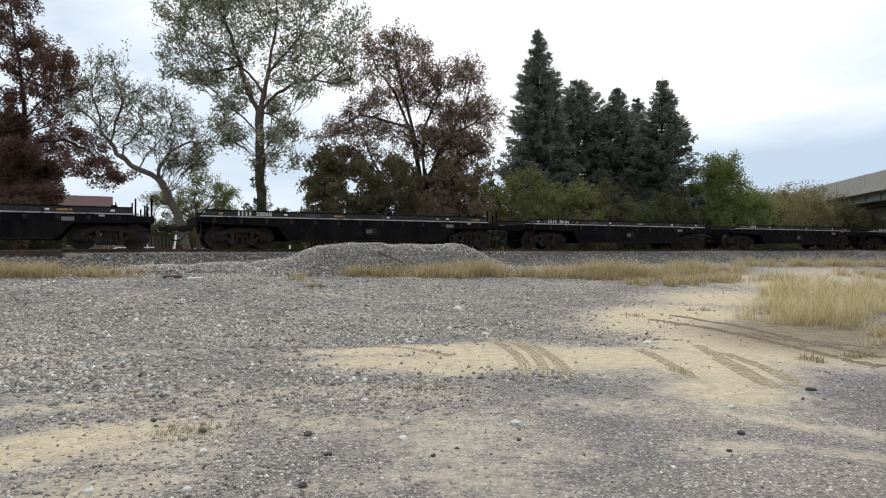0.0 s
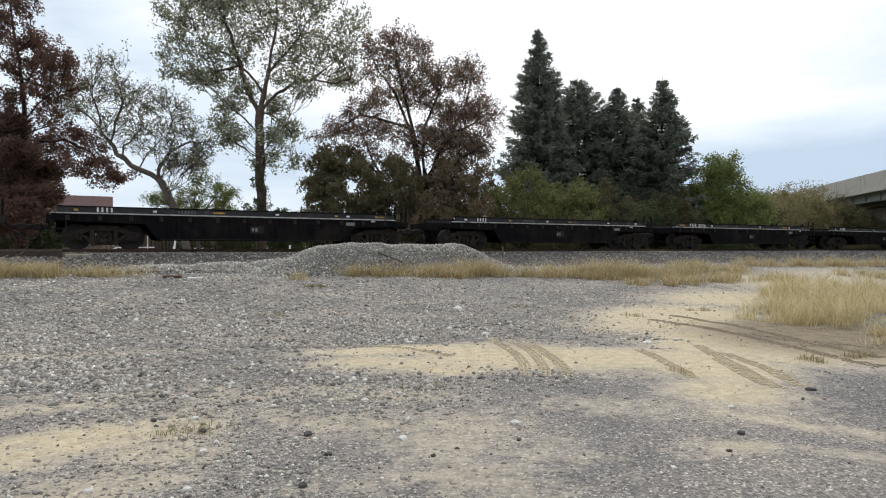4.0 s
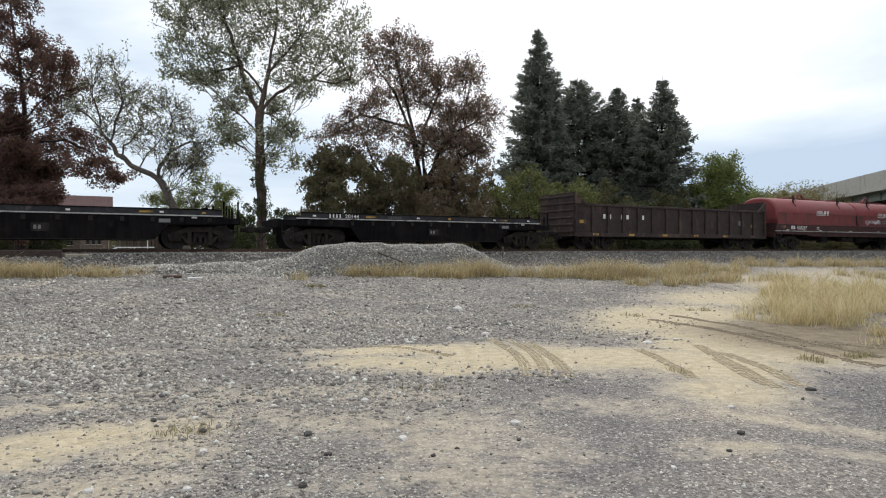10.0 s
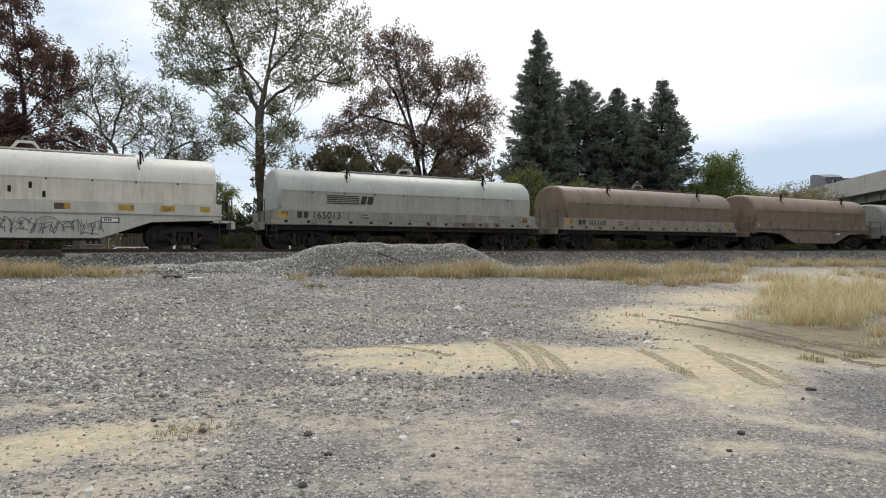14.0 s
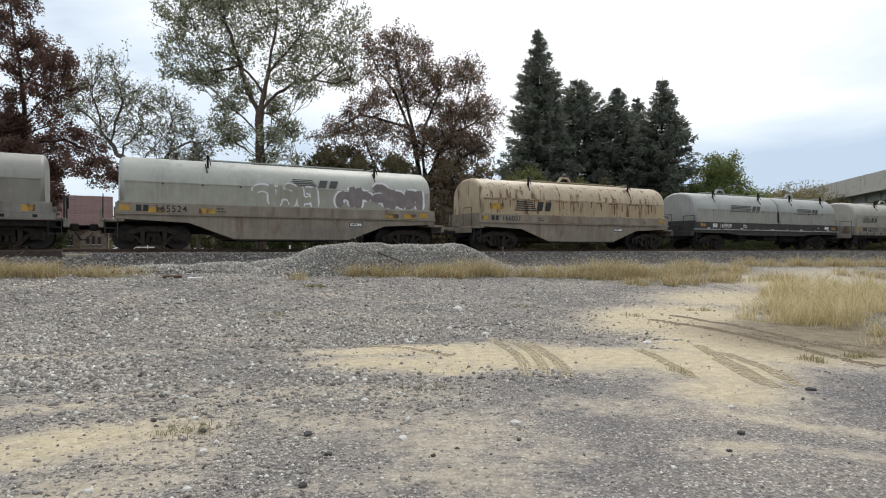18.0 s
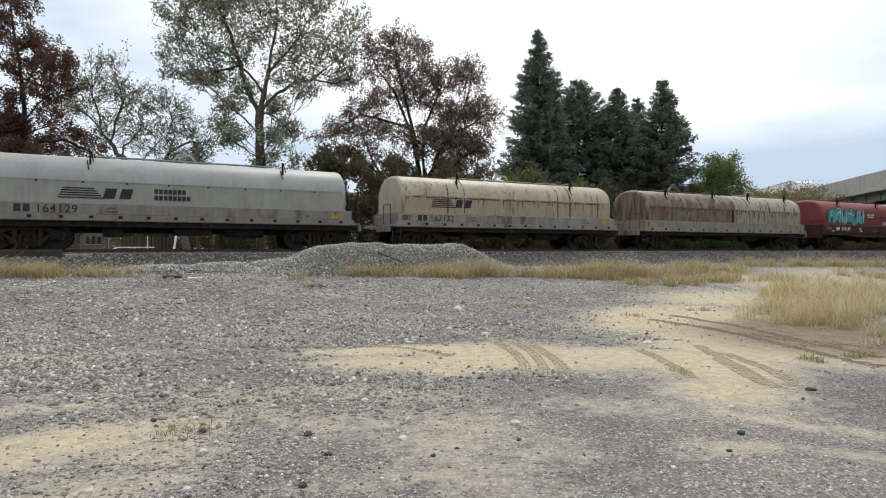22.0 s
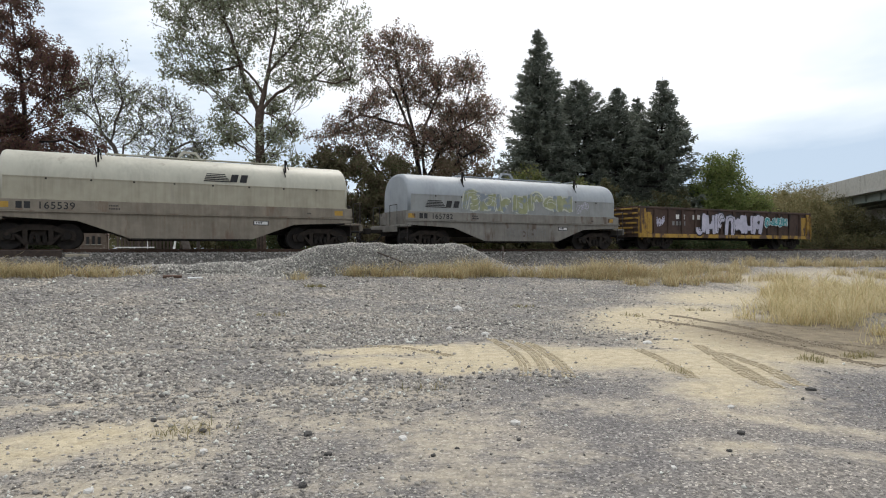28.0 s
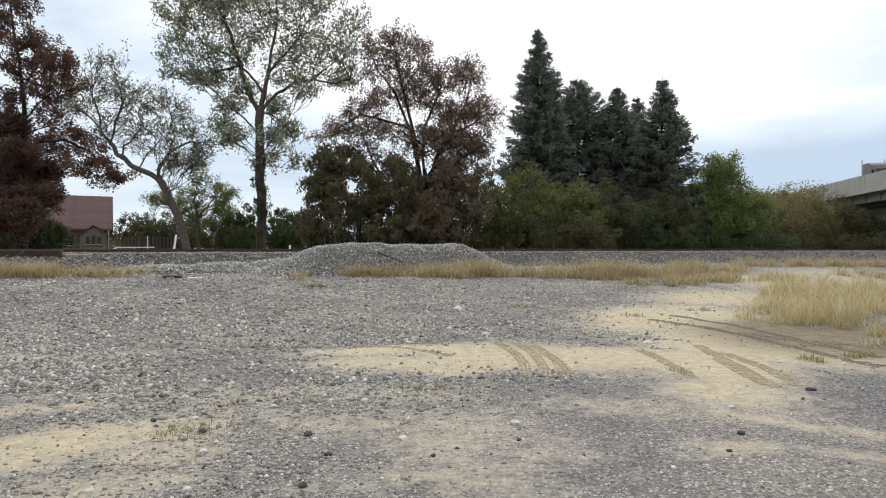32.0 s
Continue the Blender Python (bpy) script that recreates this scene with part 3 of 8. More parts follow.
def sandiness(x, y):
    x, y = np.asarray(x, float), np.asarray(y, float)
    s = np.zeros_like(x)
    wx = x + 0.22 * wobble(x, y, 1.7, 1.0)
    wy = y + 0.22 * wobble(x, y, 1.9, 4.0)
    for (cx, cy), a, b, lean, top in SAND:
        c, n = math.cos(radians(lean)), math.sin(radians(lean))
        dx, dy = wx - cx, wy - cy
        d = np.sqrt(((dx * c + dy * n) / a) ** 2 + ((-dx * n + dy * c) / b) ** 2)
        s = np.maximum(s, top * (1 - smooth(0.30, 1.50, d)))
    return s


# dry grass: centre, half lengths, lean, blades per square metre
GRASS = [
    ((12.57, 18.88), 2.9, 3.0, 10, 230), ((9.68, 15.14), 2.1, 1.9, 10, 240), ((8.22, 14.36), 1.1, 1.2, 0, 210), ((6.80, 13.23), 0.6, 0.6, 0, 130), ((6.91, 10.31), 0.7, 0.5, 0, 230), ((15.34, 23.66), 2.8, 2.0, 0, 110), ((10.71, 17.87), 1.3, 2.0, 0, 170),
    ((7.97, 12.82), 1.3, 0.9, 0, 200), ((7.28, 12.82), 0.7, 0.6, 0, 160), ((8.17, 11.67), 0.7, 0.9, 0, 200),
]


def grassy(x, y):
    s = np.zeros_like(np.asarray(x, float))
    for (cx, cy), a, b, lean, n in GRASS:
        s = np.maximum(s, 1 - smooth(0.7, 1.1, np.sqrt(((x - cx) / a) ** 2 + ((y - cy) / b) ** 2)))
    return s


DAMP = (6.84, 10.70)


def spaced(stops):
    """Grid lines: (to, step) pairs from a first value."""
    v, out = stops[0], [stops[0]]
    for to, step in stops[1:]:
        n = max(1, round((to - v) / step))
        out += [v + (to - v) * (i + 1) / n for i in range(n)]
        v = to
    return np.array(out)


def build_ground():
    xs = spaced([-3000, (-300, 900), (-60, 40), (-14, 2), (-7, 0.25), (12, 0.11), (20, 0.25), (60, 2), (300, 40), (3000, 900)])
    ys = spaced([-3000, (-300, 900), (-40, 40), (0, 4), (3, 0.5), (13, 0.11), (22, 0.22), (50, 1.0), (120, 10), (400, 70), (4000, 900)])
    gx, gy = np.meshgrid(xs, ys)
    z = land(gx, gy)
    v = np.stack([gx.ravel(), gy.ravel(), z.ravel()], 1)
    nx = len(xs)
    i = (np.arange(len(ys) - 1)[:, None] * nx + np.arange(nx - 1)[None]).ravel()
    me = mesh_np("ground", v, np.stack([i, i + 1, i + nx + 1, i + nx], 1), "ground", True)
    a = me.attributes.new("sand", "FLOAT", "POINT")
    a.data.foreach_set("value", sandiness(gx, gy).ravel().astype(np.float32))
    p = across(gx, gy)
    far = smooth(30, 36, p) * 0.9 + (1 - smooth(-30, -12, p)) * 0.5
    soil = np.maximum(far, 0.75 * grassy(gx, gy) * smooth(-0.3, 0.6, wobble(gx, gy, 1.2, 3.0)))
    soil = np.maximum(soil, 0.92 * (1 - smooth(0.45, 1.25, np.sqrt(((gx - DAMP[0]) / 2.7) ** 2 + ((gy - DAMP[1]) / 2.9) ** 2))))
    b = me.attributes.new("soil", "FLOAT", "POINT")
    b.data.foreach_set("value", soil.ravel().astype(np.float32))
    tagged(link("ground", me), "grey gravel lot with dry yellow sand and tyre marks", "ground", kind="structure")


build_ground()


# ---- loose stone ----
ICO = None


def stone_shapes(n, rough):
    """A few knobbly stones to pick from: points of a low solid, pushed about."""
    global ICO
    if ICO is None:
        bm = bmesh.new()
        bmesh.ops.create_icosphere(bm, subdivisions=1, radius=1.0)
        bm.verts.ensure_lookup_table()
        ICO = (np.array([v.co[:] for v in bm.verts]), np.array([[v.index for v in f.verts] for f in bm.faces]))
        bm.free()
    if rough:
        vs = np.array([(1, 0, 0), (-1, 0, 0), (0, 1, 0), (0, -1, 0), (0, 0, 1), (0, 0, -1)], float)
        fs = np.array([(0, 2, 4), (2, 1, 4), (1, 3, 4), (3, 0, 4), (2, 0, 5), (1, 2, 5), (3, 1, 5), (0, 3, 5)])
    else:
        vs, fs = ICO
    rg = np.random.RandomState(11)
    return [vs * rg.uniform(0.55, 1.35, (len(vs), 1)) * rg.uniform((0.8, 0.6, 0.5), (1.25, 1.0, 0.9)) for _ in range(n)], fs


def scatter(name, pts, size, mat, rough, seed, label):
    """Stones at the given points: one object of kind stuff."""
    rg = np.random.RandomState(seed)
    shapes, fs = stone_shapes(12, rough)
    n, k = len(pts), len(shapes[0])
    v = np.array(shapes)[rg.randint(0, 12, n)]
    a = rg.uniform(0, 2 * math.pi, n)
    b = rg.uniform(-0.5, 0.5, n)
    c, s = np.cos(a)[:, None], np.sin(a)[:, None]
    x, y, z = v[..., 0], v[..., 1], v[..., 2]
    cb, sb = np.cos(b)[:, None], np.sin(b)[:, None]
    y, z = y * cb - z * sb, y * sb + z * cb
    x, y = x * c - y * s, x * s + y * c
    sz = np.asarray(size)[:, None]
    w = np.stack([x * sz + pts[:, :1], y * sz + pts[:, 1:2], z * sz + pts[:, 2:3] + sz * 0.15], -1)
    f = fs[None] + (np.arange(n) * k)[:, None, None]
    me = mesh_np(name, w.reshape(-1, 3), f.reshape(-1, 3), mat)
    return tagged(link(name, me), label, "gravel", kind="stuff")


def lot_stones():
    rg = np.random.RandomState(3)

    def zone(n, y0, y1, s0, s1, rough, seed, name, power=1.0, coarse=False):
        y = y0 + (y1 - y0) * rg.rand(n) ** power
        x = rg.uniform(-0.78, 0.78, n) * y
        keep = rg.rand(n) < (1.0 - 0.93 * np.clip(sandiness(x, y) * 1.3, 0, 1)) * np.clip(0.62 + 0.55 * wobble(x, y, 1.1, 9.0) - 0.62 * smooth(-0.25, 0.35, x / y) * (y < 9.5), 0.12, 1)
        keep &= rg.rand(n) > 0.85 * grassy(x, y)
        keep &= (((x - DAMP[0]) / 2.7) ** 2 + ((y - DAMP[1]) / 3.0) ** 2 > 1) | (rg.rand(n) < 0.15)
        keep &= across(x, y) < 24.2
        keep &= rg.rand(n) < 0.04 + smooth(y0, y0 + 0.5 * y0 * (y0 > 4), y) + (y0 < 4)
        keep &= rg.rand(n) > smooth(y1 - 1.8, y1, y) * (y1 < 20)
        if coarse:
            keep &= x / y < -0.02 + 0.22 * wobble(x, y, 0.8, 3.0)
            keep &= wobble(x, y, 1.6, 7.0) > -0.25
        x, y = x[keep], y[keep]
        size = s0 + (s1 - s0) * rg.rand(len(x)) ** 3 * np.clip(1.15 - 0.9 * x / y, 0.55, 1.35)
        scatter(name, np.stack([x, y, land(x, y)], 1), size, "pebble", rough, seed, "loose grey crushed stone scattered over the lot")

    zone(120000, 3.3, 9.0, 0.0035, 0.017, True, 5, "lot_gravel", 1.2)
    zone(4500, 3.3, 8.0, 0.012, 0.030, True, 4, "lot_gravel", 1.2)
    zone(34000, 4.2, 12.5, 0.010, 0.036, True, 14, "lot_gravel", 1.1, True)
    zone(105000, 5.5, 15.0, 0.008, 0.042, True, 6, "lot_gravel", 1.15)
    zone(75000, 10.5, 34.0, 0.018, 0.055, True, 7, "lot_gravel", 1.5)


lot_stones()


# ---- the line: bed, ties, rails ----
def bed_height(y):
    """Cross-section of the ballast over the land, y from the middle of the track, z from the rail heads."""
    return np.interp(y, [-4.4, -3.4, -1.9, -0.9, 0.9, 1.9, 4.0, 5.5], [-0.95, -0.72, -0.20, -0.17, -0.17, -0.20, -0.72, -0.95])


def build_line():
    xs = spaced([-700, (-60, 40), (-26, 2), (75, 0.3), (120, 2), (700, 40)])
    ys = np.linspace(-4.4, 5.5, 34)
    gx, gy = np.meshgrid(xs, ys)
    z = bed_height(gy) + 0.03 * wobble(gx, gy, 2.3, 1.0) + 0.02 * wobble(gx, gy, 6.1, 3.0)
    v = np.stack([gx.ravel(), gy.ravel(), z.ravel()], 1)
    nx = len(xs)
    i = (np.arange(len(ys) - 1)[:, None] * nx + np.arange(nx - 1)[None]).ravel()
    bed = link("ballast_bed", mesh_np("ballast_bed", v, np.stack([i, i + 1, i + nx + 1, i + nx], 1), "ballast_bed", True), None, TRACK)
    tagged(bed, "grey crushed-stone ballast bed under the track", "ballast", kind="structure")
    rg = np.random.RandomState(21)
    n = 62000
    x, y = -24 + 100 * rg.rand(n) ** 1.5, rg.uniform(-4.3, -0.8, n)
    p = np.stack([x, y, bed_height(y) + 0.01], 1)
    w = np.array([TRACK @ Vector(q) for q in p])
    scatter("ballast_stones", w, 0.03 + 0.04 * rg.rand(n), "track_stone", True, 22, "loose grey ballast stones beside the rails")
    # rails
    prof = [(-0.075, -0.175), (0.075, -0.175), (0.075, -0.160), (0.012, -0.14), (0.012, -0.045), (0.036, -0.035),
            (0.036, -0.004), (0.028, 0.0), (-0.028, 0.0), (-0.036, -0.004), (-0.036, -0.035), (-0.012, -0.045), (-0.012, -0.14), (-0.075, -0.16)]
    for side in (-0.7175, 0.7175):
        bm = bmesh.new()
        a = [bm.verts.new((-700, side + u, q)) for u, q in prof]
        b = [bm.verts.new((700, side + u, q)) for u, q in prof]
        for k in range(len(prof)):
            j = (k + 1) % len(prof)
            bm.faces.new((a[k], b[k], b[j], a[j]))
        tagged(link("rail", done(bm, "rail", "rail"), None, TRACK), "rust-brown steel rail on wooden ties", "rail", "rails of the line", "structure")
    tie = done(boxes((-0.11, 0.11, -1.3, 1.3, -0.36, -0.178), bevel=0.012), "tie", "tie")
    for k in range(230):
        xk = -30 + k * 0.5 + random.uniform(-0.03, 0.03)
        link("tie", tie, bed, pose(xk, random.uniform(-0.04, 0.04), random.uniform(-0.008, 0.008), 0, 0, random.uniform(-1.2, 1.2)))


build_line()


def build_pile():
    """The heap of fresh ballast in front of the line."""
    heap = [((-7.65, 22.30, 1.12), 2.6, 1.1, 0.34), ((-9.39, 21.30, 1.14), 2.4, 1.0, 0.28), ((-6.04, 23.00, 1.11), 2.0, 1.3, 0.42)]
    HEAP = (-2.01, 24.00, 1.26)
    c, s = math.cos(TURN), math.sin(TURN)

    def height(x, y):
        u, w = (x - HEAP[0]) * c + (y - HEAP[1]) * s, -(x - HEAP[0]) * s + (y - HEAP[1]) * c
        ridge = 1 - 0.07 * np.abs(wobble(u, w * 0.3, 0.9, 6.0)) - 0.10 * np.clip(-u / 4, 0, 1)
        h = 1.08 * ridge * (1 - smooth(0.15, 1.45, np.abs(w))) * (1 - smooth(2.4, 6.0, np.abs(u - 0.15)))
        for (cx, cy, cz), a, b, t in heap:
            u, w = (x - cx) * c + (y - cy) * s, -(x - cx) * s + (y - cy) * c
            d = np.sqrt((u / a) ** 2 + (w / b) ** 2)
            h = np.maximum(h, t * (1 - smooth(0.1, 1.25, d)))
        return h * (1 + 0.05 * wobble(x, y, 2.0, 3.0)) + 0.02 * wobble(x, y, 5.0, 1.0) - 0.02

    xs, ys = np.linspace(-14, 4, 140), np.linspace(16, 28, 100)
    gx, gy = np.meshgrid(xs, ys)
    z = land(gx, gy) + height(gx, gy) - 0.03 - 0.10 * (1 - smooth(0.0, 0.2, height(gx, gy)))
    v = np.stack([gx.ravel(), gy.ravel(), z.ravel()], 1)
    i = (np.arange(99)[:, None] * 140 + np.arange(139)[None]).ravel()
    keep = height(gx, gy).ravel()[i] > 0.0
    i = i[keep]
    me = mesh_np("gravel_pile", v, np.stack([i, i + 1, i + 141, i + 140], 1), "heap_bed", True)
    tagged(link("gravel_pile", me), "long low heap of grey crushed stone before the track", "gravel pile")
    rg = np.random.RandomState(8)
    x, y = rg.uniform(-14, 4, 170000), rg.uniform(16, 28, 170000)
    h = height(x, y)
    k = (h > 0.10) | ((h > 0.0) & (rg.rand(len(h)) < 0.5))
    x, y, h = x[k], y[k], h[k]
    scatter("pile_stones", np.stack([x, y, land(x, y) + h - 0.02], 1), 0.022 + 0.035 * rg.rand(len(x)), "stone", True, 9, "grey crushed stones of the heap")


build_pile()


# ---- the road bridge ----
BRIDGE_DIR = Vector((0.192, 0.981, 0.0)).normalized()
BRIDGE_AT = Vector((42.8, 61.1, 0.0))
BRIDGE = Matrix.Translation(BRIDGE_AT) @ Matrix.Rotation(math.atan2(BRIDGE_DIR.y, BRIDGE_DIR.x), 4, "Z")
DECK = 7.75


def build_bridge():
    root = new("road_bridge")
    root.matrix_basis = BRIDGE
    tagged(root, "concrete and steel road bridge crossing over the line", "bridge")
    x0, x1, xe = -420.0, 20.5, 760.0
    part("deck", boxes((x0, xe, -11.5, -0.2, DECK - 0.28, DECK)), "asphalt", root)
    for y0, y1, nm in ((-0.42, 0.0, "parapet"), (-11.9, -11.5, "parapet")):
        part(nm, prism([(x0, DECK - 0.32), (xe, DECK - 0.32), (xe, DECK + 1.43), (x0, DECK + 1.43)], y0, y1), "concrete", root, "pale weathered concrete parapet")
    for i in range(24):
        part("parapet_joint", boxes((x1 - 3 - i * 6.0, x1 - 2.96 - i * 6.0, 0.0, 0.012, DECK - 0.3, DECK + 1.43)), "grime", root)
    part("deck_overhang", boxes((x0, x1, -0.95, 0.06, DECK - 0.50, DECK - 0.32)), "concrete", root)
    for y in (-0.95, -3.9, -6.9, -9.9):
        bm = boxes((x0, x1, y - 0.02, y + 0.02, DECK - 1.30, DECK - 0.5), (x0, x1, y - 0.2, y + 0.2, DECK - 1.35, DECK - 1.30), (x0, x1, y - 0.2, y + 0.2, DECK - 0.53, DECK - 0.5))
        part("girder", bm, "girder", root, "pale green painted steel girder")
    for i in range(48):
        part("stiffener", boxes((x1 - 1.5 - i * 3.2, x1 - 1.47 - i * 3.2, -0.93, -0.78, DECK - 1.30, DECK - 0.53)), "girder", root)
    part("abutment", boxes((x1, x1 + 1.4, -12.0, -0.3, -1, DECK - 0.3)), "concrete", root)
    for x in (-10.0, -36.0, -72.0, -104.0, -136.0, -180.0, -240.0, -300.0, -360.0, -415.0):
        part("pier_cap", boxes((x - 0.6, x + 0.6, -11.4, -0.6, DECK - 2.45, DECK - 1.35), bevel=0.05), "concrete", root)
        for y in (-2.0, -6.0, -10.0):
            part("pier_column", boxes((x - 0.5, x + 0.5, y - 0.5, y + 0.5, -0.5, DECK - 2.45), bevel=0.06), "concrete", root)
    # earth bank behind the abutment
    bm = bmesh.new()
    pts = [(x1 + 0.3, 7.0, 0.2), (xe, 7.0, 0.2), (xe, -20, 0.2), (x1 + 0.3, -20, 0.2), (x1 + 1.2, -0.2, DECK - 0.4), (xe, -0.2, DECK - 0.4), (xe, -11.7, DECK - 0.4), (x1 + 1.2, -11.7, DECK - 0.4)]
    vs = [bm.verts.new(p) for p in pts]
    for f in ((0, 1, 5, 4), (1, 2, 6, 5), (2, 3, 7, 6), (3, 0, 4, 7), (4, 5, 6, 7)):
        bm.faces.new([vs[k] for k in f])
    emb = link("embankment", done(bm, "embankment", surf("grassy_bank", (0.08, 0.085, 0.035), (0.16, 0.14, 0.07), 2, 0.95, 0.5)), None, BRIDGE)
    tagged(emb, "grassy earth bank that carries the road", "embankment", kind="structure")


build_bridge()


# ---- trees ----
def frames_of(d):
    """Two directions square to each of d."""
    up = np.where(np.abs(d[:, 2:3]) > 0.9, [[1.0, 0, 0]], [[0, 0, 1.0]])
    a = np.cross(d, up)
    a /= np.linalg.norm(a, axis=1, keepdims=True) + 1e-9
    return a, np.cross(d, a)


def tubes(segs, sides=5):
    """Tapered tubes: rows of p, q, r0, r1."""
    s = np.array(segs, float)
    p, q, r0, r1 = s[:, :3], s[:, 3:6], s[:, 6:7], s[:, 7:8]
    d = q - p
    d /= np.linalg.norm(d, axis=1, keepdims=True) + 1e-9
    a, b = frames_of(d)
    t = np.arange(sides) * 2 * math.pi / sides
    ring = a[:, None] * np.cos(t)[None, :, None] + b[:, None] * np.sin(t)[None, :, None]
    lo, hi = p[:, None] + ring * r0[:, None], q[:, None] + ring * r1[:, None]
    v = np.concatenate([lo, hi], 1).reshape(-1, 3)
    k = np.arange(sides)
    quad = np.stack([k, (k + 1) % sides, (k + 1) % sides + sides, k + sides], 1)
    f = quad[None] + (np.arange(len(s)) * 2 * sides)[:, None, None]
    return v, f.reshape(-1, 4)


def blades(c, size, rg, long=1.5, droop=0.0):
    """Small leaf quads, turned every way, with a crease so that none is flat to the light."""
    n = len(c)
    d = rg.normal(size=(n, 3))
    d[:, 2] -= droop
    d /= np.linalg.norm(d, axis=1, keepdims=True)
    a, b = frames_of(d)
    t = rg.uniform(0, 2 * math.pi, n)[:, None]
    w = a * np.cos(t) + b * np.sin(t)
    u = np.cross(d, w)
    s = np.asarray(size).reshape(-1, 1) * np.ones((n, 1))
    v = np.stack([c, c + d * s * long * 0.5 + w * s * 0.5 + u * s * 0.12, c + d * s * long, c + d * s * long * 0.5 - w * s * 0.5 + u * s * 0.12], 1)
    f = np.arange(4 * n).reshape(-1, 4)
    return v.reshape(-1, 3), f


def in_clouds(clouds, n, rg, shell=0.5):
    """Points in a set of ellipsoids (centre, radii, weight), denser towards their skins."""
    w = np.array([c[2] if len(c) > 2 else np.prod(c[1]) ** 0.67 for c in clouds])
    k = rg.choice(len(clouds), n, p=w / w.sum())
    d = rg.normal(size=(n, 3))
    d /= np.linalg.norm(d, axis=1, keepdims=True)
    r = rg.rand(n) ** (1 / 3 * (1 - shell) + 0.12 * shell)
    cen, rad = np.array([c[0] for c in clouds]), np.array([c[1] for c in clouds])
    return cen[k] + d * r[:, None] * rad[k]


def broadleaf(name, stems, clouds, tips, leaves, leaf, trunk_r, bark, foliage, label, seed, group="", spread=0.45, bend=0.07, twigs=3, power=1.75, category="tree"):
    """A tree: stems are lists of points from the ground up; branches reach from them to points in the crown's clouds;
    leaves stand in loose clusters round the branch ends."""
    rg = np.random.RandomState(seed)
    nodes, par, rank = [], [], []
    stems = [[(q[0], q[1], float(land(q[0], q[1])) - 0.05) if i == 0 and q[2] < 2.6 else q for i, q in enumerate(st)] for st in stems]
    low0 = stems[0][0][2]
    for st in stems:
        st = [np.array(q, float) for q in st]
        base = None
        for a, b in zip(st, st[1:]):
            m = max(2, int(np.linalg.norm(b - a) / 0.8))
            for i in range(m + (b is st[-1])):
                q = a + (b - a) * i / m
                if base is not None:
                    q = q + rg.normal(size=3) * 0.05
                nodes.append(q)
                if base is None and len(nodes) > 1 and q[2] > low0 + 1.0:
                    par.append(int(np.argmin(np.linalg.norm(np.array(nodes[:-1]) - q, axis=1))))
                else:
                    par.append(-1 if base is None else len(nodes) - 2)
                rank.append(0)
                base = q
    goal = in_clouds(clouds, tips, rg, 0.2)
    goal += rg.normal(size=goal.shape) * [0.34, 0.34, 0.26]
    start = np.array([s[-1] for s in stems])
    low = min(s[0][2] for s in stems)
    stem_n = len(nodes)

    def groups(pts, k):
        cen = pts[rg.choice(len(pts), k, replace=False)]
        for _ in range(5):
            own = np.argmin(((pts[:, None] - cen[None]) ** 2).sum(-1), 1)
            cen = np.array([pts[own == q].mean(0) if (own == q).any() else cen[q] for q in range(k)])
        return [pts[own == q] for q in range(k) if (own == q).any()]

    def limb(k, to):
        """A gently bent run of nodes from node k to a place; its last node."""
        a = np.array(nodes[k])
        ln = np.linalg.norm(to - a)
        m = int(np.clip(ln / 0.6, 1, 7))
        side = rg.normal(size=3) * bend * ln - [0, 0, 0.06 * ln]
        for i in range(1, m + 1):
            t = i / m
            nodes.append(a + (to - a) * t + side * math.sin(math.pi * t) + rg.normal(size=3) * 0.035 * (i < m))
            par.append(k)
            rank.append(1)
            k = len(nodes) - 1
        return k

    def reach(k, pts):
        """Forks again and again until every tip is reached."""
        if len(pts) <= 2:
            for g in pts:
                limb(k, g)
            return
        for sub in groups(pts, min(3, len(pts))):
            a = np.array(nodes[k])
            if len(sub) == 1:
                limb(k, sub[0])
                continue
            to = a + (sub.mean(0) - a) * rg.uniform(0.42, 0.62)
            reach(limb(k, to), sub)

    for first in groups(goal, min(len(goal), 5 + 5 * len(stems))):
        c = first.mean(0)
        arr = np.array(nodes[:stem_n])
        flat = np.linalg.norm(arr[:, :2] - c[:2], axis=1)
        cost = np.linalg.norm(arr - c, axis=1) + 1.6 * np.clip(arr[:, 2] - (c[2] - 0.75 * flat), 0, None)
        cost[arr[:, 2] < low + 0.3 * (start[:, 2].max() - low)] += 3.0
        reach(int(np.argmin(cost)), first)
    P = np.array(nodes)
    n = len(P)
    load = np.zeros(n)
    kids = np.zeros(n, int)
    for i in range(n - 1, -1, -1):
        if kids[i] == 0:
            load[i] = 1.0
        if par[i] >= 0:
            load[par[i]] += load[i]
            kids[par[i]] += 1
    rad = (load / load.max()) ** (1 / power) * trunk_r
    rad = np.maximum(rad, 0.013)
    segs = [(*P[par[i]], *P[i], rad[par[i]] if rank[par[i]] == rank[i] else min(rad[par[i]], rad[i] * 1.25), rad[i]) for i in range(n) if par[i] >= 0]
    for s in [s for s in stems if s[0][2] < low0 + 1.0]:
        segs.append((s[0][0], s[0][1], s[0][2] - 0.5, *s[0], trunk_r * 1.35, trunk_r * 1.02))
    ends = P[(kids == 0)]
    tw = []
    for e in ends:
        for _ in range(twigs):
            d = rg.normal(size=3)
            d[2] += 0.2
            q = e + d / np.linalg.norm(d) * rg.uniform(0.3, 1.0) * spread * 1.4
            tw.append((*e, *q, 0.011, 0.006))
    root = new(name)
    root.matrix_basis = Matrix.Translation(tuple(float(c) for c in stems[0][0]))
    org = np.array(stems[0][0], float)
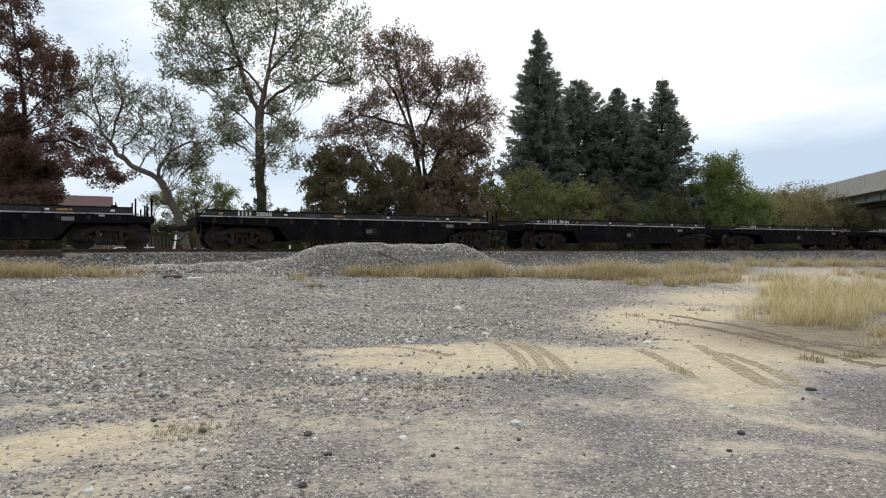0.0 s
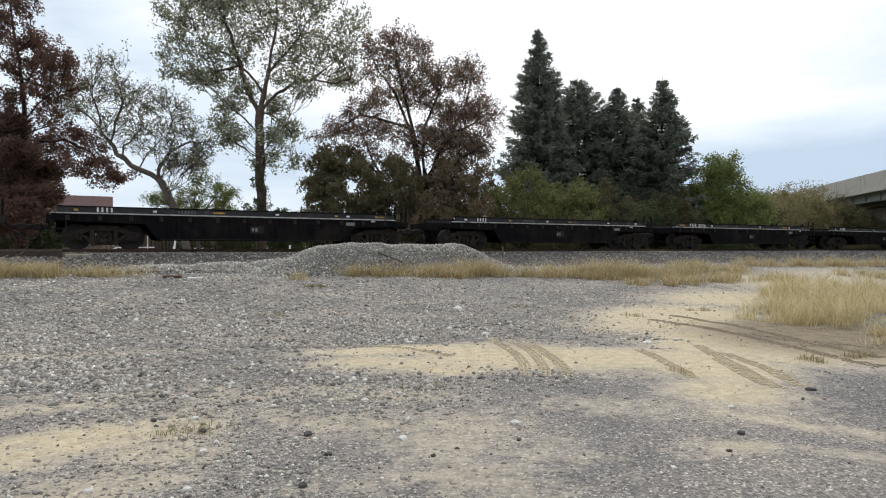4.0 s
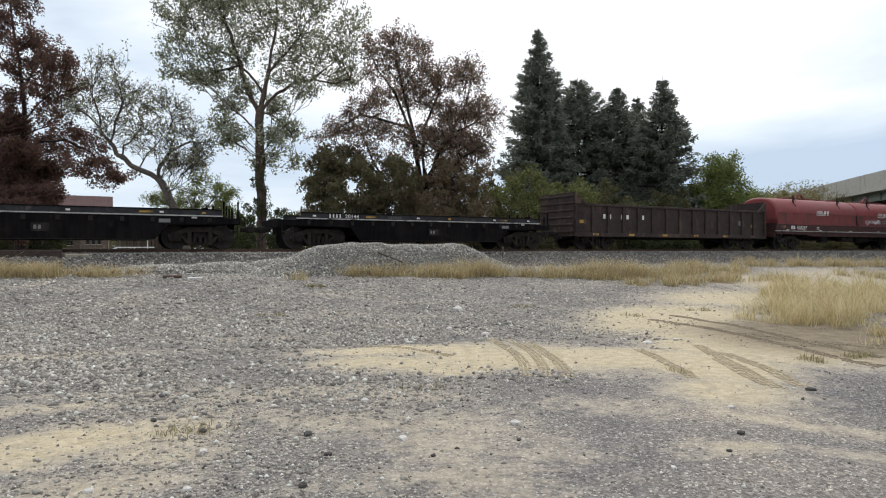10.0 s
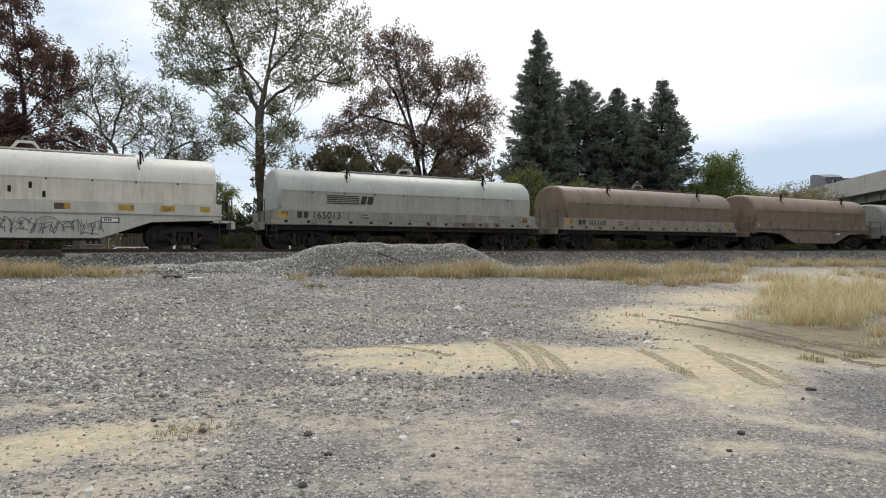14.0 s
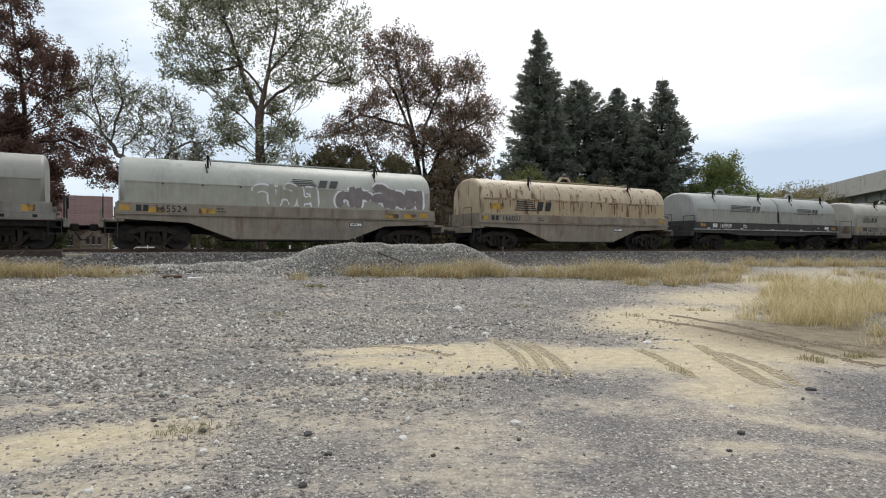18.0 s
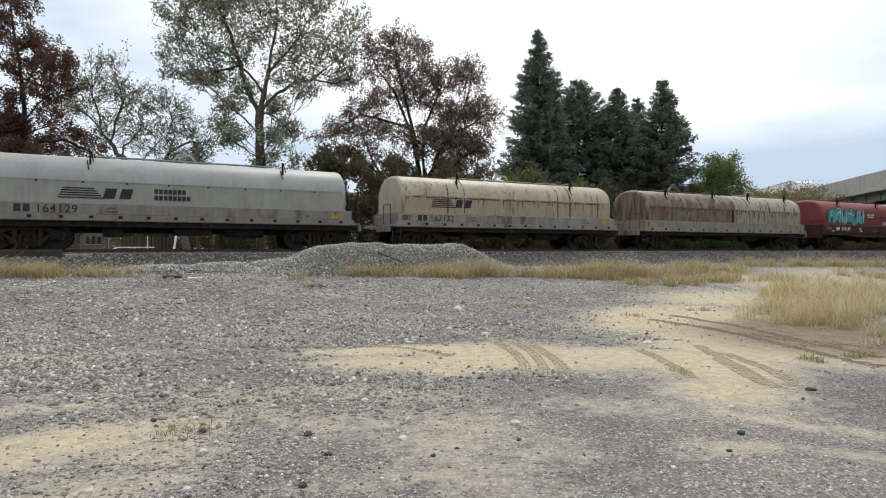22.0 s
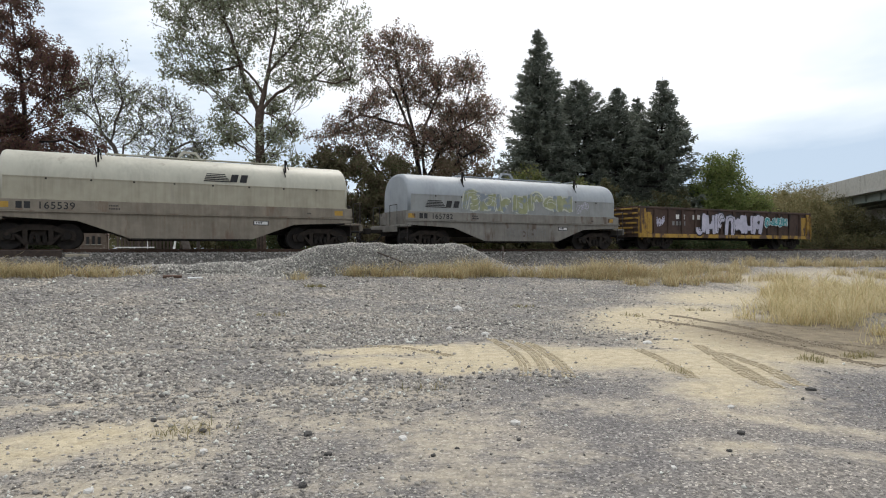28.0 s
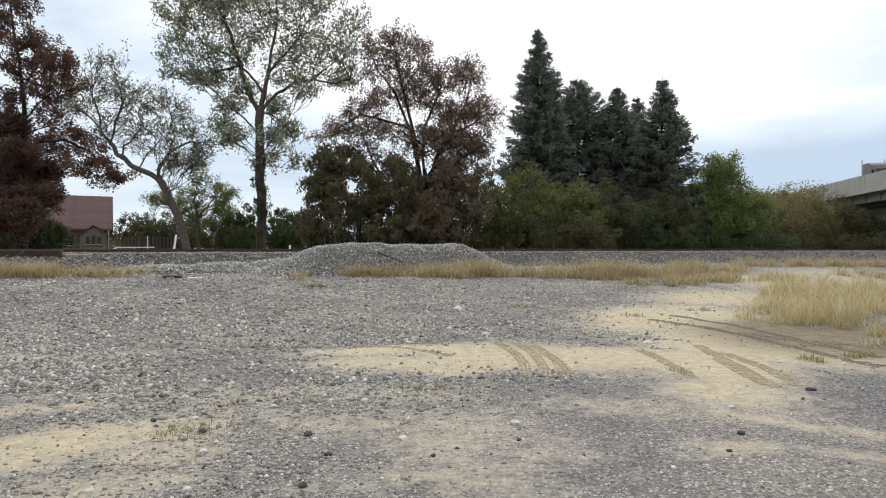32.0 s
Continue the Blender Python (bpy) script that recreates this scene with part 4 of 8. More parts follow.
    tagged(root, label, category, group)
    v, f = tubes(segs, 7)
    link("trunk", mesh_np("trunk", v - org, f, bark, True), root)
    if tw:
        v, f = tubes(tw, 3)
        tagged(link("branchwork", mesh_np("branchwork", v - org, f, bark), root), kind="stuff")
    mid = P[np.array(rank) == 1]
    c = ends[rg.randint(0, len(ends), leaves)]
    some = rg.rand(leaves) < 0.18
    c[some] = mid[rg.randint(0, len(mid), some.sum())]
    off = rg.normal(size=c.shape)
    off /= np.linalg.norm(off, axis=1, keepdims=True)
    c = c + off * spread * 1.25 * rg.rand(leaves, 1) ** 0.5
    v, f = blades(c, leaf * rg.uniform(0.6, 1.3, leaves), rg, 1.4, 0.3)
    link("crown", mesh_np("crown", v - org, f, foliage), root)
    return root


def bush(name, clouds, leaves, leaf, foliage, label, seed, stems=14, category="bush", group="", holes=0.25, shell=0.75):
    """A bush: stems from the ground, leaves in clumps that leave gaps, ragged shoots on its skin."""
    rg = np.random.RandomState(seed)
    base = np.array(clouds[0][0], float)
    base[2] = float(land(base[0], base[1]))
    root = new(name)
    root.matrix_basis = Matrix.Translation(tuple(base))
    tagged(root, label, category, group)
    size = np.mean([np.mean(c[1]) for c in clouds])
    m = max(40, leaves // 55)
    clumps = in_clouds(clouds, m, rg, shell)
    clumps += rg.normal(size=clumps.shape) * size * [0.10, 0.10, 0.12]
    clumps = clumps[clumps[:, 2] > base[2] - 0.1]
    own = size * rg.uniform(0.04, 0.17, len(clumps)) * np.where(rg.rand(len(clumps)) < 0.25, 1.5, 0.85)
    leaves = int(leaves * 1.7)
    k = rg.choice(len(clumps), leaves, p=own / own.sum())
    c = clumps[k] + np.clip(rg.normal(size=(leaves, 3)), -1.7, 1.7) * own[k][:, None]
    # shoots that stand out of the crown
    tall = clumps[rg.randint(0, len(clumps), max(6, leaves // 260))]
    way = rg.normal(size=(len(tall), 3)) * [0.35, 0.35, 0.2] + [0, 0, 1.0]
    q = rg.randint(0, len(tall), leaves // 9)
    c = np.concatenate([c, tall[q] + way[q] * rg.rand(len(q), 1) * size * 0.20 + rg.normal(size=(len(q), 3)) * 0.06])
    c = c[c[:, 2] > base[2] + 0.02]
    leaf *= 0.78
    v, f = blades(c, leaf * rg.uniform(0.6, 1.35, len(c)), rg, 1.4, 0.1)
    link("foliage", mesh_np("foliage", v - base, f, foliage), root)
    segs = []
    for q in clumps[rg.randint(0, len(clumps), stems * 3)]:
        a = np.array([base[0] + (q[0] - base[0]) * rg.uniform(0.2, 0.9), base[1] + (q[1] - base[1]) * 0.6, base[2] - 0.1])
        h = (a + q) / 2 + rg.normal(size=3) * 0.15
        segs += [(*a, *h, 0.03, 0.02), (*h, *q, 0.02, 0.008)]
    v, f = tubes(segs, 4)
    tagged(link("undergrowth", mesh_np("undergrowth", v - base, f, "bark_dark"), root), kind="stuff")
    return root


def spruce(name, at, top, width, label, seed, rounded=0.0, low=0.04, taper=0.78):
    """A conifer: a straight stem, whorls of branches that droop and turn up at the tip, hung with needle tufts."""
    rg = np.random.RandomState(seed)
    root = new(name)
    foot = float(land(at[0], at[1]))
    height = top - foot
    root.matrix_basis = Matrix.Translation((at[0], at[1], foot))
    tagged(root, label, "conifer tree", "conifers behind the line")
    segs = [(0, 0, -0.5, 0, 0, height * 0.5, 0.34, 0.19), (0, 0, height * 0.5, 0, 0, height, 0.19, 0.02)]
    C, S, D = [], [], []
    z = height * low
    while z < height * 0.985:
        t = z / height
        reach = width * ((1 - t) ** taper if not rounded else ((1 - t ** (2 + rounded)) ** 0.75))
        reach *= rg.uniform(0.90, 1.06)
        level = rg.uniform(-0.30, -0.12)
        for _ in range(int(9 + 10 * (1 - t))):
            a = rg.uniform(0, 2 * math.pi)
            ln = max(0.12, reach * rg.uniform(0.78, 1.06))
            d = np.array([math.cos(a), math.sin(a), 0])
            rise = level + rg.uniform(-0.07, 0.07) + 0.5 * t
            tip = d * ln + [0, 0, z + rise * ln]
            m = max(3, int(ln / 0.26))
            segs.append((0, 0, z, *tip, 0.035 + 0.012 * ln, 0.01))
            for i in range(m):
                u = (i + 0.6) / m
                if u < 0.25 and ln > 1.2:
                    continue
                p = d * ln * u + [0, 0, z + rise * ln * u - 0.10 * ln * math.sin(math.pi * u) + 0.06 * u * u * ln]
                nn = 22
                wide = 0.05 + 0.16 * ln * (1 - 0.80 * u) * 0.7
                q = p + rg.normal(size=(nn, 3)) * [wide, wide, 0.045]
                q[:, 2] -= np.abs(rg.normal(size=nn)) * 0.13 * min(1.0, ln)
                S.append(np.full(nn, 0.45 + 0.55 * min(1.0, ln / 2.0)))
                C.append(q)
                dd = np.tile(d, (nn, 1)) + rg.normal(size=(nn, 3)) * 0.6
                dd[:, 2] -= 0.25
                D.append(dd)
        z += rg.uniform(0.42, 0.62) * (0.6 + 0.6 * (1 - t))
    C, D = np.concatenate(C), np.concatenate(D)
    D /= np.linalg.norm(D, axis=1, keepdims=True)
    a, b = frames_of(D)
    ln = rg.uniform(0.20, 0.42, (len(C), 1)) * np.concatenate(S)[:, None]
    w = ln * 0.17
    th = rg.uniform(0, 2 * math.pi, (len(C), 1))
    sd = a * np.cos(th) + b * np.sin(th)
    v = np.stack([C, C + D * ln * 0.5 + sd * w, C + D * ln, C + D * ln * 0.5 - sd * w], 1).reshape(-1, 3)
    link("trunk", mesh_np("trunk", *tubes(segs, 5), "bark_dark", True), root)
    link("needles", mesh_np("needles", v, np.arange(len(v)).reshape(-1, 4), "needle"), root)
    return root


# ---- the trees and bushes behind the line ----
broadleaf("oak_tree", [[(-31.31, 47.00, 1.75), (-31.31, 47.00, 6.16), (-31.15, 47.00, 9.52), (-31.06, 47.00, 12.04), (-31.48, 47.00, 15.39), (-32.15, 47.00, 19.17), (-32.74, 47.00, 23.79)], 
          [(-31.23, 47.00, 8.89), (-29.94, 47.29, 9.48), (-28.43, 47.58, 9.62), (-26.68, 47.87, 8.90), (-25.33, 48.16, 7.56)], 
          [(-31.31, 47.00, 7.00), (-30.21, 47.71, 6.44), (-29.14, 48.42, 5.87)], [(-31.15, 47.00, 10.99), (-30.42, 47.71, 12.41), (-29.79, 48.42, 13.65), (-28.91, 49.12, 14.71)], 
          [(-31.23, 47.00, 13.30), (-30.68, 47.58, 15.14), (-29.63, 48.15, 16.59)], [(-31.31, 47.00, 14.13), (-33.19, 48.01, 15.69), (-35.42, 49.03, 17.31)], 
          [(-31.40, 47.00, 16.23), (-28.93, 44.74, 16.64)], [(-31.23, 47.00, 8.26), (-32.85, 46.92, 9.00), (-34.68, 46.83, 9.28)], 
          [(-31.06, 47.00, 10.36), (-32.80, 48.06, 12.06), (-34.84, 49.13, 12.95)], [(-31.31, 47.00, 5.74), (-32.95, 47.36, 5.26), (-34.69, 47.72, 5.38)], 
          [(-31.23, 47.00, 9.94), (-29.94, 47.96, 10.75), (-28.14, 48.92, 10.63)]],
          [((-30.70, 44.99, 18.82), (1.93, 1.45, 0.96)), ((-33.01, 46.84, 17.86), (1.88, 1.40, 0.92)), ((-30.03, 45.68, 16.64), (1.22, 0.94, 0.65)), 
           ((-29.48, 47.23, 16.64), (1.10, 0.80, 0.51)), ((-30.64, 47.38, 15.93), (1.69, 1.23, 0.76)), ((-27.16, 44.47, 14.72), (1.43, 1.07, 0.71)), 
           ((-30.66, 45.53, 14.63), (1.38, 1.02, 0.65)), ((-26.99, 45.85, 14.32), (1.39, 1.11, 0.82)), ((-30.69, 49.16, 14.72), (1.84, 1.27, 0.70)), 
           ((-27.83, 48.38, 13.99), (1.04, 0.95, 0.86)), ((-29.65, 45.23, 12.65), (1.37, 0.93, 0.48)), ((-29.66, 48.55, 13.16), (1.47, 1.04, 0.61)), 
           ((-31.39, 45.12, 12.42), (1.21, 0.89, 0.56)), ((-31.85, 47.61, 11.83), (1.87, 1.23, 0.60)), ((-28.13, 45.06, 11.20), (1.21, 0.80, 0.40)), 
           ((-26.41, 44.41, 10.19), (1.19, 0.83, 0.48)), ((-30.77, 48.93, 10.28), (1.49, 1.01, 0.52)), ((-26.16, 45.49, 9.42), (1.22, 0.87, 0.53)), 
           ((-25.16, 45.52, 8.78), (1.14, 0.85, 0.57)), ((-29.80, 49.51, 9.41), (1.77, 1.17, 0.57)), ((-26.18, 48.94, 8.10), (1.14, 0.85, 0.57)), 
           ((-26.20, 45.90, 7.77), (1.39, 0.94, 0.49)), ((-25.54, 49.40, 7.19), (0.79, 0.70, 0.35), 1.2), ((-26.10, 47.20, 6.94), (1.10, 0.74, 0.38)), 
           ((-29.28, 47.92, 7.75), (1.80, 1.16, 0.51)), ((-29.40, 45.46, 8.12), (1.22, 0.81, 0.41)), ((-33.63, 49.29, 9.91), (1.50, 1.01, 0.53)), 
           ((-32.75, 47.99, 7.54), (1.80, 1.20, 0.60)), ((-31.30, 49.43, 6.93), (1.59, 1.02, 0.44)), ((-32.59, 49.05, 6.10), (2.01, 1.29, 0.57)), 
           ((-28.69, 45.95, 5.44), (1.23, 0.80, 0.37)), ((-31.16, 46.28, 4.77), (1.98, 1.28, 0.58)), ((-28.66, 45.26, 4.53), (1.05, 0.71, 0.36)), 
           ((-30.81, 45.16, 3.48), (1.61, 1.09, 0.56), 4.0), ((-28.93, 44.74, 3.62), (0.88, 0.70, 0.36)), ((-31.36, 45.97, 8.52), (1.89, 1.27, 0.66), 9.0), 
           ((-32.01, 47.54, 6.30), (2.21, 1.49, 0.76), 12.0), ((-30.51, 44.42, 4.12), (1.67, 1.23, 0.79), 9.0), ((-30.73, 47.93, 7.45), (1.88, 1.26, 0.64), 7.0), 
           ((-31.91, 46.16, 10.61), (1.48, 1.03, 0.58), 6.0), ((-29.34, 46.01, 5.44), (1.48, 0.99, 0.49), 6.0), ((-36.68, 48.66, 16.75), (2.17, 2.17, 2.17)), 
           ((-35.56, 46.90, 11.59), (2.09, 1.99, 1.88)), ((-35.12, 46.04, 6.89), (2.06, 1.95, 1.85)), ((-34.52, 46.90, 19.97), (1.68, 1.88, 2.09)), 
           ((-34.51, 48.06, 23.01), (2.58, 1.93, 1.29)), ((-29.70, 44.70, 20.70), (1.60, 1.30, 1.00))],
          1750, 120000, 0.12, 0.42, "bark_dark", "leaf_red", "broad oak with dark red-brown autumn leaves in level layers", 31, spread=0.38, bend=0.10, twigs=3)
broadleaf("leaning_tree", [
          [(-17.68, 44.00, 1.85), (-18.23, 44.00, 3.11), (-18.94, 44.00, 4.80), (-19.65, 44.00, 6.18), (-20.28, 44.00, 6.73), (-21.69, 44.00, 7.28), (-22.63, 44.00, 8.14), (-23.18, 44.00, 9.01), (-23.81, 44.00, 9.79), (-24.52, 44.00, 10.70), (-25.31, 44.00, 11.13)], 
          [(-19.65, 44.00, 6.33), (-19.65, 43.92, 7.23), (-18.87, 43.84, 8.35), (-18.56, 43.76, 9.20), (-18.88, 43.68, 10.04), (-18.65, 43.59, 10.69)], 
          [(-22.40, 44.00, 7.75), (-22.09, 43.77, 8.65), (-21.23, 43.54, 9.20), (-20.58, 43.31, 9.97), (-20.77, 43.07, 10.77), (-20.43, 42.84, 11.41)], 
          [(-21.14, 44.00, 7.08), (-20.69, 44.39, 8.12), (-20.08, 44.78, 8.98), (-20.13, 45.17, 9.93)], 
          [(-23.11, 44.00, 8.93), (-22.55, 43.61, 10.30), (-21.92, 43.21, 11.65), (-22.10, 42.82, 13.01), (-22.28, 42.42, 13.85)], 
          [(-19.02, 44.00, 8.30), (-18.04, 44.00, 8.81), (-17.37, 44.01, 9.01)], [(-22.71, 44.00, 8.30), (-24.08, 44.64, 8.91), (-25.03, 45.27, 9.83)], 
          [(-23.81, 44.00, 9.79), (-23.76, 43.33, 11.21), (-23.77, 42.66, 12.21)]],
          [((-23.45, 44.20, 14.80), (1.11, 0.73, 0.36)), ((-24.28, 44.42, 14.55), (0.63, 0.70, 0.28)), ((-21.86, 42.35, 12.96), (0.68, 0.70, 0.45)), 
           ((-23.97, 43.56, 12.82), (1.01, 0.89, 0.78)), ((-25.33, 44.73, 11.85), (1.20, 0.96, 0.72)), ((-22.39, 43.83, 12.34), (1.10, 0.86, 0.63)), 
           ((-21.37, 44.81, 12.75), (0.80, 0.70, 0.56)), ((-20.78, 42.77, 11.32), (1.37, 0.92, 0.46)), ((-19.46, 43.06, 12.00), (0.62, 0.70, 0.46)), 
           ((-18.41, 42.60, 11.35), (0.91, 0.70, 0.49)), ((-20.13, 44.02, 11.13), (1.18, 0.83, 0.47)), ((-18.62, 45.53, 11.22), (0.81, 0.70, 0.53)), 
           ((-17.42, 44.33, 9.85), (0.71, 0.71, 0.71)), ((-18.72, 44.99, 9.90), (1.21, 0.96, 0.72)), ((-16.66, 43.58, 8.47), (0.47, 0.70, 0.54), 1.2), 
           ((-17.32, 44.89, 7.71), (0.56, 0.70, 0.32), 1.0), ((-19.54, 42.57, 9.67), (1.37, 0.99, 0.61)), ((-21.48, 43.25, 10.11), (1.16, 0.85, 0.54)), 
           ((-23.44, 44.63, 10.79), (1.04, 0.80, 0.56)), ((-26.25, 44.81, 11.31), (1.04, 0.76, 0.48)), ((-18.90, 43.72, 8.49), (1.02, 0.78, 0.55)), 
           ((-17.24, 42.52, 7.77), (0.84, 0.70, 0.46)), ((-23.28, 43.16, 9.56), (0.85, 0.70, 0.42)), ((-20.49, 42.96, 8.75), (1.07, 0.77, 0.46)), 
           ((-18.29, 43.21, 7.33), (0.77, 0.70, 0.31), 1.0), ((-22.93, 45.11, 9.40), (0.73, 0.70, 0.40))],
          1250, 5200, 0.12, 0.27, "bark_grey", "leaf_greyg", "crooked leaning tree with bare grey limbs and thin grey-green leaves", 32, bend=0.24, spread=0.36, twigs=4, power=1.6)
broadleaf("tall_tree", [
          [(-12.86, 45.00, 1.86), (-12.90, 45.00, 5.56), (-13.02, 45.00, 9.58), (-12.98, 45.00, 11.19), (-12.74, 45.00, 12.47), (-12.46, 45.00, 13.92), (-11.98, 45.00, 16.41), (-11.74, 45.00, 19.22), (-12.22, 45.00, 21.63)], 
          [(-12.90, 45.00, 11.35), (-11.85, 45.15, 12.59), (-10.84, 45.29, 13.27), (-9.50, 45.44, 13.67), (-8.22, 45.58, 14.57), (-7.02, 45.73, 16.04)], 
          [(-13.02, 45.00, 10.94), (-13.70, 45.11, 12.34), (-14.13, 45.22, 13.41), (-14.57, 45.33, 14.82), (-15.26, 45.44, 16.88), (-16.03, 45.55, 18.63)], 
          [(-12.78, 45.00, 12.55), (-13.99, 45.53, 14.23), (-15.59, 46.06, 15.61), (-17.64, 46.59, 16.60)], [(-13.06, 45.00, 9.74), (-14.02, 44.59, 10.78), (-14.68, 44.18, 11.17)], 
          [(-12.70, 45.00, 11.19), (-11.38, 44.56, 10.61), (-10.64, 44.12, 9.58)], [(-12.38, 45.00, 14.08), (-11.11, 45.42, 15.74), (-9.79, 45.84, 17.92)], 
          [(-14.47, 45.00, 14.56), (-16.14, 45.29, 14.28), (-18.27, 45.57, 13.95)], [(-9.40, 45.00, 13.56), (-7.54, 44.65, 13.18), (-6.49, 44.29, 13.41)], 
          [(-13.02, 45.00, 8.98), (-12.39, 45.33, 9.72), (-12.32, 45.66, 11.33)]],
          [((-19.33, 44.55, 17.61), (1.03, 1.11, 1.19)), ((-18.53, 46.22, 18.88), (1.65, 1.53, 1.40)), ((-18.80, 43.32, 15.00), (0.85, 0.81, 0.77)), 
           ((-17.36, 43.78, 15.62), (1.56, 1.29, 1.02)), ((-16.12, 46.77, 17.83), (1.84, 1.75, 1.67)), ((-16.17, 44.38, 18.98), (2.22, 1.78, 1.35)), 
           ((-13.11, 43.95, 18.42), (2.04, 1.88, 1.73)), ((-14.40, 46.34, 16.44), (1.49, 1.28, 1.08)), ((-15.79, 45.58, 15.22), (1.79, 1.30, 0.81)), 
           ((-17.62, 43.46, 13.65), (1.55, 1.05, 0.54), 2.4), ((-11.55, 45.23, 17.49), (1.78, 1.78, 1.78)), ((-11.27, 45.72, 15.26), (1.72, 1.35, 0.98)), 
           ((-8.86, 43.53, 17.87), (1.09, 1.13, 1.17)), ((-9.71, 45.67, 16.47), (1.47, 1.31, 1.14)), ((-7.51, 43.34, 15.40), (1.55, 1.20, 0.85)), 
           ((-8.38, 44.28, 14.51), (1.27, 0.99, 0.71)), ((-6.25, 43.17, 16.57), (0.93, 0.89, 0.85)), ((-6.09, 43.70, 17.62), (0.78, 0.70, 0.62)), 
           ((-5.97, 47.10, 17.28), (0.59, 0.70, 0.76)), ((-6.45, 44.58, 14.92), (1.04, 0.84, 0.64)), ((-7.50, 47.16, 14.26), (1.18, 0.80, 0.42), 1.6), 
           ((-10.39, 44.73, 13.68), (1.60, 1.04, 0.48), 2.2), ((-16.41, 45.47, 13.89), (1.46, 0.97, 0.49), 2.0), ((-13.91, 46.64, 21.12), (5.00, 3.12, 1.25)), 
           ((-18.17, 45.82, 20.78), (2.46, 1.72, 0.98)), ((-8.66, 43.29, 19.32), (2.32, 1.66, 1.01)), ((-15.24, 45.39, 12.00), (0.89, 0.77, 0.65), 2.0), 
           ((-16.12, 45.59, 10.74), (0.65, 0.70, 0.57), 1.2), ((-14.33, 43.60, 9.56), (0.78, 0.70, 0.55), 1.6), ((-14.90, 43.22, 9.03), (0.54, 0.70, 0.35), 0.7), 
           ((-12.25, 46.65, 12.04), (0.92, 0.75, 0.58), 1.6), ((-11.11, 45.06, 10.07), (0.72, 0.70, 0.64), 1.7), ((-11.93, 43.65, 9.41), (0.55, 0.70, 0.55), 1.2), 
           ((-12.16, 44.79, 7.86), (0.56, 0.70, 0.40), 0.6), ((-10.32, 43.76, 7.56), (0.55, 0.70, 0.31), 0.4), ((-11.75, 46.31, 9.07), (0.66, 0.70, 0.58), 0.8), 
           ((-14.15, 45.00, 12.95), (0.72, 0.80, 0.88), 1.6), ((-9.42, 43.25, 12.35), (0.93, 0.70, 0.31), 0.8), ((-13.63, 46.40, 7.96), (0.41, 0.70, 0.41), 0.5)],
          1600, 30000, 0.135, 0.34, "bark_brown", "leaf_greyg", "tall broadleaf tree with a bare trunk and thin grey-green crown", 33, spread=0.40, twigs=4, power=1.7, bend=0.12)
bush("trunk_vine", [((-13.00, 44.80, 5.94), (0.46, 0.46, 2.6)), ((-12.76, 44.80, 3.54), (0.7, 0.5, 1.4))], 1100, 0.12, "leaf_dark", "climbing vine on the bare trunk of the tall tree", 34, 4, "vine")
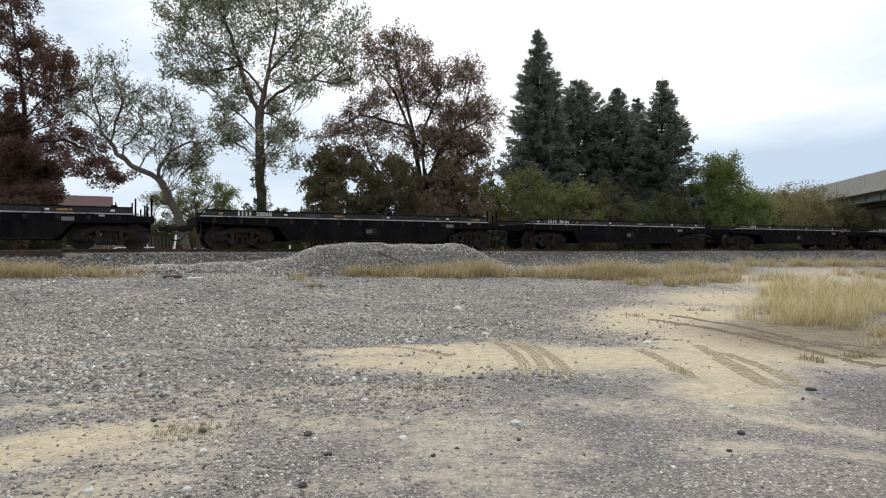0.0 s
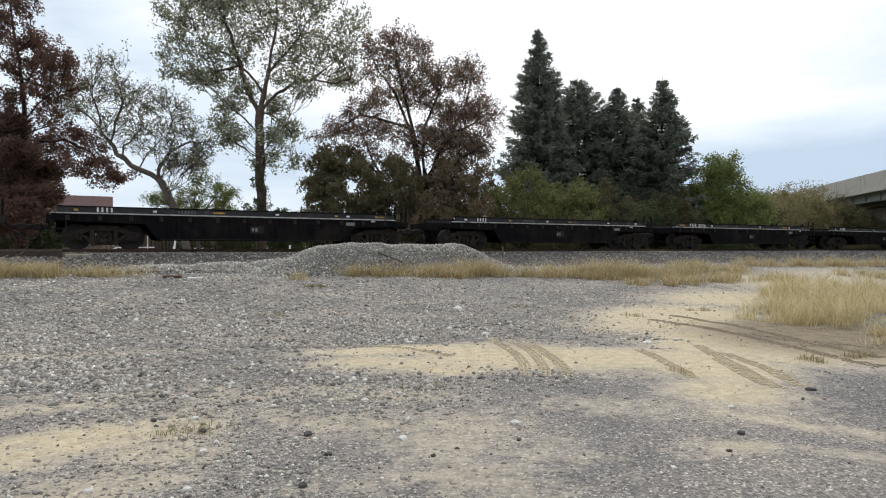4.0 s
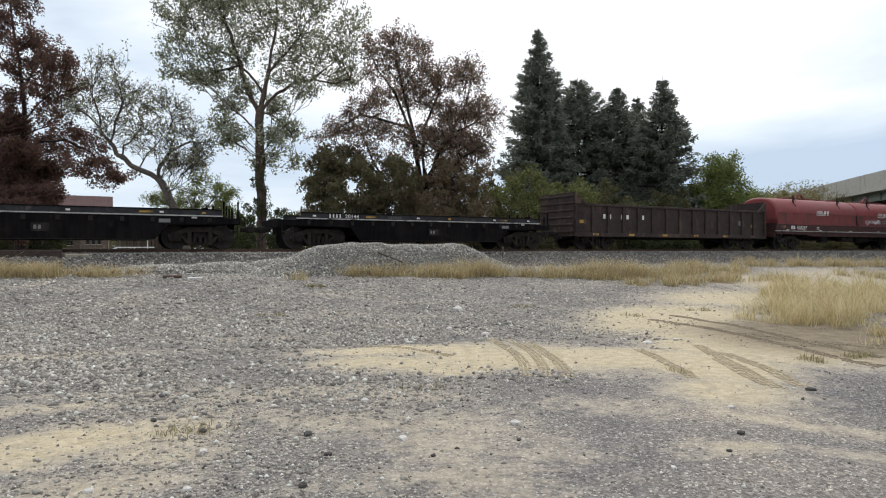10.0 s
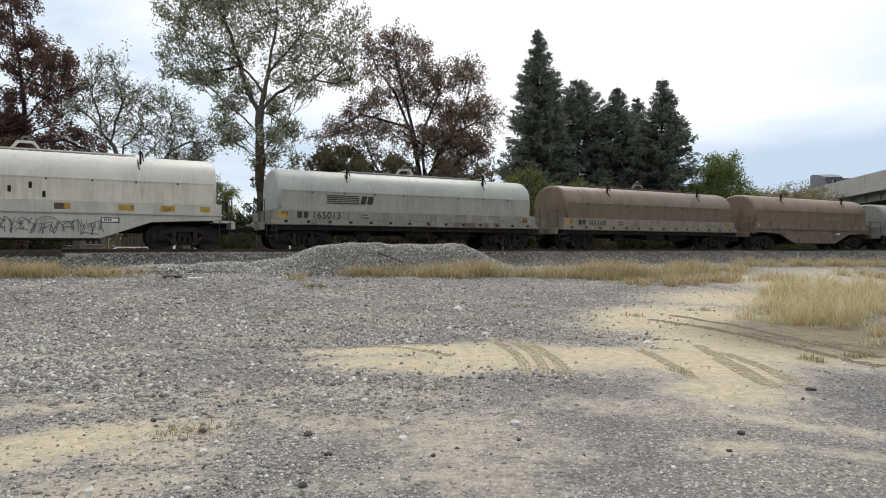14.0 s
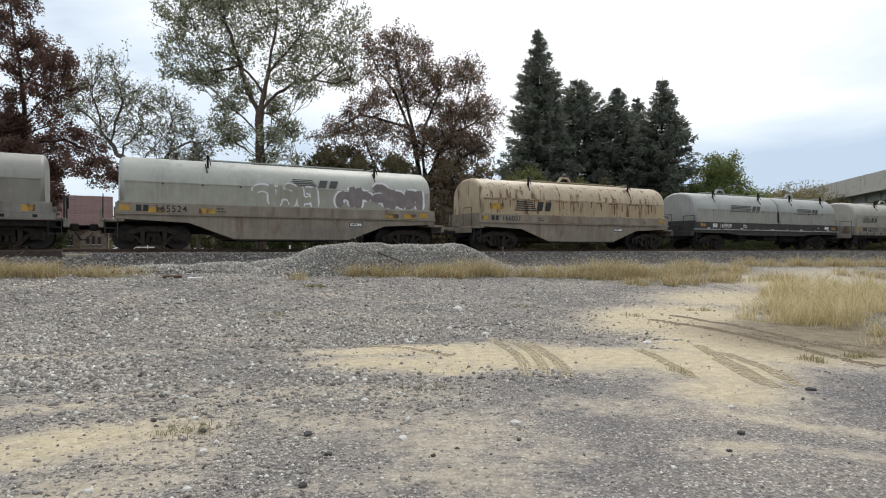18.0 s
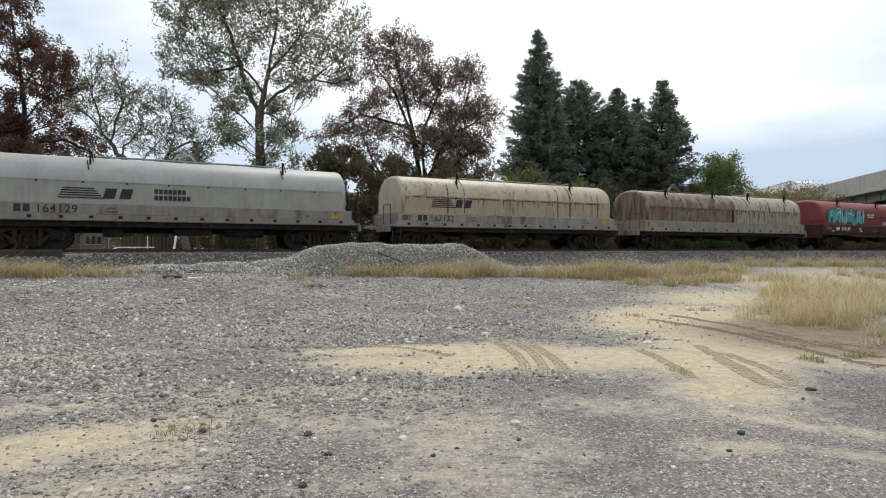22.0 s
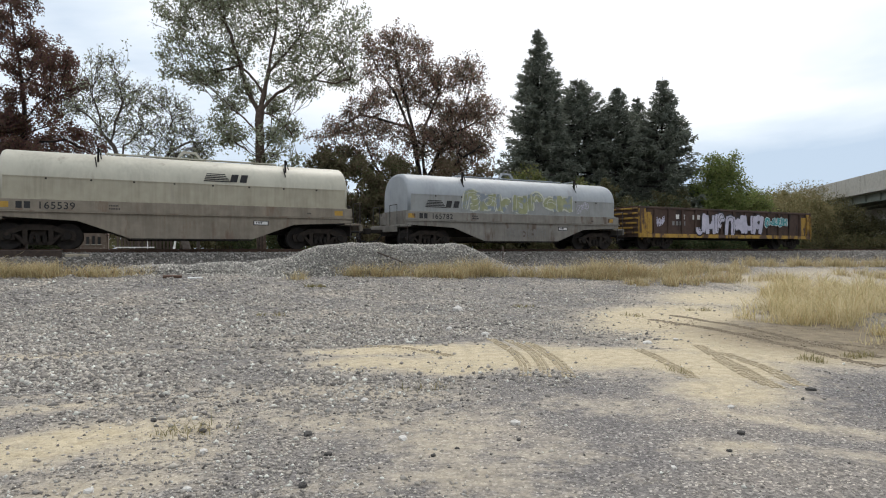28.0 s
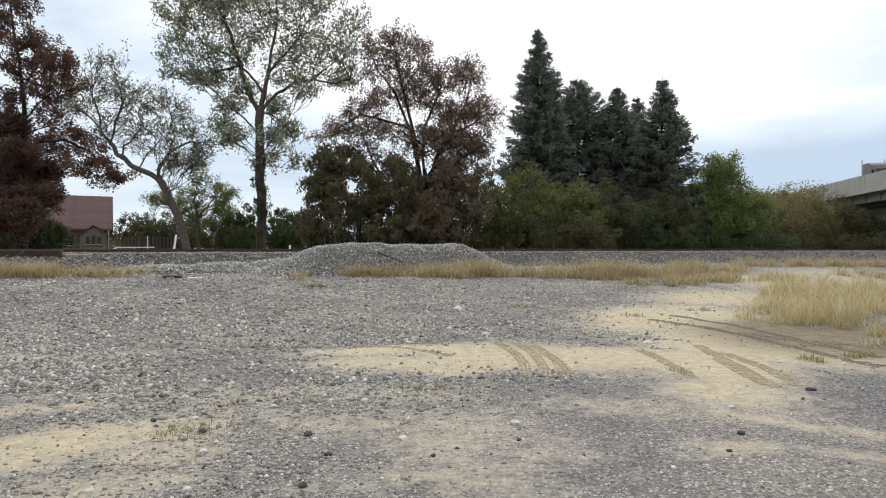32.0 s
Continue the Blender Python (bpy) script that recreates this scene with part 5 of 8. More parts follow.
broadleaf("brown_tree", [[(-1.64, 46.00, 1.87), (-1.68, 46.00, 5.85), (-1.89, 46.00, 8.85), (-2.38, 46.00, 10.91), (-3.00, 46.00, 13.37), (-3.37, 46.00, 15.51), (-3.62, 46.00, 16.91)], 
          [(-1.31, 46.00, 1.87), (-1.28, 46.14, 6.49), (-1.49, 46.27, 10.14), (-0.66, 46.41, 11.82), (0.08, 46.55, 13.93), (0.25, 46.68, 15.30)], 
          [(-1.77, 46.00, 7.29), (-2.39, 46.12, 10.11), (-3.39, 46.24, 12.61), (-4.22, 46.36, 13.88), (-5.15, 46.49, 15.32)], 
          [(-1.15, 46.00, 6.47), (-0.37, 45.98, 8.44), (0.66, 45.96, 10.08), (1.72, 45.94, 12.13), (2.09, 45.92, 14.26)], 
          [(-0.99, 46.00, 6.06), (0.65, 45.66, 7.58), (2.27, 45.32, 8.50), (3.37, 44.98, 9.57)], 
          [(-1.97, 46.00, 4.33), (-3.73, 46.35, 6.01), (-5.26, 46.70, 8.13), (-6.05, 47.05, 9.95)], [(-2.96, 46.00, 13.04), (-1.83, 46.55, 14.85), (-1.64, 47.11, 16.48)], 
          [(-2.22, 46.00, 10.17), (-3.86, 46.01, 10.79), (-5.92, 46.03, 11.20), (-7.57, 46.04, 10.26)], [(0.66, 46.00, 9.96), (2.51, 46.01, 10.79), (3.62, 46.02, 11.82)], 
          [(-0.99, 46.00, 2.36), (-0.08, 45.52, 5.20), (0.48, 45.05, 7.17)]],
          [((-3.30, 44.01, 16.00), (1.57, 1.18, 0.79)), ((-4.96, 45.48, 15.84), (0.89, 0.85, 0.81)), ((-1.90, 46.34, 15.94), (1.24, 1.03, 0.83)), 
           ((-3.72, 44.28, 14.75), (1.34, 1.03, 0.71)), ((-5.73, 47.18, 14.69), (0.93, 0.76, 0.59)), ((-2.65, 44.93, 13.98), (1.36, 1.08, 0.80)), 
           ((-0.72, 44.93, 14.06), (1.04, 0.92, 0.80)), ((1.50, 44.17, 14.08), (1.03, 0.87, 0.71), 1.2), ((2.49, 47.99, 14.40), (0.69, 0.70, 0.60), 0.6), 
           ((0.67, 46.95, 13.70), (1.09, 0.90, 0.71)), ((-3.65, 47.50, 13.08), (1.95, 1.34, 0.72)), ((-1.49, 46.46, 12.41), (1.41, 1.12, 0.83)), 
           ((-5.20, 44.14, 11.55), (1.42, 0.99, 0.55)), ((-6.64, 45.32, 11.17), (1.21, 0.81, 0.40)), ((-7.23, 45.99, 10.25), (1.73, 1.11, 0.49)), 
           ((-8.18, 44.46, 9.16), (1.27, 0.81, 0.36)), ((-5.29, 47.81, 10.68), (1.54, 1.09, 0.64)), ((0.65, 45.47, 11.37), (1.46, 1.14, 0.81)), 
           ((2.47, 44.62, 11.42), (0.64, 0.76, 0.88), 1.0), ((3.55, 47.27, 11.34), (0.68, 1.06, 1.44), 1.0), ((-0.16, 44.50, 9.57), (1.59, 1.19, 0.79)), 
           ((1.45, 47.71, 9.81), (1.28, 1.07, 0.85)), ((-3.44, 45.81, 9.89), (1.23, 0.98, 0.74)), ((2.72, 46.21, 8.89), (0.91, 0.78, 0.66), 1.2), 
           ((0.57, 45.37, 7.94), (1.62, 1.13, 0.65)), ((0.25, 45.94, 6.22), (1.39, 1.23, 1.07)), ((-0.16, 44.75, 4.10), (1.20, 1.20, 1.20)), 
           ((-5.68, 44.15, 8.56), (1.58, 1.06, 0.55)), ((-3.56, 47.46, 7.90), (1.27, 1.06, 0.85)), ((-1.57, 44.94, 9.17), (1.04, 1.12, 1.20)), 
           ((0.93, 47.12, 11.39), (1.43, 1.18, 0.93)), ((0.00, 44.83, 9.39), (1.44, 1.16, 0.88)), ((1.71, 47.88, 9.41), (1.20, 1.03, 0.86)), 
           ((0.93, 47.58, 7.83), (1.53, 1.15, 0.76)), ((0.42, 47.02, 6.16), (1.34, 1.18, 1.01)), ((-1.01, 47.05, 13.73), (1.26, 1.05, 0.84))],
          2000, 40000, 0.11, 0.28, "bark_dark", "leaf_rust", "many-stemmed tree with thinning rust-brown leaves", 35, spread=0.38, twigs=4, power=1.6, bend=0.10)
bush("thicket", [((-6.08, 44.20, 5.49), (2.37, 2.37, 2.37)), ((-8.29, 44.39, 6.69), (1.11, 1.35, 1.59)), ((-8.90, 44.47, 4.72), (0.95, 1.47, 1.99)), ((-7.35, 44.71, 7.73), (1.60, 1.28, 0.96)), ((-3.73, 44.38, 5.90), (1.98, 1.98, 1.98)), ((-5.35, 44.68, 3.14), (3.99, 2.63, 1.28)), ((-9.23, 43.25, 3.08), (0.54, 0.73, 0.93)), ((-8.99, 43.94, 5.66), (0.47, 0.70, 0.47))], 30000, 0.15, "leaf_thicket", "dense dark olive-brown thicket of brush and saplings", 36, 40, "thicket")
bush("thicket", [((-0.97, 45.21, 3.56), (2.42, 2.12, 1.82)), ((0.64, 44.74, 5.94), (1.44, 1.72, 2.00)), ((-2.38, 45.14, 5.17), (1.37, 1.69, 2.02)), ((2.39, 43.88, 5.26), (1.18, 1.47, 1.76)), ((0.24, 44.45, 3.13), (2.18, 1.89, 1.59)), ((-2.52, 44.09, 2.64), (2.76, 1.89, 1.02))], 20000, 0.15, "leaf_brown", "brown and olive thicket under the trees", 37, 30, "thicket")
spruce("spruce_tree", (8.70, 58.00, 1.76), 21.75, 5.3, "tall dark green spruce with a narrow ragged top", 41, taper=0.75)
spruce("pine_tree", (12.96, 61.00, 1.77), 18.00, 4.0, "dark conifer with a rounded top", 42, rounded=1.6)
spruce("spruce_tree", (16.50, 60.00, 1.77), 16.98, 5.6, "dark green spruce with a broad base", 43)
spruce("spruce_tree", (19.35, 63.00, 1.78), 16.74, 5.4, "slim dark green spruce between its neighbours", 44)
spruce("spruce_tree", (19.75, 57.00, 1.75), 17.07, 5.4, "broad dark green spruce", 45)
for i, (at, r, fo, lb) in enumerate([
    (((3.53, 46.00, 3.80)), (2.4, 2.0, 2.5), "leaf_yellowg", "yellow-green bush along the line"),
    (((6.13, 47.00, 4.40)), (2.5, 2.2, 2.6), "leaf_yellowg", "rounded yellow-green bush along the line"),
    (((9.69, 48.00, 4.20)), (2.6, 2.2, 2.6), "leaf_yellowg", "yellow-green bush turning brown"),
    (((12.73, 49.00, 3.95)), (2.1, 2.0, 2.3), "leaf_olive", "olive bush along the line"),
    (((7.07, 45.00, 2.54)), (5.0, 1.6, 1.5), "leaf_olive", "low olive brush beside the ballast"),
    (((15.89, 50.00, 2.88)), (3.6, 2.0, 1.8), "leaf_dark", "dark low brush under the spruces"),
    (((18.62, 52.00, 3.96)), (2.2, 2.0, 2.2), "leaf_olive", "grey-green bush before the spruces"),
    (((24.05, 56.00, 3.80)), (3.0, 2.2, 2.6), "leaf_yellowg", "green bush with yellowing leaves"),
    (((24.04, 54.50, 4.71)), (1.9, 1.6, 2.3), "leaf_green", "light green bush round the young tree"),
    (((28.27, 58.00, 3.73)), (3.2, 2.4, 2.6), "leaf_olive", "olive bush beside the line"),
    (((35.20, 64.00, 4.01)), (4.2, 3.0, 2.9), "leaf_tan", "tan brush on the slope"),
    (((40.31, 66.00, 3.92)), (3.4, 3.0, 2.7), "leaf_olive", "brown-green brush below the bridge"),
    (((44.84, 66.00, 3.21)), (4.6, 3.0, 1.9), "leaf_olive", "brown-green brush below the bridge"),
    (((46.20, 84.00, 7.42)), (4.6, 4.0, 1.9), "leaf_tan", "tan bush at the end of the bridge"),
    (((48.03, 82.00, 7.43)), (2.2, 2.2, 1.6), "leaf_olive", "small olive bush at the end of the bridge"),
    (((41.50, 80.00, 5.86)), (4.6, 4.0, 2.4), "leaf_tan", "tan brush on the slope"),
    (((40.37, 72.00, 5.10)), (4.6, 4.0, 3.4), "leaf_tan", "tan brush on the bank"),
    (((21.17, 52.00, 1.92)), (7.0, 1.0, 0.6), "leaf_dark", "low weeds beside the ballast"),
    (((37.29, 60.00, 1.77)), (9.0, 1.2, 0.6), "leaf_olive", "low weeds beside the ballast"),
]):
    vol = r[0] * r[2]
    bush("bush", [(at, r), ((at[0] - r[0] * 0.4, at[1] - 0.4, at[2] - r[2] * 0.35), (r[0] * 0.75, r[1] * 0.9, r[2] * 0.7)), ((at[0] + r[0] * 0.5, at[1], at[2] - r[2] * 0.25), (r[0] * 0.65, r[1] * 0.8, r[2] * 0.75))],
         int(2300 + 780 * vol), 0.15, fo, lb, 60 + i, 12, group="bushes behind the line")
broadleaf("sapling_tree", [[(23.96, 55.00, 1.75), (24.11, 55.00, 4.99), (24.36, 55.00, 7.44)]],
          [((24.36, 55.00, 8.42), (1.4, 1.4, 1.3)), ((23.13, 55.00, 6.95), (1.5, 1.4, 1.8)), ((25.34, 55.00, 6.21), (1.5, 1.4, 1.9)), ((27.30, 56.00, 4.95), (1.6, 1.4, 1.5)), ((24.85, 55.00, 4.25), (2.0, 1.5, 1.6)), ((26.32, 55.00, 3.51), (2.2, 1.5, 1.3)), ((23.47, 55.00, 5.48), (1.4, 1.4, 1.6))],
          420, 30000, 0.12, 0.12, "bark_dark", "leaf_green", "light green young tree beside the spruces", 46, spread=0.48)
broadleaf("small_tree", [[(-19.29, 50.00, 1.90), (-19.38, 50.00, 3.78), (-19.60, 50.00, 5.56), (-19.38, 50.00, 6.68)], [(-19.38, 50.00, 4.00), (-18.11, 50.20, 5.58), (-17.06, 50.40, 5.82)], 
          [(-19.38, 50.00, 3.55), (-21.36, 50.46, 4.92), (-23.14, 50.91, 5.64)], [(-19.51, 50.00, 5.12), (-20.15, 49.70, 5.98), (-20.91, 49.39, 6.40)]],
          [((-18.89, 48.96, 6.88), (1.22, 0.85, 0.48)), ((-18.14, 50.78, 6.44), (1.18, 0.84, 0.50)), ((-19.85, 49.60, 6.06), (1.06, 0.78, 0.49)), 
           ((-16.86, 49.69, 5.63), (0.62, 0.70, 0.31), 0.8), ((-21.85, 50.76, 5.63), (0.91, 0.73, 0.54), 0.8), ((-22.52, 49.24, 5.41), (0.79, 0.70, 0.62), 0.7), 
           ((-18.85, 50.98, 5.28), (1.27, 0.87, 0.46)), ((-20.26, 49.98, 5.03), (1.16, 0.80, 0.45), 1.0), ((-17.01, 48.97, 4.69), (0.79, 0.70, 0.35), 0.6), 
           ((-20.00, 51.00, 4.19), (1.37, 1.00, 0.64), 1.2)],
          330, 8500, 0.10, 0.13, "bark_grey", "leaf_green", "small tree with green and yellowing leaves", 47, spread=0.3, twigs=4)
for i, (at, r, fo) in enumerate([(((-30.41, 66.00, 2.86)), (2.2, 1.8, 1.4), "leaf_olive"), (((-34.97, 72.00, 3.49)), (3.0, 2.0, 2.0), "leaf_olive"), (((-28.52, 66.00, 3.21)), (3.2, 2.0, 2.2), "leaf_dark"), (((-21.18, 58.00, 2.85)), (3.0, 2.0, 1.8), "leaf_olive"),
                                 (((-17.95, 56.00, 3.15)), (1.9, 1.6, 2.1), "leaf_dark"), (((-14.20, 56.00, 3.15)), (2.2, 1.6, 1.9), "leaf_dark"), (((-11.76, 54.00, 2.90)), (2.0, 1.6, 1.8), "leaf_dark"),
                                 (((-31.65, 50.00, 2.79)), (1.5, 1.2, 1.7), "leaf_dark"), (((-34.11, 50.00, 2.21)), (1.6, 1.2, 1.2), "leaf_dark"), (((-14.02, 50.00, 2.21)), (3.0, 1.2, 1.0), "leaf_dark")]):
    bush("shrub", [(at, r), ((at[0] + r[0] * 0.4, at[1], at[2] - 0.4), (r[0] * 0.7, r[1], r[2] * 0.7))], int(1800 + 650 * r[0] * r[2]), 0.15, fo, "dark shrub in the field behind the line", 90 + i, 10, group="shrubs behind the line")


def far_woods():
    """A low line of trees along the far edge of the fields."""
    rg = np.random.RandomState(77)
    C = []
    for _ in range(150):
        x = rg.uniform(-190, 150)
        y = 150 + rg.uniform(-10, 30)
        h = rg.uniform(3.5, 5.5)
        C.append(np.array([x, y, 1 + h * 0.5]) + rg.normal(size=(170, 3)) * [2.6, 1.6, h * 0.27])
    C = np.concatenate(C)
    C[:, 2] = np.maximum(C[:, 2], 0.9)
    v, f = blades(C, 0.55 * rg.uniform(0.6, 1.3, len(C)), rg)
    tagged(link("far_woods", mesh_np("far_woods", v, f, "leaf_olive")), "low distant line of woods across the fields", "woods", kind="stuff")


far_woods()


# ---- grass ----
def tufts(name, x, y, h, mat, label, seed):
    rg = np.random.RandomState(seed)
    n = len(x)
    z = land(x, y)
    a = rg.uniform(0, 2 * math.pi, n)
    lean = rg.uniform(0.10, 1.9, n) * h
    w = rg.uniform(0.003, 0.006, n) * np.clip(y / 9.0, 0.8, 2.6)
    b = np.stack([x, y, z - 0.02], 1)
    t = b + np.stack([np.cos(a) * lean, np.sin(a) * lean, h], 1)
    m = (b + t) / 2 + np.stack([-np.cos(a) * lean * 0.2, -np.sin(a) * lean * 0.2, h * 0.06], 1)
    s = np.stack([np.cos(a + 1.57) * w, np.sin(a + 1.57) * w, 0 * w], 1)
    v = np.stack([b - s, b + s, m + s * 0.8, t + s * 0.15, t - s * 0.15, m - s * 0.8], 1).reshape(-1, 3)
    k = np.arange(n) * 6
    f = np.concatenate([np.stack([k, k + 1, k + 2, k + 5], 1), np.stack([k + 5, k + 2, k + 3, k + 4], 1)])
    return tagged(link(name, mesh_np(name, v, f, mat)), label, "grass", kind="stuff")


def clumped(n, cx, cy, a, b, lean, rg, clump=0.16):
    m = max(3, n // 34)
    r, t = np.sqrt(rg.rand(m)), rg.uniform(0, 2 * math.pi, m)
    u, w = r * np.cos(t) * a, r * np.sin(t) * b
    c, s = math.cos(radians(lean)), math.sin(radians(lean))
    px, py = cx + u * c - w * s, cy + u * s + w * c
    k = rg.randint(0, m, n)
    return px[k] + rg.normal(size=n) * clump, py[k] + rg.normal(size=n) * clump


def grass():
    rg = np.random.RandomState(17)
    X, Y = [], []
    for (cx, cy), a, b, lean, n in GRASS:
        x, y = clumped(int(n * a * b * 3.0), cx, cy, a, b, lean, rg, 0.12)
        k = wobble(x, y, 1.3, 4.0) > -0.35
        x, y = x[k], y[k]
        X.append(x), Y.append(y)
    x, y = np.concatenate(X), np.concatenate(Y)
    tufts("tall_dry_grass", x, y, rg.uniform(0.10, 0.62, len(x)) * np.clip(0.8 + 1.1 * wobble(x, y, 2.4, 2.0), 0.18, 1.5) * (0.55 + 0.5 * grassy(x + 0.9, y + 0.9)), "grass", "tall patch of dry straw-coloured grass", 18)
    # strips at the foot of the ballast: along the line, square to it, half length, half width
    X, Y, H = [], [], []
    for (s, p), a, b, n, h in (((-12.74, 18.68), 1.3, 0.8, 3000, 0.62), ((-12.53, 19.39), 1.0, 0.6, 1700, 0.5), ((-10.45, 19.70), 1.5, 0.45, 1500, 0.42), ((-5.39, 23.77), 0.6, 0.3, 260, 0.45), ((-4.6, 20.6), 0.5, 0.3, 160, 0.3),
                             ((-1.70, 22.69), 2.2, 0.6, 3000, 0.52), ((0.96, 23.45), 2.2, 0.6, 2900, 0.56), ((4.79, 24.82), 2.4, 0.7, 3200, 0.60), ((7.91, 25.59), 3.0, 0.9, 5200, 0.66), ((11.50, 28.25), 3.0, 0.9, 3200, 0.60),
                             ((8.6, 23.9), 2.4, 0.8, 1900, 0.40), ((12.4, 25.9), 2.2, 0.7, 1500, 0.42),
                             ((18.19, 34.19), 4.5, 0.8, 2600, 0.50), ((23.09, 36.12), 5.0, 1.0, 2900, 0.52), ((20.95, 30.23), 3.0, 1.2, 2000, 0.5), ((14.85, 26.15), 2.0, 0.8, 800, 0.4)):
        n = int(n * 0.60)
        x, y = clumped(n, 0, 0, a, b, 0, rg, 0.15)
        c, q = math.cos(TURN), math.sin(TURN)
        k = wobble(x + s, y + p, 2.3, 6.0) > -0.45
        x, y, n = x[k], y[k], int(k.sum())
        X.append(s + x * c - y * q), Y.append(p + x * q + y * c), H.append(rg.uniform(0.2, 1.15, n) * h * np.clip(0.85 + 0.5 * wobble(x + s, y + p, 1.7, 1.0), 0.35, 1.3))
    tufts("dry_grass_strip", np.concatenate(X), np.concatenate(Y), np.concatenate(H), "grass_strip", "strip of dry yellow grass along the ballast", 19)
    X, Y, H = [], [], []
    for (cx, cy), n in (((-3.78, 18.88), 160), ((-0.27, 6.75), 40), ((-3.83, 14.12), 60), ((2.11, 16.15), 70), ((4.87, 8.44), 110), ((2.71, 7.67), 40), ((5.68, 8.89), 130), ((6.28, 15.41), 60), ((-1.85, 5.27), 50), ((-2.13, 5.03), 40), ((4.24, 14.12), 50)):
        x, y = clumped(n, cx, cy, 0.35, 0.2, 0, rg, 0.07)
        X.append(x), Y.append(y), H.append(rg.uniform(0.03, 0.13, n))
    tufts("weed_tufts", np.concatenate(X), np.concatenate(Y), np.concatenate(H), "grass_green", "small weeds growing in the gravel", 20)


grass()


# ---- the house, fence and posts behind the line ----
def build_house():
    """A brick house with a long brown roof, its side to the line."""
    root = new("brick_house")
    at = Vector((-33.89, 64.00, 1.50))
    root.matrix_basis = Matrix.Translation((at.x, at.y, float(land(at.x, at.y)))) @ Matrix.Rotation(radians(27), 4, "Z")
    tagged(root, "long brown-roofed house of mottled brick among trees", "house")
    L, D, e, r = 9.2, 7.5, 2.75, 5.95
    part("wall", boxes((-L, 0.0, 0.0, 0.3, 0, e)), "brick", root)
    part("wall", boxes((-L, 0.0, D - 0.3, D, 0, e)), "brick", root)
    for x in (0.0, -L + 0.3):
        part("gable_wall", prism([(0.3, 0), (D - 0.3, 0), (D - 0.3, e), (D / 2, r - 0.2), (0.3, e)], x - 0.3, x), "brick", root).matrix_basis = Matrix(((0, 1, 0, 0), (1, 0, 0, 0), (0, 0, 1, 0), (0, 0, 0, 1)))
    for s in (0, 1):
        y0, y1 = (-0.45, D / 2) if s == 0 else (D + 0.45, D / 2)
        bm = bmesh.new()
        z0 = e - 0.35
        vs = [bm.verts.new(p) for p in ((-L - 0.4, y0, z0), (0.4, y0, z0), (0.4, y1, r), (-L - 0.4, y1, r))]
        vs += [bm.verts.new((v.co.x, v.co.y, v.co.z + 0.16)) for v in vs]
        for f in ((0, 1, 2, 3), (4, 5, 6, 7), (0, 1, 5, 4), (1, 2, 6, 5), (2, 3, 7, 6), (3, 0, 4, 7)):
            bm.faces.new([vs[k] for k in f])
        roof = part("roof", bm, "roof", root, "brown shingle roof")
        rows = 14
        sh = done(boxes((-L - 0.4, 0.4, -0.02, 0.30, 0.0, 0.012)), "shingle_course", "roof")
        ang = math.atan2(r - z0, y1 - y0)
        for k in range(rows):
            t = (k + 0.2) / rows
            link("shingle_course", sh, roof, Matrix.Translation((0, y0 + (y1 - y0) * t, z0 + 0.165 + (r - z0) * t)) @ Matrix.Rotation(ang if s == 0 else ang, 4, "X"))
    # entrance bay with its own little gable
    part("entrance_bay", prism([(-2.4, 0), (-0.1, 0), (-0.1, 1.9), (-1.25, 2.75), (-2.4, 1.9)], -0.9, 0.0), "brick", root, "projecting brick bay")
    for a, b in (((-2.65, 1.78), (-1.25, 2.83)), ((0.15, 1.78), (-1.25, 2.83))):
        part("bay_roof", prism([a, b, (b[0], b[1] + 0.12), (a[0], a[1] + 0.12)], -1.05, 0.0), "roof", root)
    for x, z0, z1, w, y in ((-1.75, 1.0, 1.7, 0.11, -0.91), (-1.25, 1.0, 1.8, 0.11, -0.91), (-0.75, 1.0, 1.7, 0.11, -0.91), (-0.25, 2.05, 2.65, 0.12, -0.01), (-3.6, 0.9, 1.9, 0.5, -0.01), (-5.0, 0.9, 1.9, 0.5, -0.01), (-6.4, 0.9, 1.9, 0.5, -0.01), (-7.8, 0.9, 1.9, 0.5, -0.01)):
        win = part("window", boxes((x - w, x + w, y - 0.04, y + 0.02, z0, z1)), "glass", root, "dark window")
        part("window_frame", boxes((x - w - 0.05, x - w, y - 0.07, y, z0, z1), (x + w, x + w + 0.05, y - 0.07, y, z0, z1), (x - w, x + w, y - 0.07, y, z1, z1 + 0.05)), "fence", win)
        part("window_sill", boxes((x - w - 0.08, x + w + 0.08, y - 0.12, y, z0 - 0.08, z0), bevel=0.01), "concrete", win)
    # low wing
    wing = boxes((-L - 7.0, -L + 0.002, 0.6, 6.4, 0, 2.5))
    part("wing_wall", wing, "brick", root)
    bm = bmesh.new()
    vs = [bm.verts.new(p) for p in ((-L - 7.4, 0.2, 2.42), (-L, 0.2, 2.42), (-L, 3.5, 4.3), (-L - 7.4, 3.5, 4.3), (-L - 7.4, 6.8, 2.42), (-L, 6.8, 2.42))]
    for f in ((0, 1, 2, 3), (3, 2, 5, 4), (0, 3, 4), (1, 5, 2), (0, 4, 5, 1)):
        bm.faces.new([vs[k] for k in f])
    part("wing_roof", bm, "roof", root)
    # bricks of the wall that faces the line
    bk = done(boxes((0, 0.38, -0.012, 0.0, 0, 0.17), bevel=0.006), "brick", "brick")
    wall = [o for o in root.children if o.name.startswith("wall")][0]
    rg = random.Random(4)
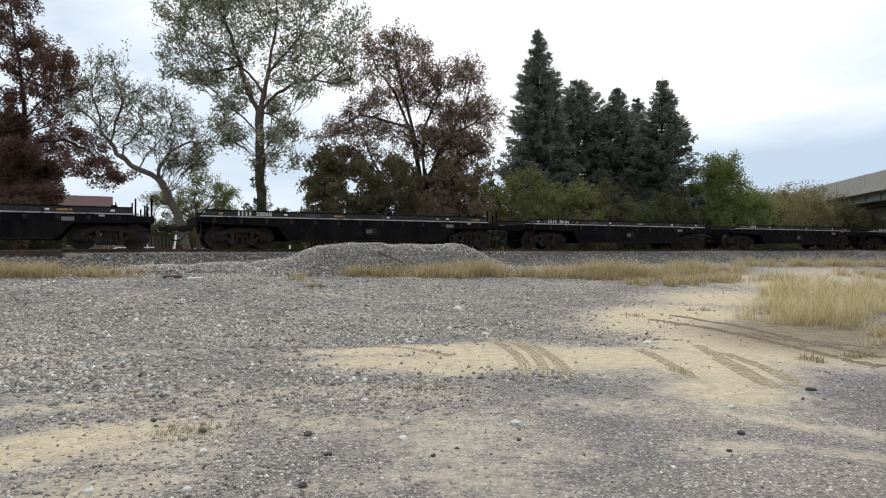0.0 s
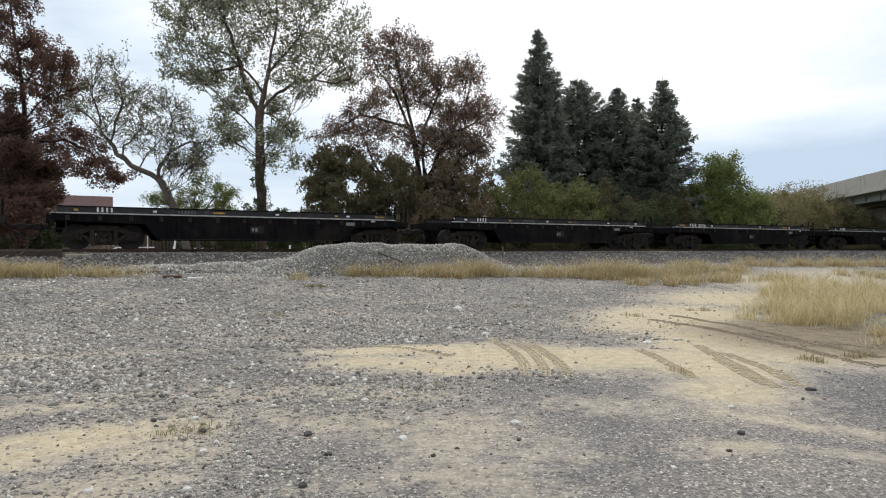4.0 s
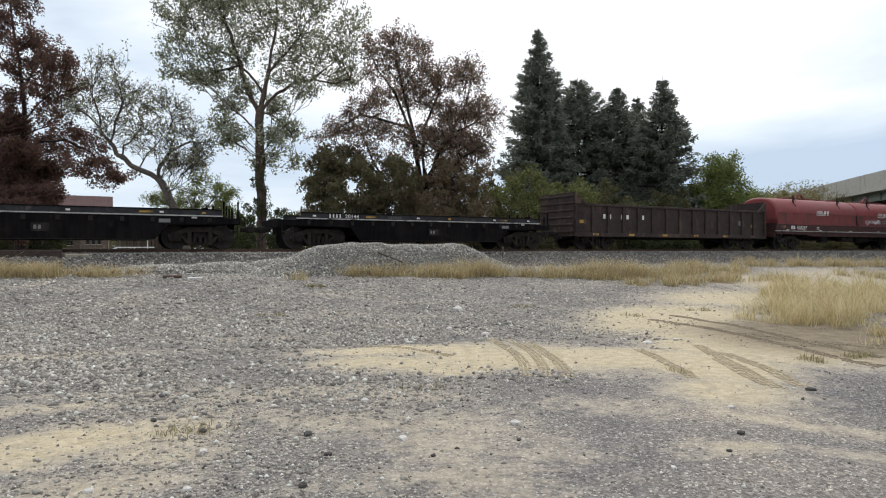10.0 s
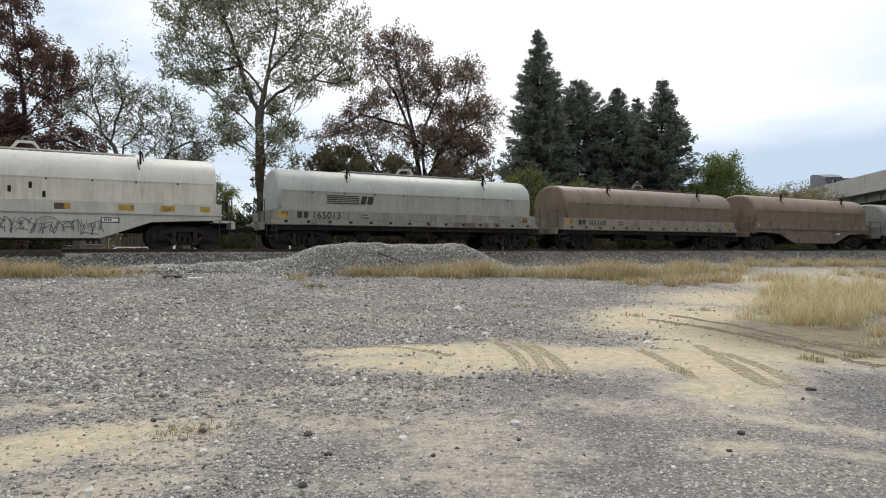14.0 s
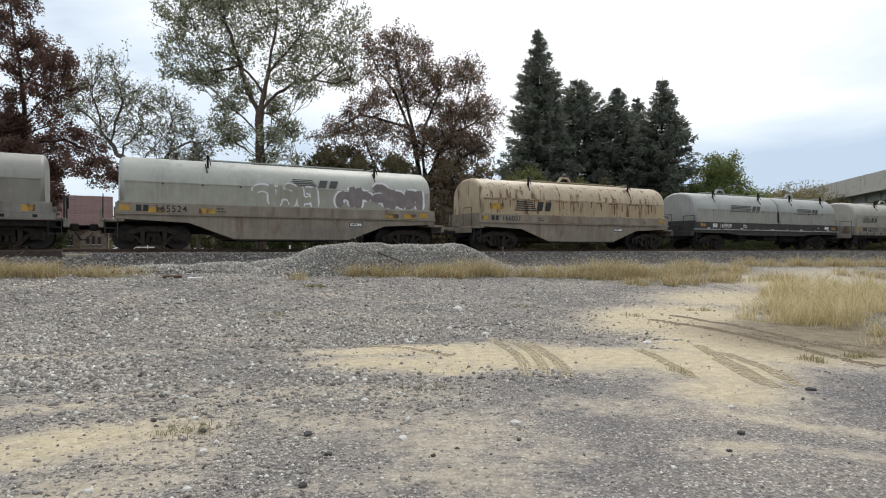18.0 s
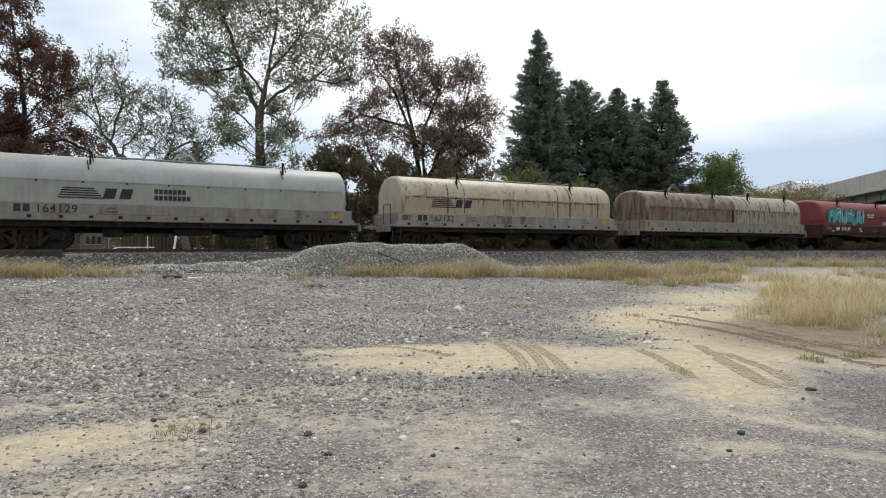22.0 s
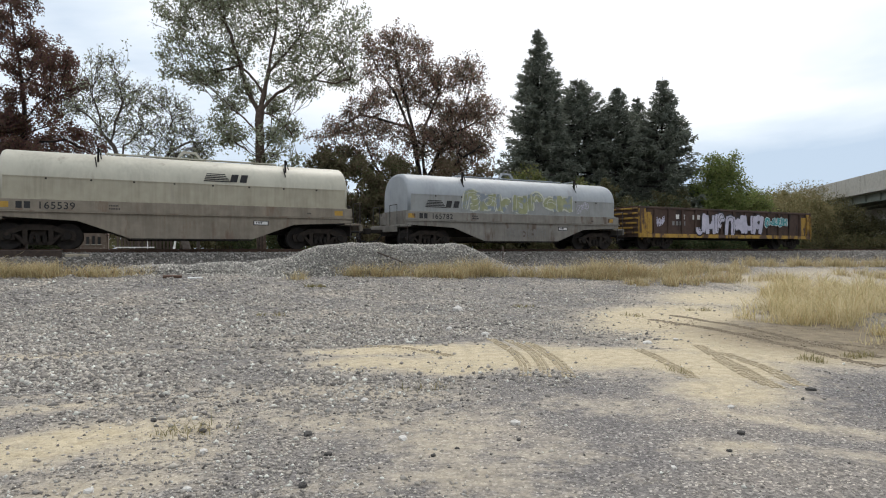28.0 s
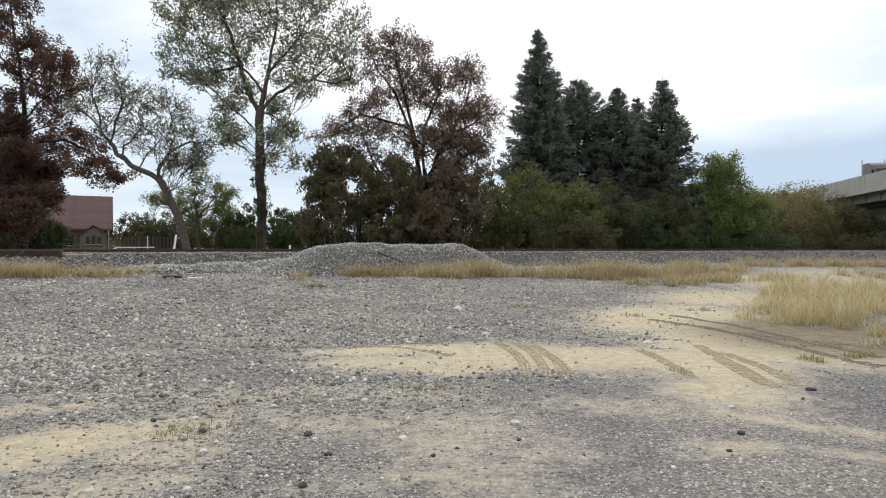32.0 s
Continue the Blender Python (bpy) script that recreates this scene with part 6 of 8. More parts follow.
    for row in range(13):
        for col in range(22):
            x = -L + 0.05 + col * 0.415 + (0.2 if row % 2 else 0)
            z = 0.12 + row * 0.195
            if x > -0.42 or -2.8 < x < 0.1 and z < 2.0:
                continue
            if any(abs(x + 0.19 - wx) < w + 0.25 and z0 - 0.2 < z < z1 + 0.06 for wx, z0, z1, w in ((-0.25, 2.05, 2.65, 0.12), (-3.6, 0.9, 1.9, 0.5), (-5.0, 0.9, 1.9, 0.5), (-6.4, 0.9, 1.9, 0.5), (-7.8, 0.9, 1.9, 0.5))):
                continue
            link("brick", bk, wall, pose(x, rg.uniform(-0.012, 0), z))


build_house()


def build_fence():
    root = new("board_fence")
    a, b = Vector((-30.96, 60.00, 1.50)), Vector((-24.13, 58.00, 1.50))
    d = b - a
    root.matrix_basis = Matrix.Translation((a.x, a.y, float(land(a.x, a.y)))) @ Matrix.Rotation(math.atan2(d.y, d.x), 4, "Z")
    tagged(root, "weathered grey-brown board fence with gaps", "fence")
    n = d.length
    bd = done(boxes((-0.13, 0.13, -0.015, 0.015, 0.05, 1.68), bevel=0.006), "board", "fence")
    for k in range(int(n / 0.40)):
        link("board", bd, root, pose(0.2 + k * 0.40, 0, random.uniform(-0.05, 0.03), 0, random.uniform(-1, 1), 0))
    for z in (0.4, 1.35):
        part("fence_rail", boxes((0, n, 0.016, 0.06, z, z + 0.09)), "fence", root)
    for k in range(4):
        part("fence_post", boxes((k * n / 3 - 0.06, k * n / 3 + 0.06, 0.062, 0.17, -0.2, 1.75), bevel=0.01), "fence", root)


build_fence()


def build_posts():
    at = Vector((-14.14, 33.00, 1.50))
    z = float(land(at.x, at.y))
    bm = rods([((0, 0, -0.3), (0.22, 0, 2.24 - z))], 0.055, 10)
    ob = link("marker_post", done(bm, "marker_post", "white", True), None, Matrix.Translation((at.x, at.y, z)))
    tagged(ob, "short leaning white marker post behind the track", "post")
    at = Vector((-7.50, 31.00, 1.50))
    z = float(land(at.x, at.y))
    tagged(link("marker_post", done(rods([((0, 0, -0.3), (0, 0, 1.68 - z))], 0.04, 8), "marker_post", "white", True), None, Matrix.Translation((at.x, at.y, z))), "thin white marker stake behind the track", "post")
    at = Vector((2.70, 28.50, 1.50))
    z = float(land(at.x, at.y))
    tagged(link("marker_stake", done(rods([((0, 0, -0.3), (0, 0, 1.62 - z))], 0.025, 6), "marker_stake", "fence", True), None, Matrix.Translation((at.x, at.y, z))), "thin wooden stake at the edge of the ballast", "post")


build_posts()


def build_crossing():
    """Dark timbers beside the near rail, a concrete block at their end, a white pipe behind the line."""
    for k in range(6):
        x = -13.4 + k * 2.05
        ob = link("crossing_timber", done(boxes((x, x + 2.02, -2.15, -0.80, -0.34, -0.035), bevel=0.02), "crossing_timber", "timber"), None, TRACK)
        tagged(ob, "dark weathered crossing timber beside the rail", "timber", "crossing timbers")
    ob = link("concrete_block", done(boxes((-1.05, -0.30, -2.1, -1.6, -0.5, -0.17), bevel=0.03), "concrete_block", "tanblock"), None, TRACK)
    tagged(ob, "small tan concrete block at the end of the timbers", "block")
    a, b = Vector((-23.86, 46.00, 1.50)), Vector((-20.99, 46.00, 1.50))
    z = 1.62
    ob = new("pipe_rail")
    tagged(ob, "low white pipe rail with one thin pole", "rail")
    ob.matrix_basis = Matrix.Translation((a.x, a.y, float(land(a.x, a.y))))
    n, g = b - a, z - float(land(a.x, a.y))
    part("pipe", rods([((0, 0, g), (n.x, n.y, g))], 0.035, 6), "white", ob)
    for t, up in ((0.02, 0.02), (0.83, 0.85), (0.5, 0.0)):
        part("pole", rods([((n.x * t, n.y * t, -0.2), (n.x * t, n.y * t, g + up))], 0.03, 6), "white", ob)


M["tanblock"] = surf("tan_concrete", (0.24, 0.205, 0.15), (0.36, 0.32, 0.25), 5, 0.9, 0.3)
build_crossing()


# ---- rolling stock ----
# Along a car: x, its front to -x; across: y, the side that is seen at -1.5; z from the rail heads.
def build_wheelset(kind):
    """One axle with two flanged wheels, about its own middle."""
    bm = lathe([(-1.0, 0.085), (-0.80, 0.085), (-0.80, 0.46), (-0.765, 0.46), (-0.73, 0.457), (-0.665, 0.455), (-0.655, 0.485), (-0.635, 0.475), (-0.64, 0.40), (-0.68, 0.36), (-0.70, 0.14), (-0.62, 0.13), (-0.62, 0.09),
                (0.62, 0.09), (0.62, 0.13), (0.70, 0.14), (0.68, 0.36), (0.64, 0.40), (0.635, 0.475), (0.655, 0.485), (0.665, 0.455), (0.73, 0.457), (0.765, 0.46), (0.80, 0.46), (0.80, 0.085), (1.0, 0.085)], 28)
    return bm


def build_bogie():
    root = new("bogie")
    for x in (-0.89, 0.89):
        w = part("wheelset", build_wheelset(0), "wheel", root, smooth=False)
        w.matrix_basis = pose(x, 0, 0.457)
        part("tread_band", lathe([(-0.768, 0.30), (-0.772, 0.30), (-0.772, 0.315), (-0.768, 0.315)], 28), "bogie", w)
    for s in (-1, 1):
        y0, y1 = (-1.13, -0.99) if s < 0 else (0.99, 1.13)
        bm = prism([(-1.16, 0.58), (-0.75, 0.72), (-0.42, 0.86), (0.42, 0.86), (0.75, 0.72), (1.16, 0.58), (1.16, 0.40), (0.75, 0.52), (0.44, 0.66), (-0.44, 0.66), (-0.75, 0.52), (-1.16, 0.40)], y0, y1)
        for more in (prism([(-0.74, 0.53), (-0.42, 0.15), (0.42, 0.15), (0.74, 0.53), (0.60, 0.50), (0.34, 0.27), (-0.34, 0.27), (-0.60, 0.50)], y0 + 0.002, y1 - 0.002),
                     boxes((-0.46, -0.30, y0 + 0.004, y1 - 0.004, 0.26, 0.68), (0.30, 0.46, y0 + 0.004, y1 - 0.004, 0.26, 0.68),
                           (-1.14, -0.68, y0 + 0.006, y1 - 0.006, 0.30, 0.50), (0.68, 1.14, y0 + 0.006, y1 - 0.006, 0.30, 0.50), bevel=0.015)):
            me = bpy.data.meshes.new("frame_piece")
            more.to_mesh(me)
            more.free()
            bm.from_mesh(me)
            bpy.data.meshes.remove(me)
        sf = part("side_frame", bm, "bogie", root, "cast steel side frame")
        yy = y0 - 0.03 if s < 0 else y1 + 0.03
        for x in (-0.89, 0.89):
            bm = lathe([(yy - 0.03, 0.12), (yy + 0.03, 0.135), (yy + 0.05, 0.135)], 12)
            bmesh.ops.translate(bm, vec=(x, 0, 0.457), verts=bm.verts)
            part("bearing_cap", bm, "grime", sf)
        for x in (-0.20, 0.0, 0.20):
            part("spring", rods([((x, (y0 + y1) / 2 + s * 0.10, 0.22), (x, (y0 + y1) / 2 + s * 0.10, 0.50))], 0.075, 8), "grime", sf)
    part("bolster", boxes((-0.24, 0.24, -1.0, 1.0, 0.42, 0.78), bevel=0.03), "bogie", root)
    part("brake_beam", boxes((-0.42, -0.34, -0.75, 0.75, 0.30, 0.38), (0.34, 0.42, -0.75, 0.75, 0.30, 0.38)), "grime", root)
    return root


def build_coupler():
    bm = boxes((-0.75, 0.0, -0.08, 0.08, 0.72, 0.90), (-1.02, -0.75, -0.16, 0.14, 0.68, 0.95), bevel=0.03)
    return done(bm, "coupler", "grime")


BOGIE = build_bogie()
COUPLER = build_coupler()
CARS = []


def start_car(name, x0, x1, label, category, group="", bogies=1.75):
    """An Empty on the rails between x0 and x1 (their places at the clip's start), with bogies and couplers."""
    car = new(name)
    tagged(car, label, category, group)
    half = (x1 - x0) / 2
    car.matrix_basis = TRACK @ pose((x0 + x1) / 2, 0, 0)
    CARS.append((car, (x0 + x1) / 2))
    for s in (-1, 1):
        clone(BOGIE, car, pose(s * (half - bogies), 0, 0))
        link("coupler", COUPLER, car, pose(s * (half - 0.02), 0, 0, 0, 0, 0 if s < 0 else 180))
        part("air_hose", rods([((s * (half + 0.25), -0.35, 0.62), (s * (half + 0.45), -0.25, 0.36)), ((s * (half + 0.45), -0.25, 0.36), (s * (half + 0.7), -0.12, 0.34))], 0.025, 6), "rubber", car)
    return car, half


def ladder(car, x, y, z0, z1, n, mat, face="x"):
    """Two stiles and rungs, flat to an end or a side."""
    rows = []
    for k in range(n):
        z = z0 + (z1 - z0) * (k + 0.5) / n
        rows.append(((x - 0.2, y, z), (x + 0.2, y, z)) if face == "y" else ((x, y, z), (x, y + 0.4, z)))
    a = ((x - 0.2, y), (x + 0.2, y)) if face == "y" else ((x, y), (x, y + 0.4))
    rows += [((*q, z0), (*q, z1)) for q in a]
    return part("ladder", rods(rows, 0.014, 5), mat, car)


def slab(car, name, x0, x1, z0, z1, mat, y=-1.5, th=0.004, label=""):
    """A thin painted panel or plate on the near side."""
    return part(name, boxes((x0, x1, y - th, y - 0.0005, z0, z1)), mat, car, label)


def digits(car, text, x, z, h, mat, y=-1.5):
    me = lettering(text, h)
    me.materials.append(M[mat])
    return link("car_number", me, car, pose(x, y - 0.006, z), "painted car number")


def bars(car, x, z, n, h, mat, y=-1.5, gap=0.35, w=0.6):
    """Writing too small to read: a row of plain bars."""
    bm = bmesh.new()
    for k in range(n):
        xx = x + k * h * (w + gap)
        box(bm, xx, xx + h * w, y - 0.005, y - 0.001, z, z + h)
    return part("lettering_line", bm, mat, car)


def emblem(car, x, z, w, h, mat, y, slope=0.0, level=False):
    """The railway's sign as plain shapes: stripes that run into two slanted blocks; level: long even stripes, small blocks."""
    def quad(name, pts):
        bm = bmesh.new()
        bm.faces.new([bm.verts.new((px, y - 0.006 + slope * (pz - z), pz)) for px, pz in pts])
        part(name, bm, mat, car, "painted piece of the railway's sign")

    for k in range(5):
        z0 = z + h * (k + 0.1) / 5
        z1 = z0 + h * 0.11
        end = 0.70 if level else 0.46 + 0.03 * (4 - k)
        lead = 0.0 if level else 0.015 * k
        quad("emblem_stripe", [(x + w * lead, z0), (x + w * end, z0), (x + w * (end - 0.015), z1), (x + w * (lead + 0.005), z1)])
    for a, q in (((0.72, 0.11), (0.86, 0.12)) if level else ((0.56, 0.15), (0.77, 0.15))):
        quad("emblem_block", [(x + w * a, z + h * 0.05), (x + w * (a + q), z + h * 0.05), (x + w * (a + q + 0.04), z + h * 0.93), (x + w * (a + 0.04), z + h * 0.93)])


def graffiti(car, x, z, w, h, n, fill, edge, y, seed, slope=0.0, shine="spray_white", fat=0.8):
    """Swollen sprayed shapes side by side, dark-edged: thick bent strokes that are no writing here."""
    rg = random.Random(seed)
    step = w / n
    layer = 0
    for k in range(n):
        lay = [bmesh.new(), bmesh.new(), bmesh.new()]
        cx, cz = x + (k + 0.5) * step, z + h / 2 + rg.uniform(-0.05, 0.05) * h
        lean = rg.uniform(-0.12, 0.25)
        runs = []
        side = rg.choice((-1, 1))
        lean_in = rg.uniform(-0.06, 0.06)
        runs.append([(side * -0.26 + lean_in * i / 6, -0.36 + 0.72 * i / 6) for i in range(7)])
        if rg.random() < 0.6:
            runs.append([(side * 0.26 - lean_in * i / 6, -0.36 + 0.72 * i / 6) for i in range(7)])
        for _ in range(rg.choice((1, 1, 2))):
            a0, turn = rg.uniform(0, 6.28), rg.choice((-1, 1)) * rg.uniform(2.2, 4.6)
            ox, oz, rx, rz = rg.uniform(-0.06, 0.12) * side, rg.uniform(-0.18, 0.18), rg.uniform(0.16, 0.30), rg.uniform(0.14, 0.26)
            runs.append([(ox + rx * math.cos(a0 + turn * i / 8), oz + rz * math.sin(a0 + turn * i / 8)) for i in range(9)])
        if rg.random() < 0.5:
            zz = rg.uniform(-0.3, 0.3)
            runs.append([(-0.34 + 0.68 * i / 4, zz + 0.10 * math.sin(i)) for i in range(5)])
        for run in runs:
            layer += 1
            thick = rg.uniform(0.27, 0.34) * fat
            for depth, (bm, grow) in enumerate(((lay[0], 1.40), (lay[1], 0.92), (lay[2], 0.10))):
                if depth == 2 and rg.random() < 0.35:
                    continue
                pts = [(cx + (px + lean * pz) * step * 1.30, cz + pz * h * 1.12) for px, pz in run]
                rad = thick * grow * min(step * 1.3, h) * 0.62
                left, right = [], []
                for i, p in enumerate(pts):
                    q0, q1 = pts[max(0, i - 1)], pts[min(len(pts) - 1, i + 1)]
                    dv = Vector((q1[0] - q0[0], q1[1] - q0[1]))
                    dv = dv.normalized() if dv.length > 1e-6 else Vector((1, 0))
                    s = Vector((-dv.y, dv.x)) * rad * (0.75 if i in (0, len(pts) - 1) else 1.0)
                    off = (0.0, 0.0) if depth < 2 else (0.25 * thick * step, 0.2 * thick * h)
                    left.append((p[0] + s.x + off[0], p[1] + s.y + off[1]))
                    right.append((p[0] - s.x + off[0], p[1] - s.y + off[1]))
                yy = y - 0.006 - 0.008 * depth - 0.00018 * layer
                vl = [bm.verts.new((px, yy + slope * (pz - z), pz)) for px, pz in left]
                vr = [bm.verts.new((px, yy + slope * (pz - z), pz)) for px, pz in right]
                for i in range(len(pts) - 1):
                    bm.faces.new((vl[i], vl[i + 1], vr[i + 1], vr[i]))
        g = part("sprayed_shape", lay[0], edge, car, "sprayed graffiti")
        part("sprayed_fill", lay[1], fill, g)
        part("sprayed_shine", lay[2], shine, g)


def scrawl(car, x, z, w, h, mat, y, seed, turns=9, slope=0.0, r=0.018):
    """A thin sprayed tag: one looping, uneven line."""
    rg = random.Random(seed)
    bm = bmesh.new()
    n = turns * 10
    amp = [rg.uniform(0.35, 1.0) for _ in range(turns + 2)]
    mid = [rg.uniform(0.3, 0.7) for _ in range(turns + 2)]
    ph = rg.uniform(0, 6)
    pts = []
    for i in range(n + 1):
        t = i / 10
        k, f = int(t), t % 1
        a, m = amp[k] * (1 - f) + amp[k + 1] * f, mid[k] * (1 - f) + mid[k + 1] * f
        pts.append((x + w * i / n + 0.16 * h * math.cos(t * 6.28 + ph) + 0.08 * h * math.sin(t * 15 + ph), z + h * (m + 0.5 * a * math.sin(t * 6.28) + 0.12 * math.sin(t * 13.7))))
    for k, (p, q) in enumerate(zip(pts, pts[1:])):
        d = Vector((q[0] - p[0], q[1] - p[1]))
        if d.length > 0.002:
            s = Vector((-d.y, d.x)).normalized() * r * rg.uniform(0.7, 1.2)
            bm.faces.new([bm.verts.new((qx, y - 0.006 - 0.00005 * k + slope * (qz - z), qz)) for qx, qz in ((p[0] - s.x, p[1] - s.y), (q[0] - s.x, q[1] - s.y), (q[0] + s.x, q[1] + s.y), (p[0] + s.x, p[1] + s.y))])
    part("sprayed_tag", bm, mat, car)


def rust_runs(car, x0, x1, n, seed, z=2.46, deep=0.5):
    """Rust that runs down from the shoulder seam, and wider bands of it at a few joints."""
    rg = random.Random(seed)
    for i in range(n):
        x = x0 + (x1 - x0) * (i + rg.random()) / n
        w = rg.uniform(0.02, 0.06)
        slab(car, "rust_run", x, x + w, z - deep * rg.uniform(0.2, 0.9), z, "rust", -1.426 - 0.0006 * (i % 5))
        if i % 3 == 0:
            slab(car, "rust_edge", x - rg.uniform(0.2, 0.5), x + rg.uniform(0.1, 0.5), z - 0.045, z - 0.005, "rust", -1.427)


def rust_band(car, x, w, zs, zt, t0, t1, half=1.42):
    """A band of rust along a joint, laid over the round of the cover from its shoulder up."""
    bm = bmesh.new()
    last = None
    for i in range(9):
        t = math.pi * (t0 + (t1 - t0) * i / 8)
        c, s = math.cos(t), math.sin(t)
        y, z = -math.copysign(abs(c) ** 0.86, c) * half * 1.004, zs + (zt - zs) * abs(s) ** 0.92 + 0.006
        q = w * (0.6 + 0.4 * math.sin(i * 2.1 + x * 7))
        row = [bm.verts.new((x - q, y, z)), bm.verts.new((x + q, y, z))]
        if last:
            bm.faces.new((*last, *row[::-1]))
        last = row
    part("rust_band", bm, "rust", car)


def rust_spots(car, x0, x1, n, zs, zt, seed, high=0.36):
    """Scabs of rust scattered over the round of a cover, most of them near its joints."""
    rg = random.Random(seed)
    knots = [rg.uniform(x0, x1) for _ in range(6)]
    for _ in range(n):
        x = min(x1, max(x0, rg.choice(knots) + rg.gauss(0, 0.45)))
        t0 = rg.uniform(0.01, high)
        rust_band(car, x, rg.uniform(0.015, 0.055), zs, zt, t0, t0 + rg.uniform(0.006, 0.028))


FLAT_DECK = {}


def flat_car(x0, x1, k):
    """A black flat car: deep side sills, a side rail over a worn deck edge that stops short of a low platform with posts at its rear."""
    car, h = start_car("flat_car", x0, x1, "empty black flat car with a worn pale deck edge", "flat car", "flat cars of the train")
    lead = 0.12 if k % 3 else 0.75
    f, r, end = -h + lead, h - 0.95, h - 0.32
    for s in (-1, 1):
        y0, y1 = (-1.48, -1.40) if s < 0 else (1.40, 1.48)
        pts = [(-h, 1.20), (end, 1.20), (end, 0.98), (h - 2.9, 0.92), (h - 3.4, 0.36), (-h + 3.5, 0.36), (-h + 3.1, 0.92), (-h + 0.6, 0.98), (-h, 1.06)]
        part("side_sill", prism(pts, y0, y1), "black", car)
        part("sill_flange", boxes((-h + 3.6, h - 3.5, y0 - 0.03 if s < 0 else y0, y1 if s < 0 else y1 + 0.03, 0.345, 0.375)), "grime", car)
        part("deck_edge", boxes((f, r, y0 - 0.03 if s < 0 else y0, y1 if s < 0 else y1 + 0.03, 1.255, 1.30)), "edge", car, "worn pale steel edge")
        part("deck_fascia", boxes((f, r, y0, y1, 1.20, 1.255)), "black", car)
        part("side_rail", boxes((f + 0.18, r - 0.04, y0 + 0.02, y1 - 0.02, 1.30, 1.50)), "railpaint", car)
        part("rail_cap", boxes((f + 0.18, r - 0.04, y0 - 0.01, y1 + 0.01, 1.50, 1.535)), "black", car)
        for i in range(13):
            x = f + 0.5 + i * (r - f - 1.0) / 12
            part("stake_pocket", boxes((x - 0.07, x + 0.07, y0 - 0.05 if s < 0 else y1, y0 if s < 0 else y1 + 0.05, 1.02, 1.195), bevel=0.01), "grime", car)
    part("centre_sill", boxes((-h + 0.2, end, -0.35, 0.35, 0.62, 1.16)), "black", car)
    pl = FLAT_DECK.setdefault("plank", done(boxes((-0.26, 0.26, -1.38, 1.38, 1.165, 1.225), bevel=0.008), "plank", "deckwood"))
    for i in range(int((r - f) / 0.55)):
        link("plank", pl, car, pose(f + 0.3 + i * 0.55, 0, 0))
    part("end_platform", boxes((r, end, -1.39, 1.39, 1.16, 1.215), bevel=0.01), "grime", car)
    part("end_sill", boxes((end - 0.06, end + 0.04, -1.42, 1.42, 0.96, 1.24), bevel=0.01), "black", car)
    part("end_sill", boxes((-h - 0.04, -h + 0.06, -1.42, 1.42, 0.90, 1.24), bevel=0.01), "black", car)
    for y in (-1.36, 1.30):
        for x, top in ((r + 0.05, 1.86), (end - 0.04, 1.86), (r + 0.36, 1.62)):
            part("end_post", boxes((x - 0.03, x + 0.03, y - 0.03, y + 0.03, 1.21, top), bevel=0.006), "black", car)
    part("hand_brake", rods([((end - 0.05, 0.55, 1.2), (end - 0.05, 0.55, 1.7)), ((end - 0.08, 0.55, 1.62), (end - 0.02, 0.55, 1.62))], 0.03, 6), "black", car)
    part("rail_block", boxes((r - 0.75, r - 0.55, -1.44, -1.30, 1.535, 1.60), (r - 0.62, r - 0.58, -1.40, -1.34, 1.60, 1.70), bevel=0.008), "black", car)
    for x in (-h + 0.35, end - 0.30):
        part("step", rods([((x - 0.22, -1.5, 0.45), (x + 0.22, -1.5, 0.45)), ((x - 0.22, -1.5, 0.72), (x + 0.22, -1.5, 0.72)), ((x - 0.22, -1.5, 0.45), (x - 0.22, -1.46, 1.0)), ((x + 0.22, -1.5, 0.45), (x + 0.22, -1.46, 1.0))], 0.018, 5), "grime", car)
    part("brake_rigging", boxes((-1.4, -0.2, -1.0, -0.7, 0.55, 0.85), (-4.0, 3.6, -0.9, -0.86, 0.66, 0.70), bevel=0.02), "grime", car)
    bars(car, f + 1.40, 1.325, 4, 0.165, "mark_white", -1.46, 0.55, 0.35)
    if k in NUMBERS:
        digits(car, NUMBERS[k], f + 2.1, 1.325, 0.165, "mark_white", -1.461)
    bars(car, f + 4.1, 1.335, 6, 0.12, "mark_dim", -1.46)
    for i, x in enumerate((f + 0.75, f + 3.3, f + 5.6, 0.9, 3.4, r - 2.2, r - 0.7)):
        w = 0.24 if (k + i) % 4 == 1 else 0.07
        slab(car, "reflector", x - w, x + w, 1.36, 1.43, "yellow" if (k + i) % 2 else "mark_white", -1.46)
    slab(car, "placard", -0.2, 0.35, 0.62, 0.92, "grime", -1.484)
    bars(car, -0.12, 0.70, 2, 0.14, "mark_grey", -1.489)
    slab(car, "placard", r - 2.3, r - 1.9, 1.0, 1.14, "mark_grey", -1.484)
    slab(car, "tack_board", r - 1.15, r - 0.95, 1.17, 1.24, "edge", -1.484)
    return car


NUMBERS = {11: "20068", 10: "20184", 8: "20200", 5: "20218", 3: "20093", 2: "20067", 0: "20144"}


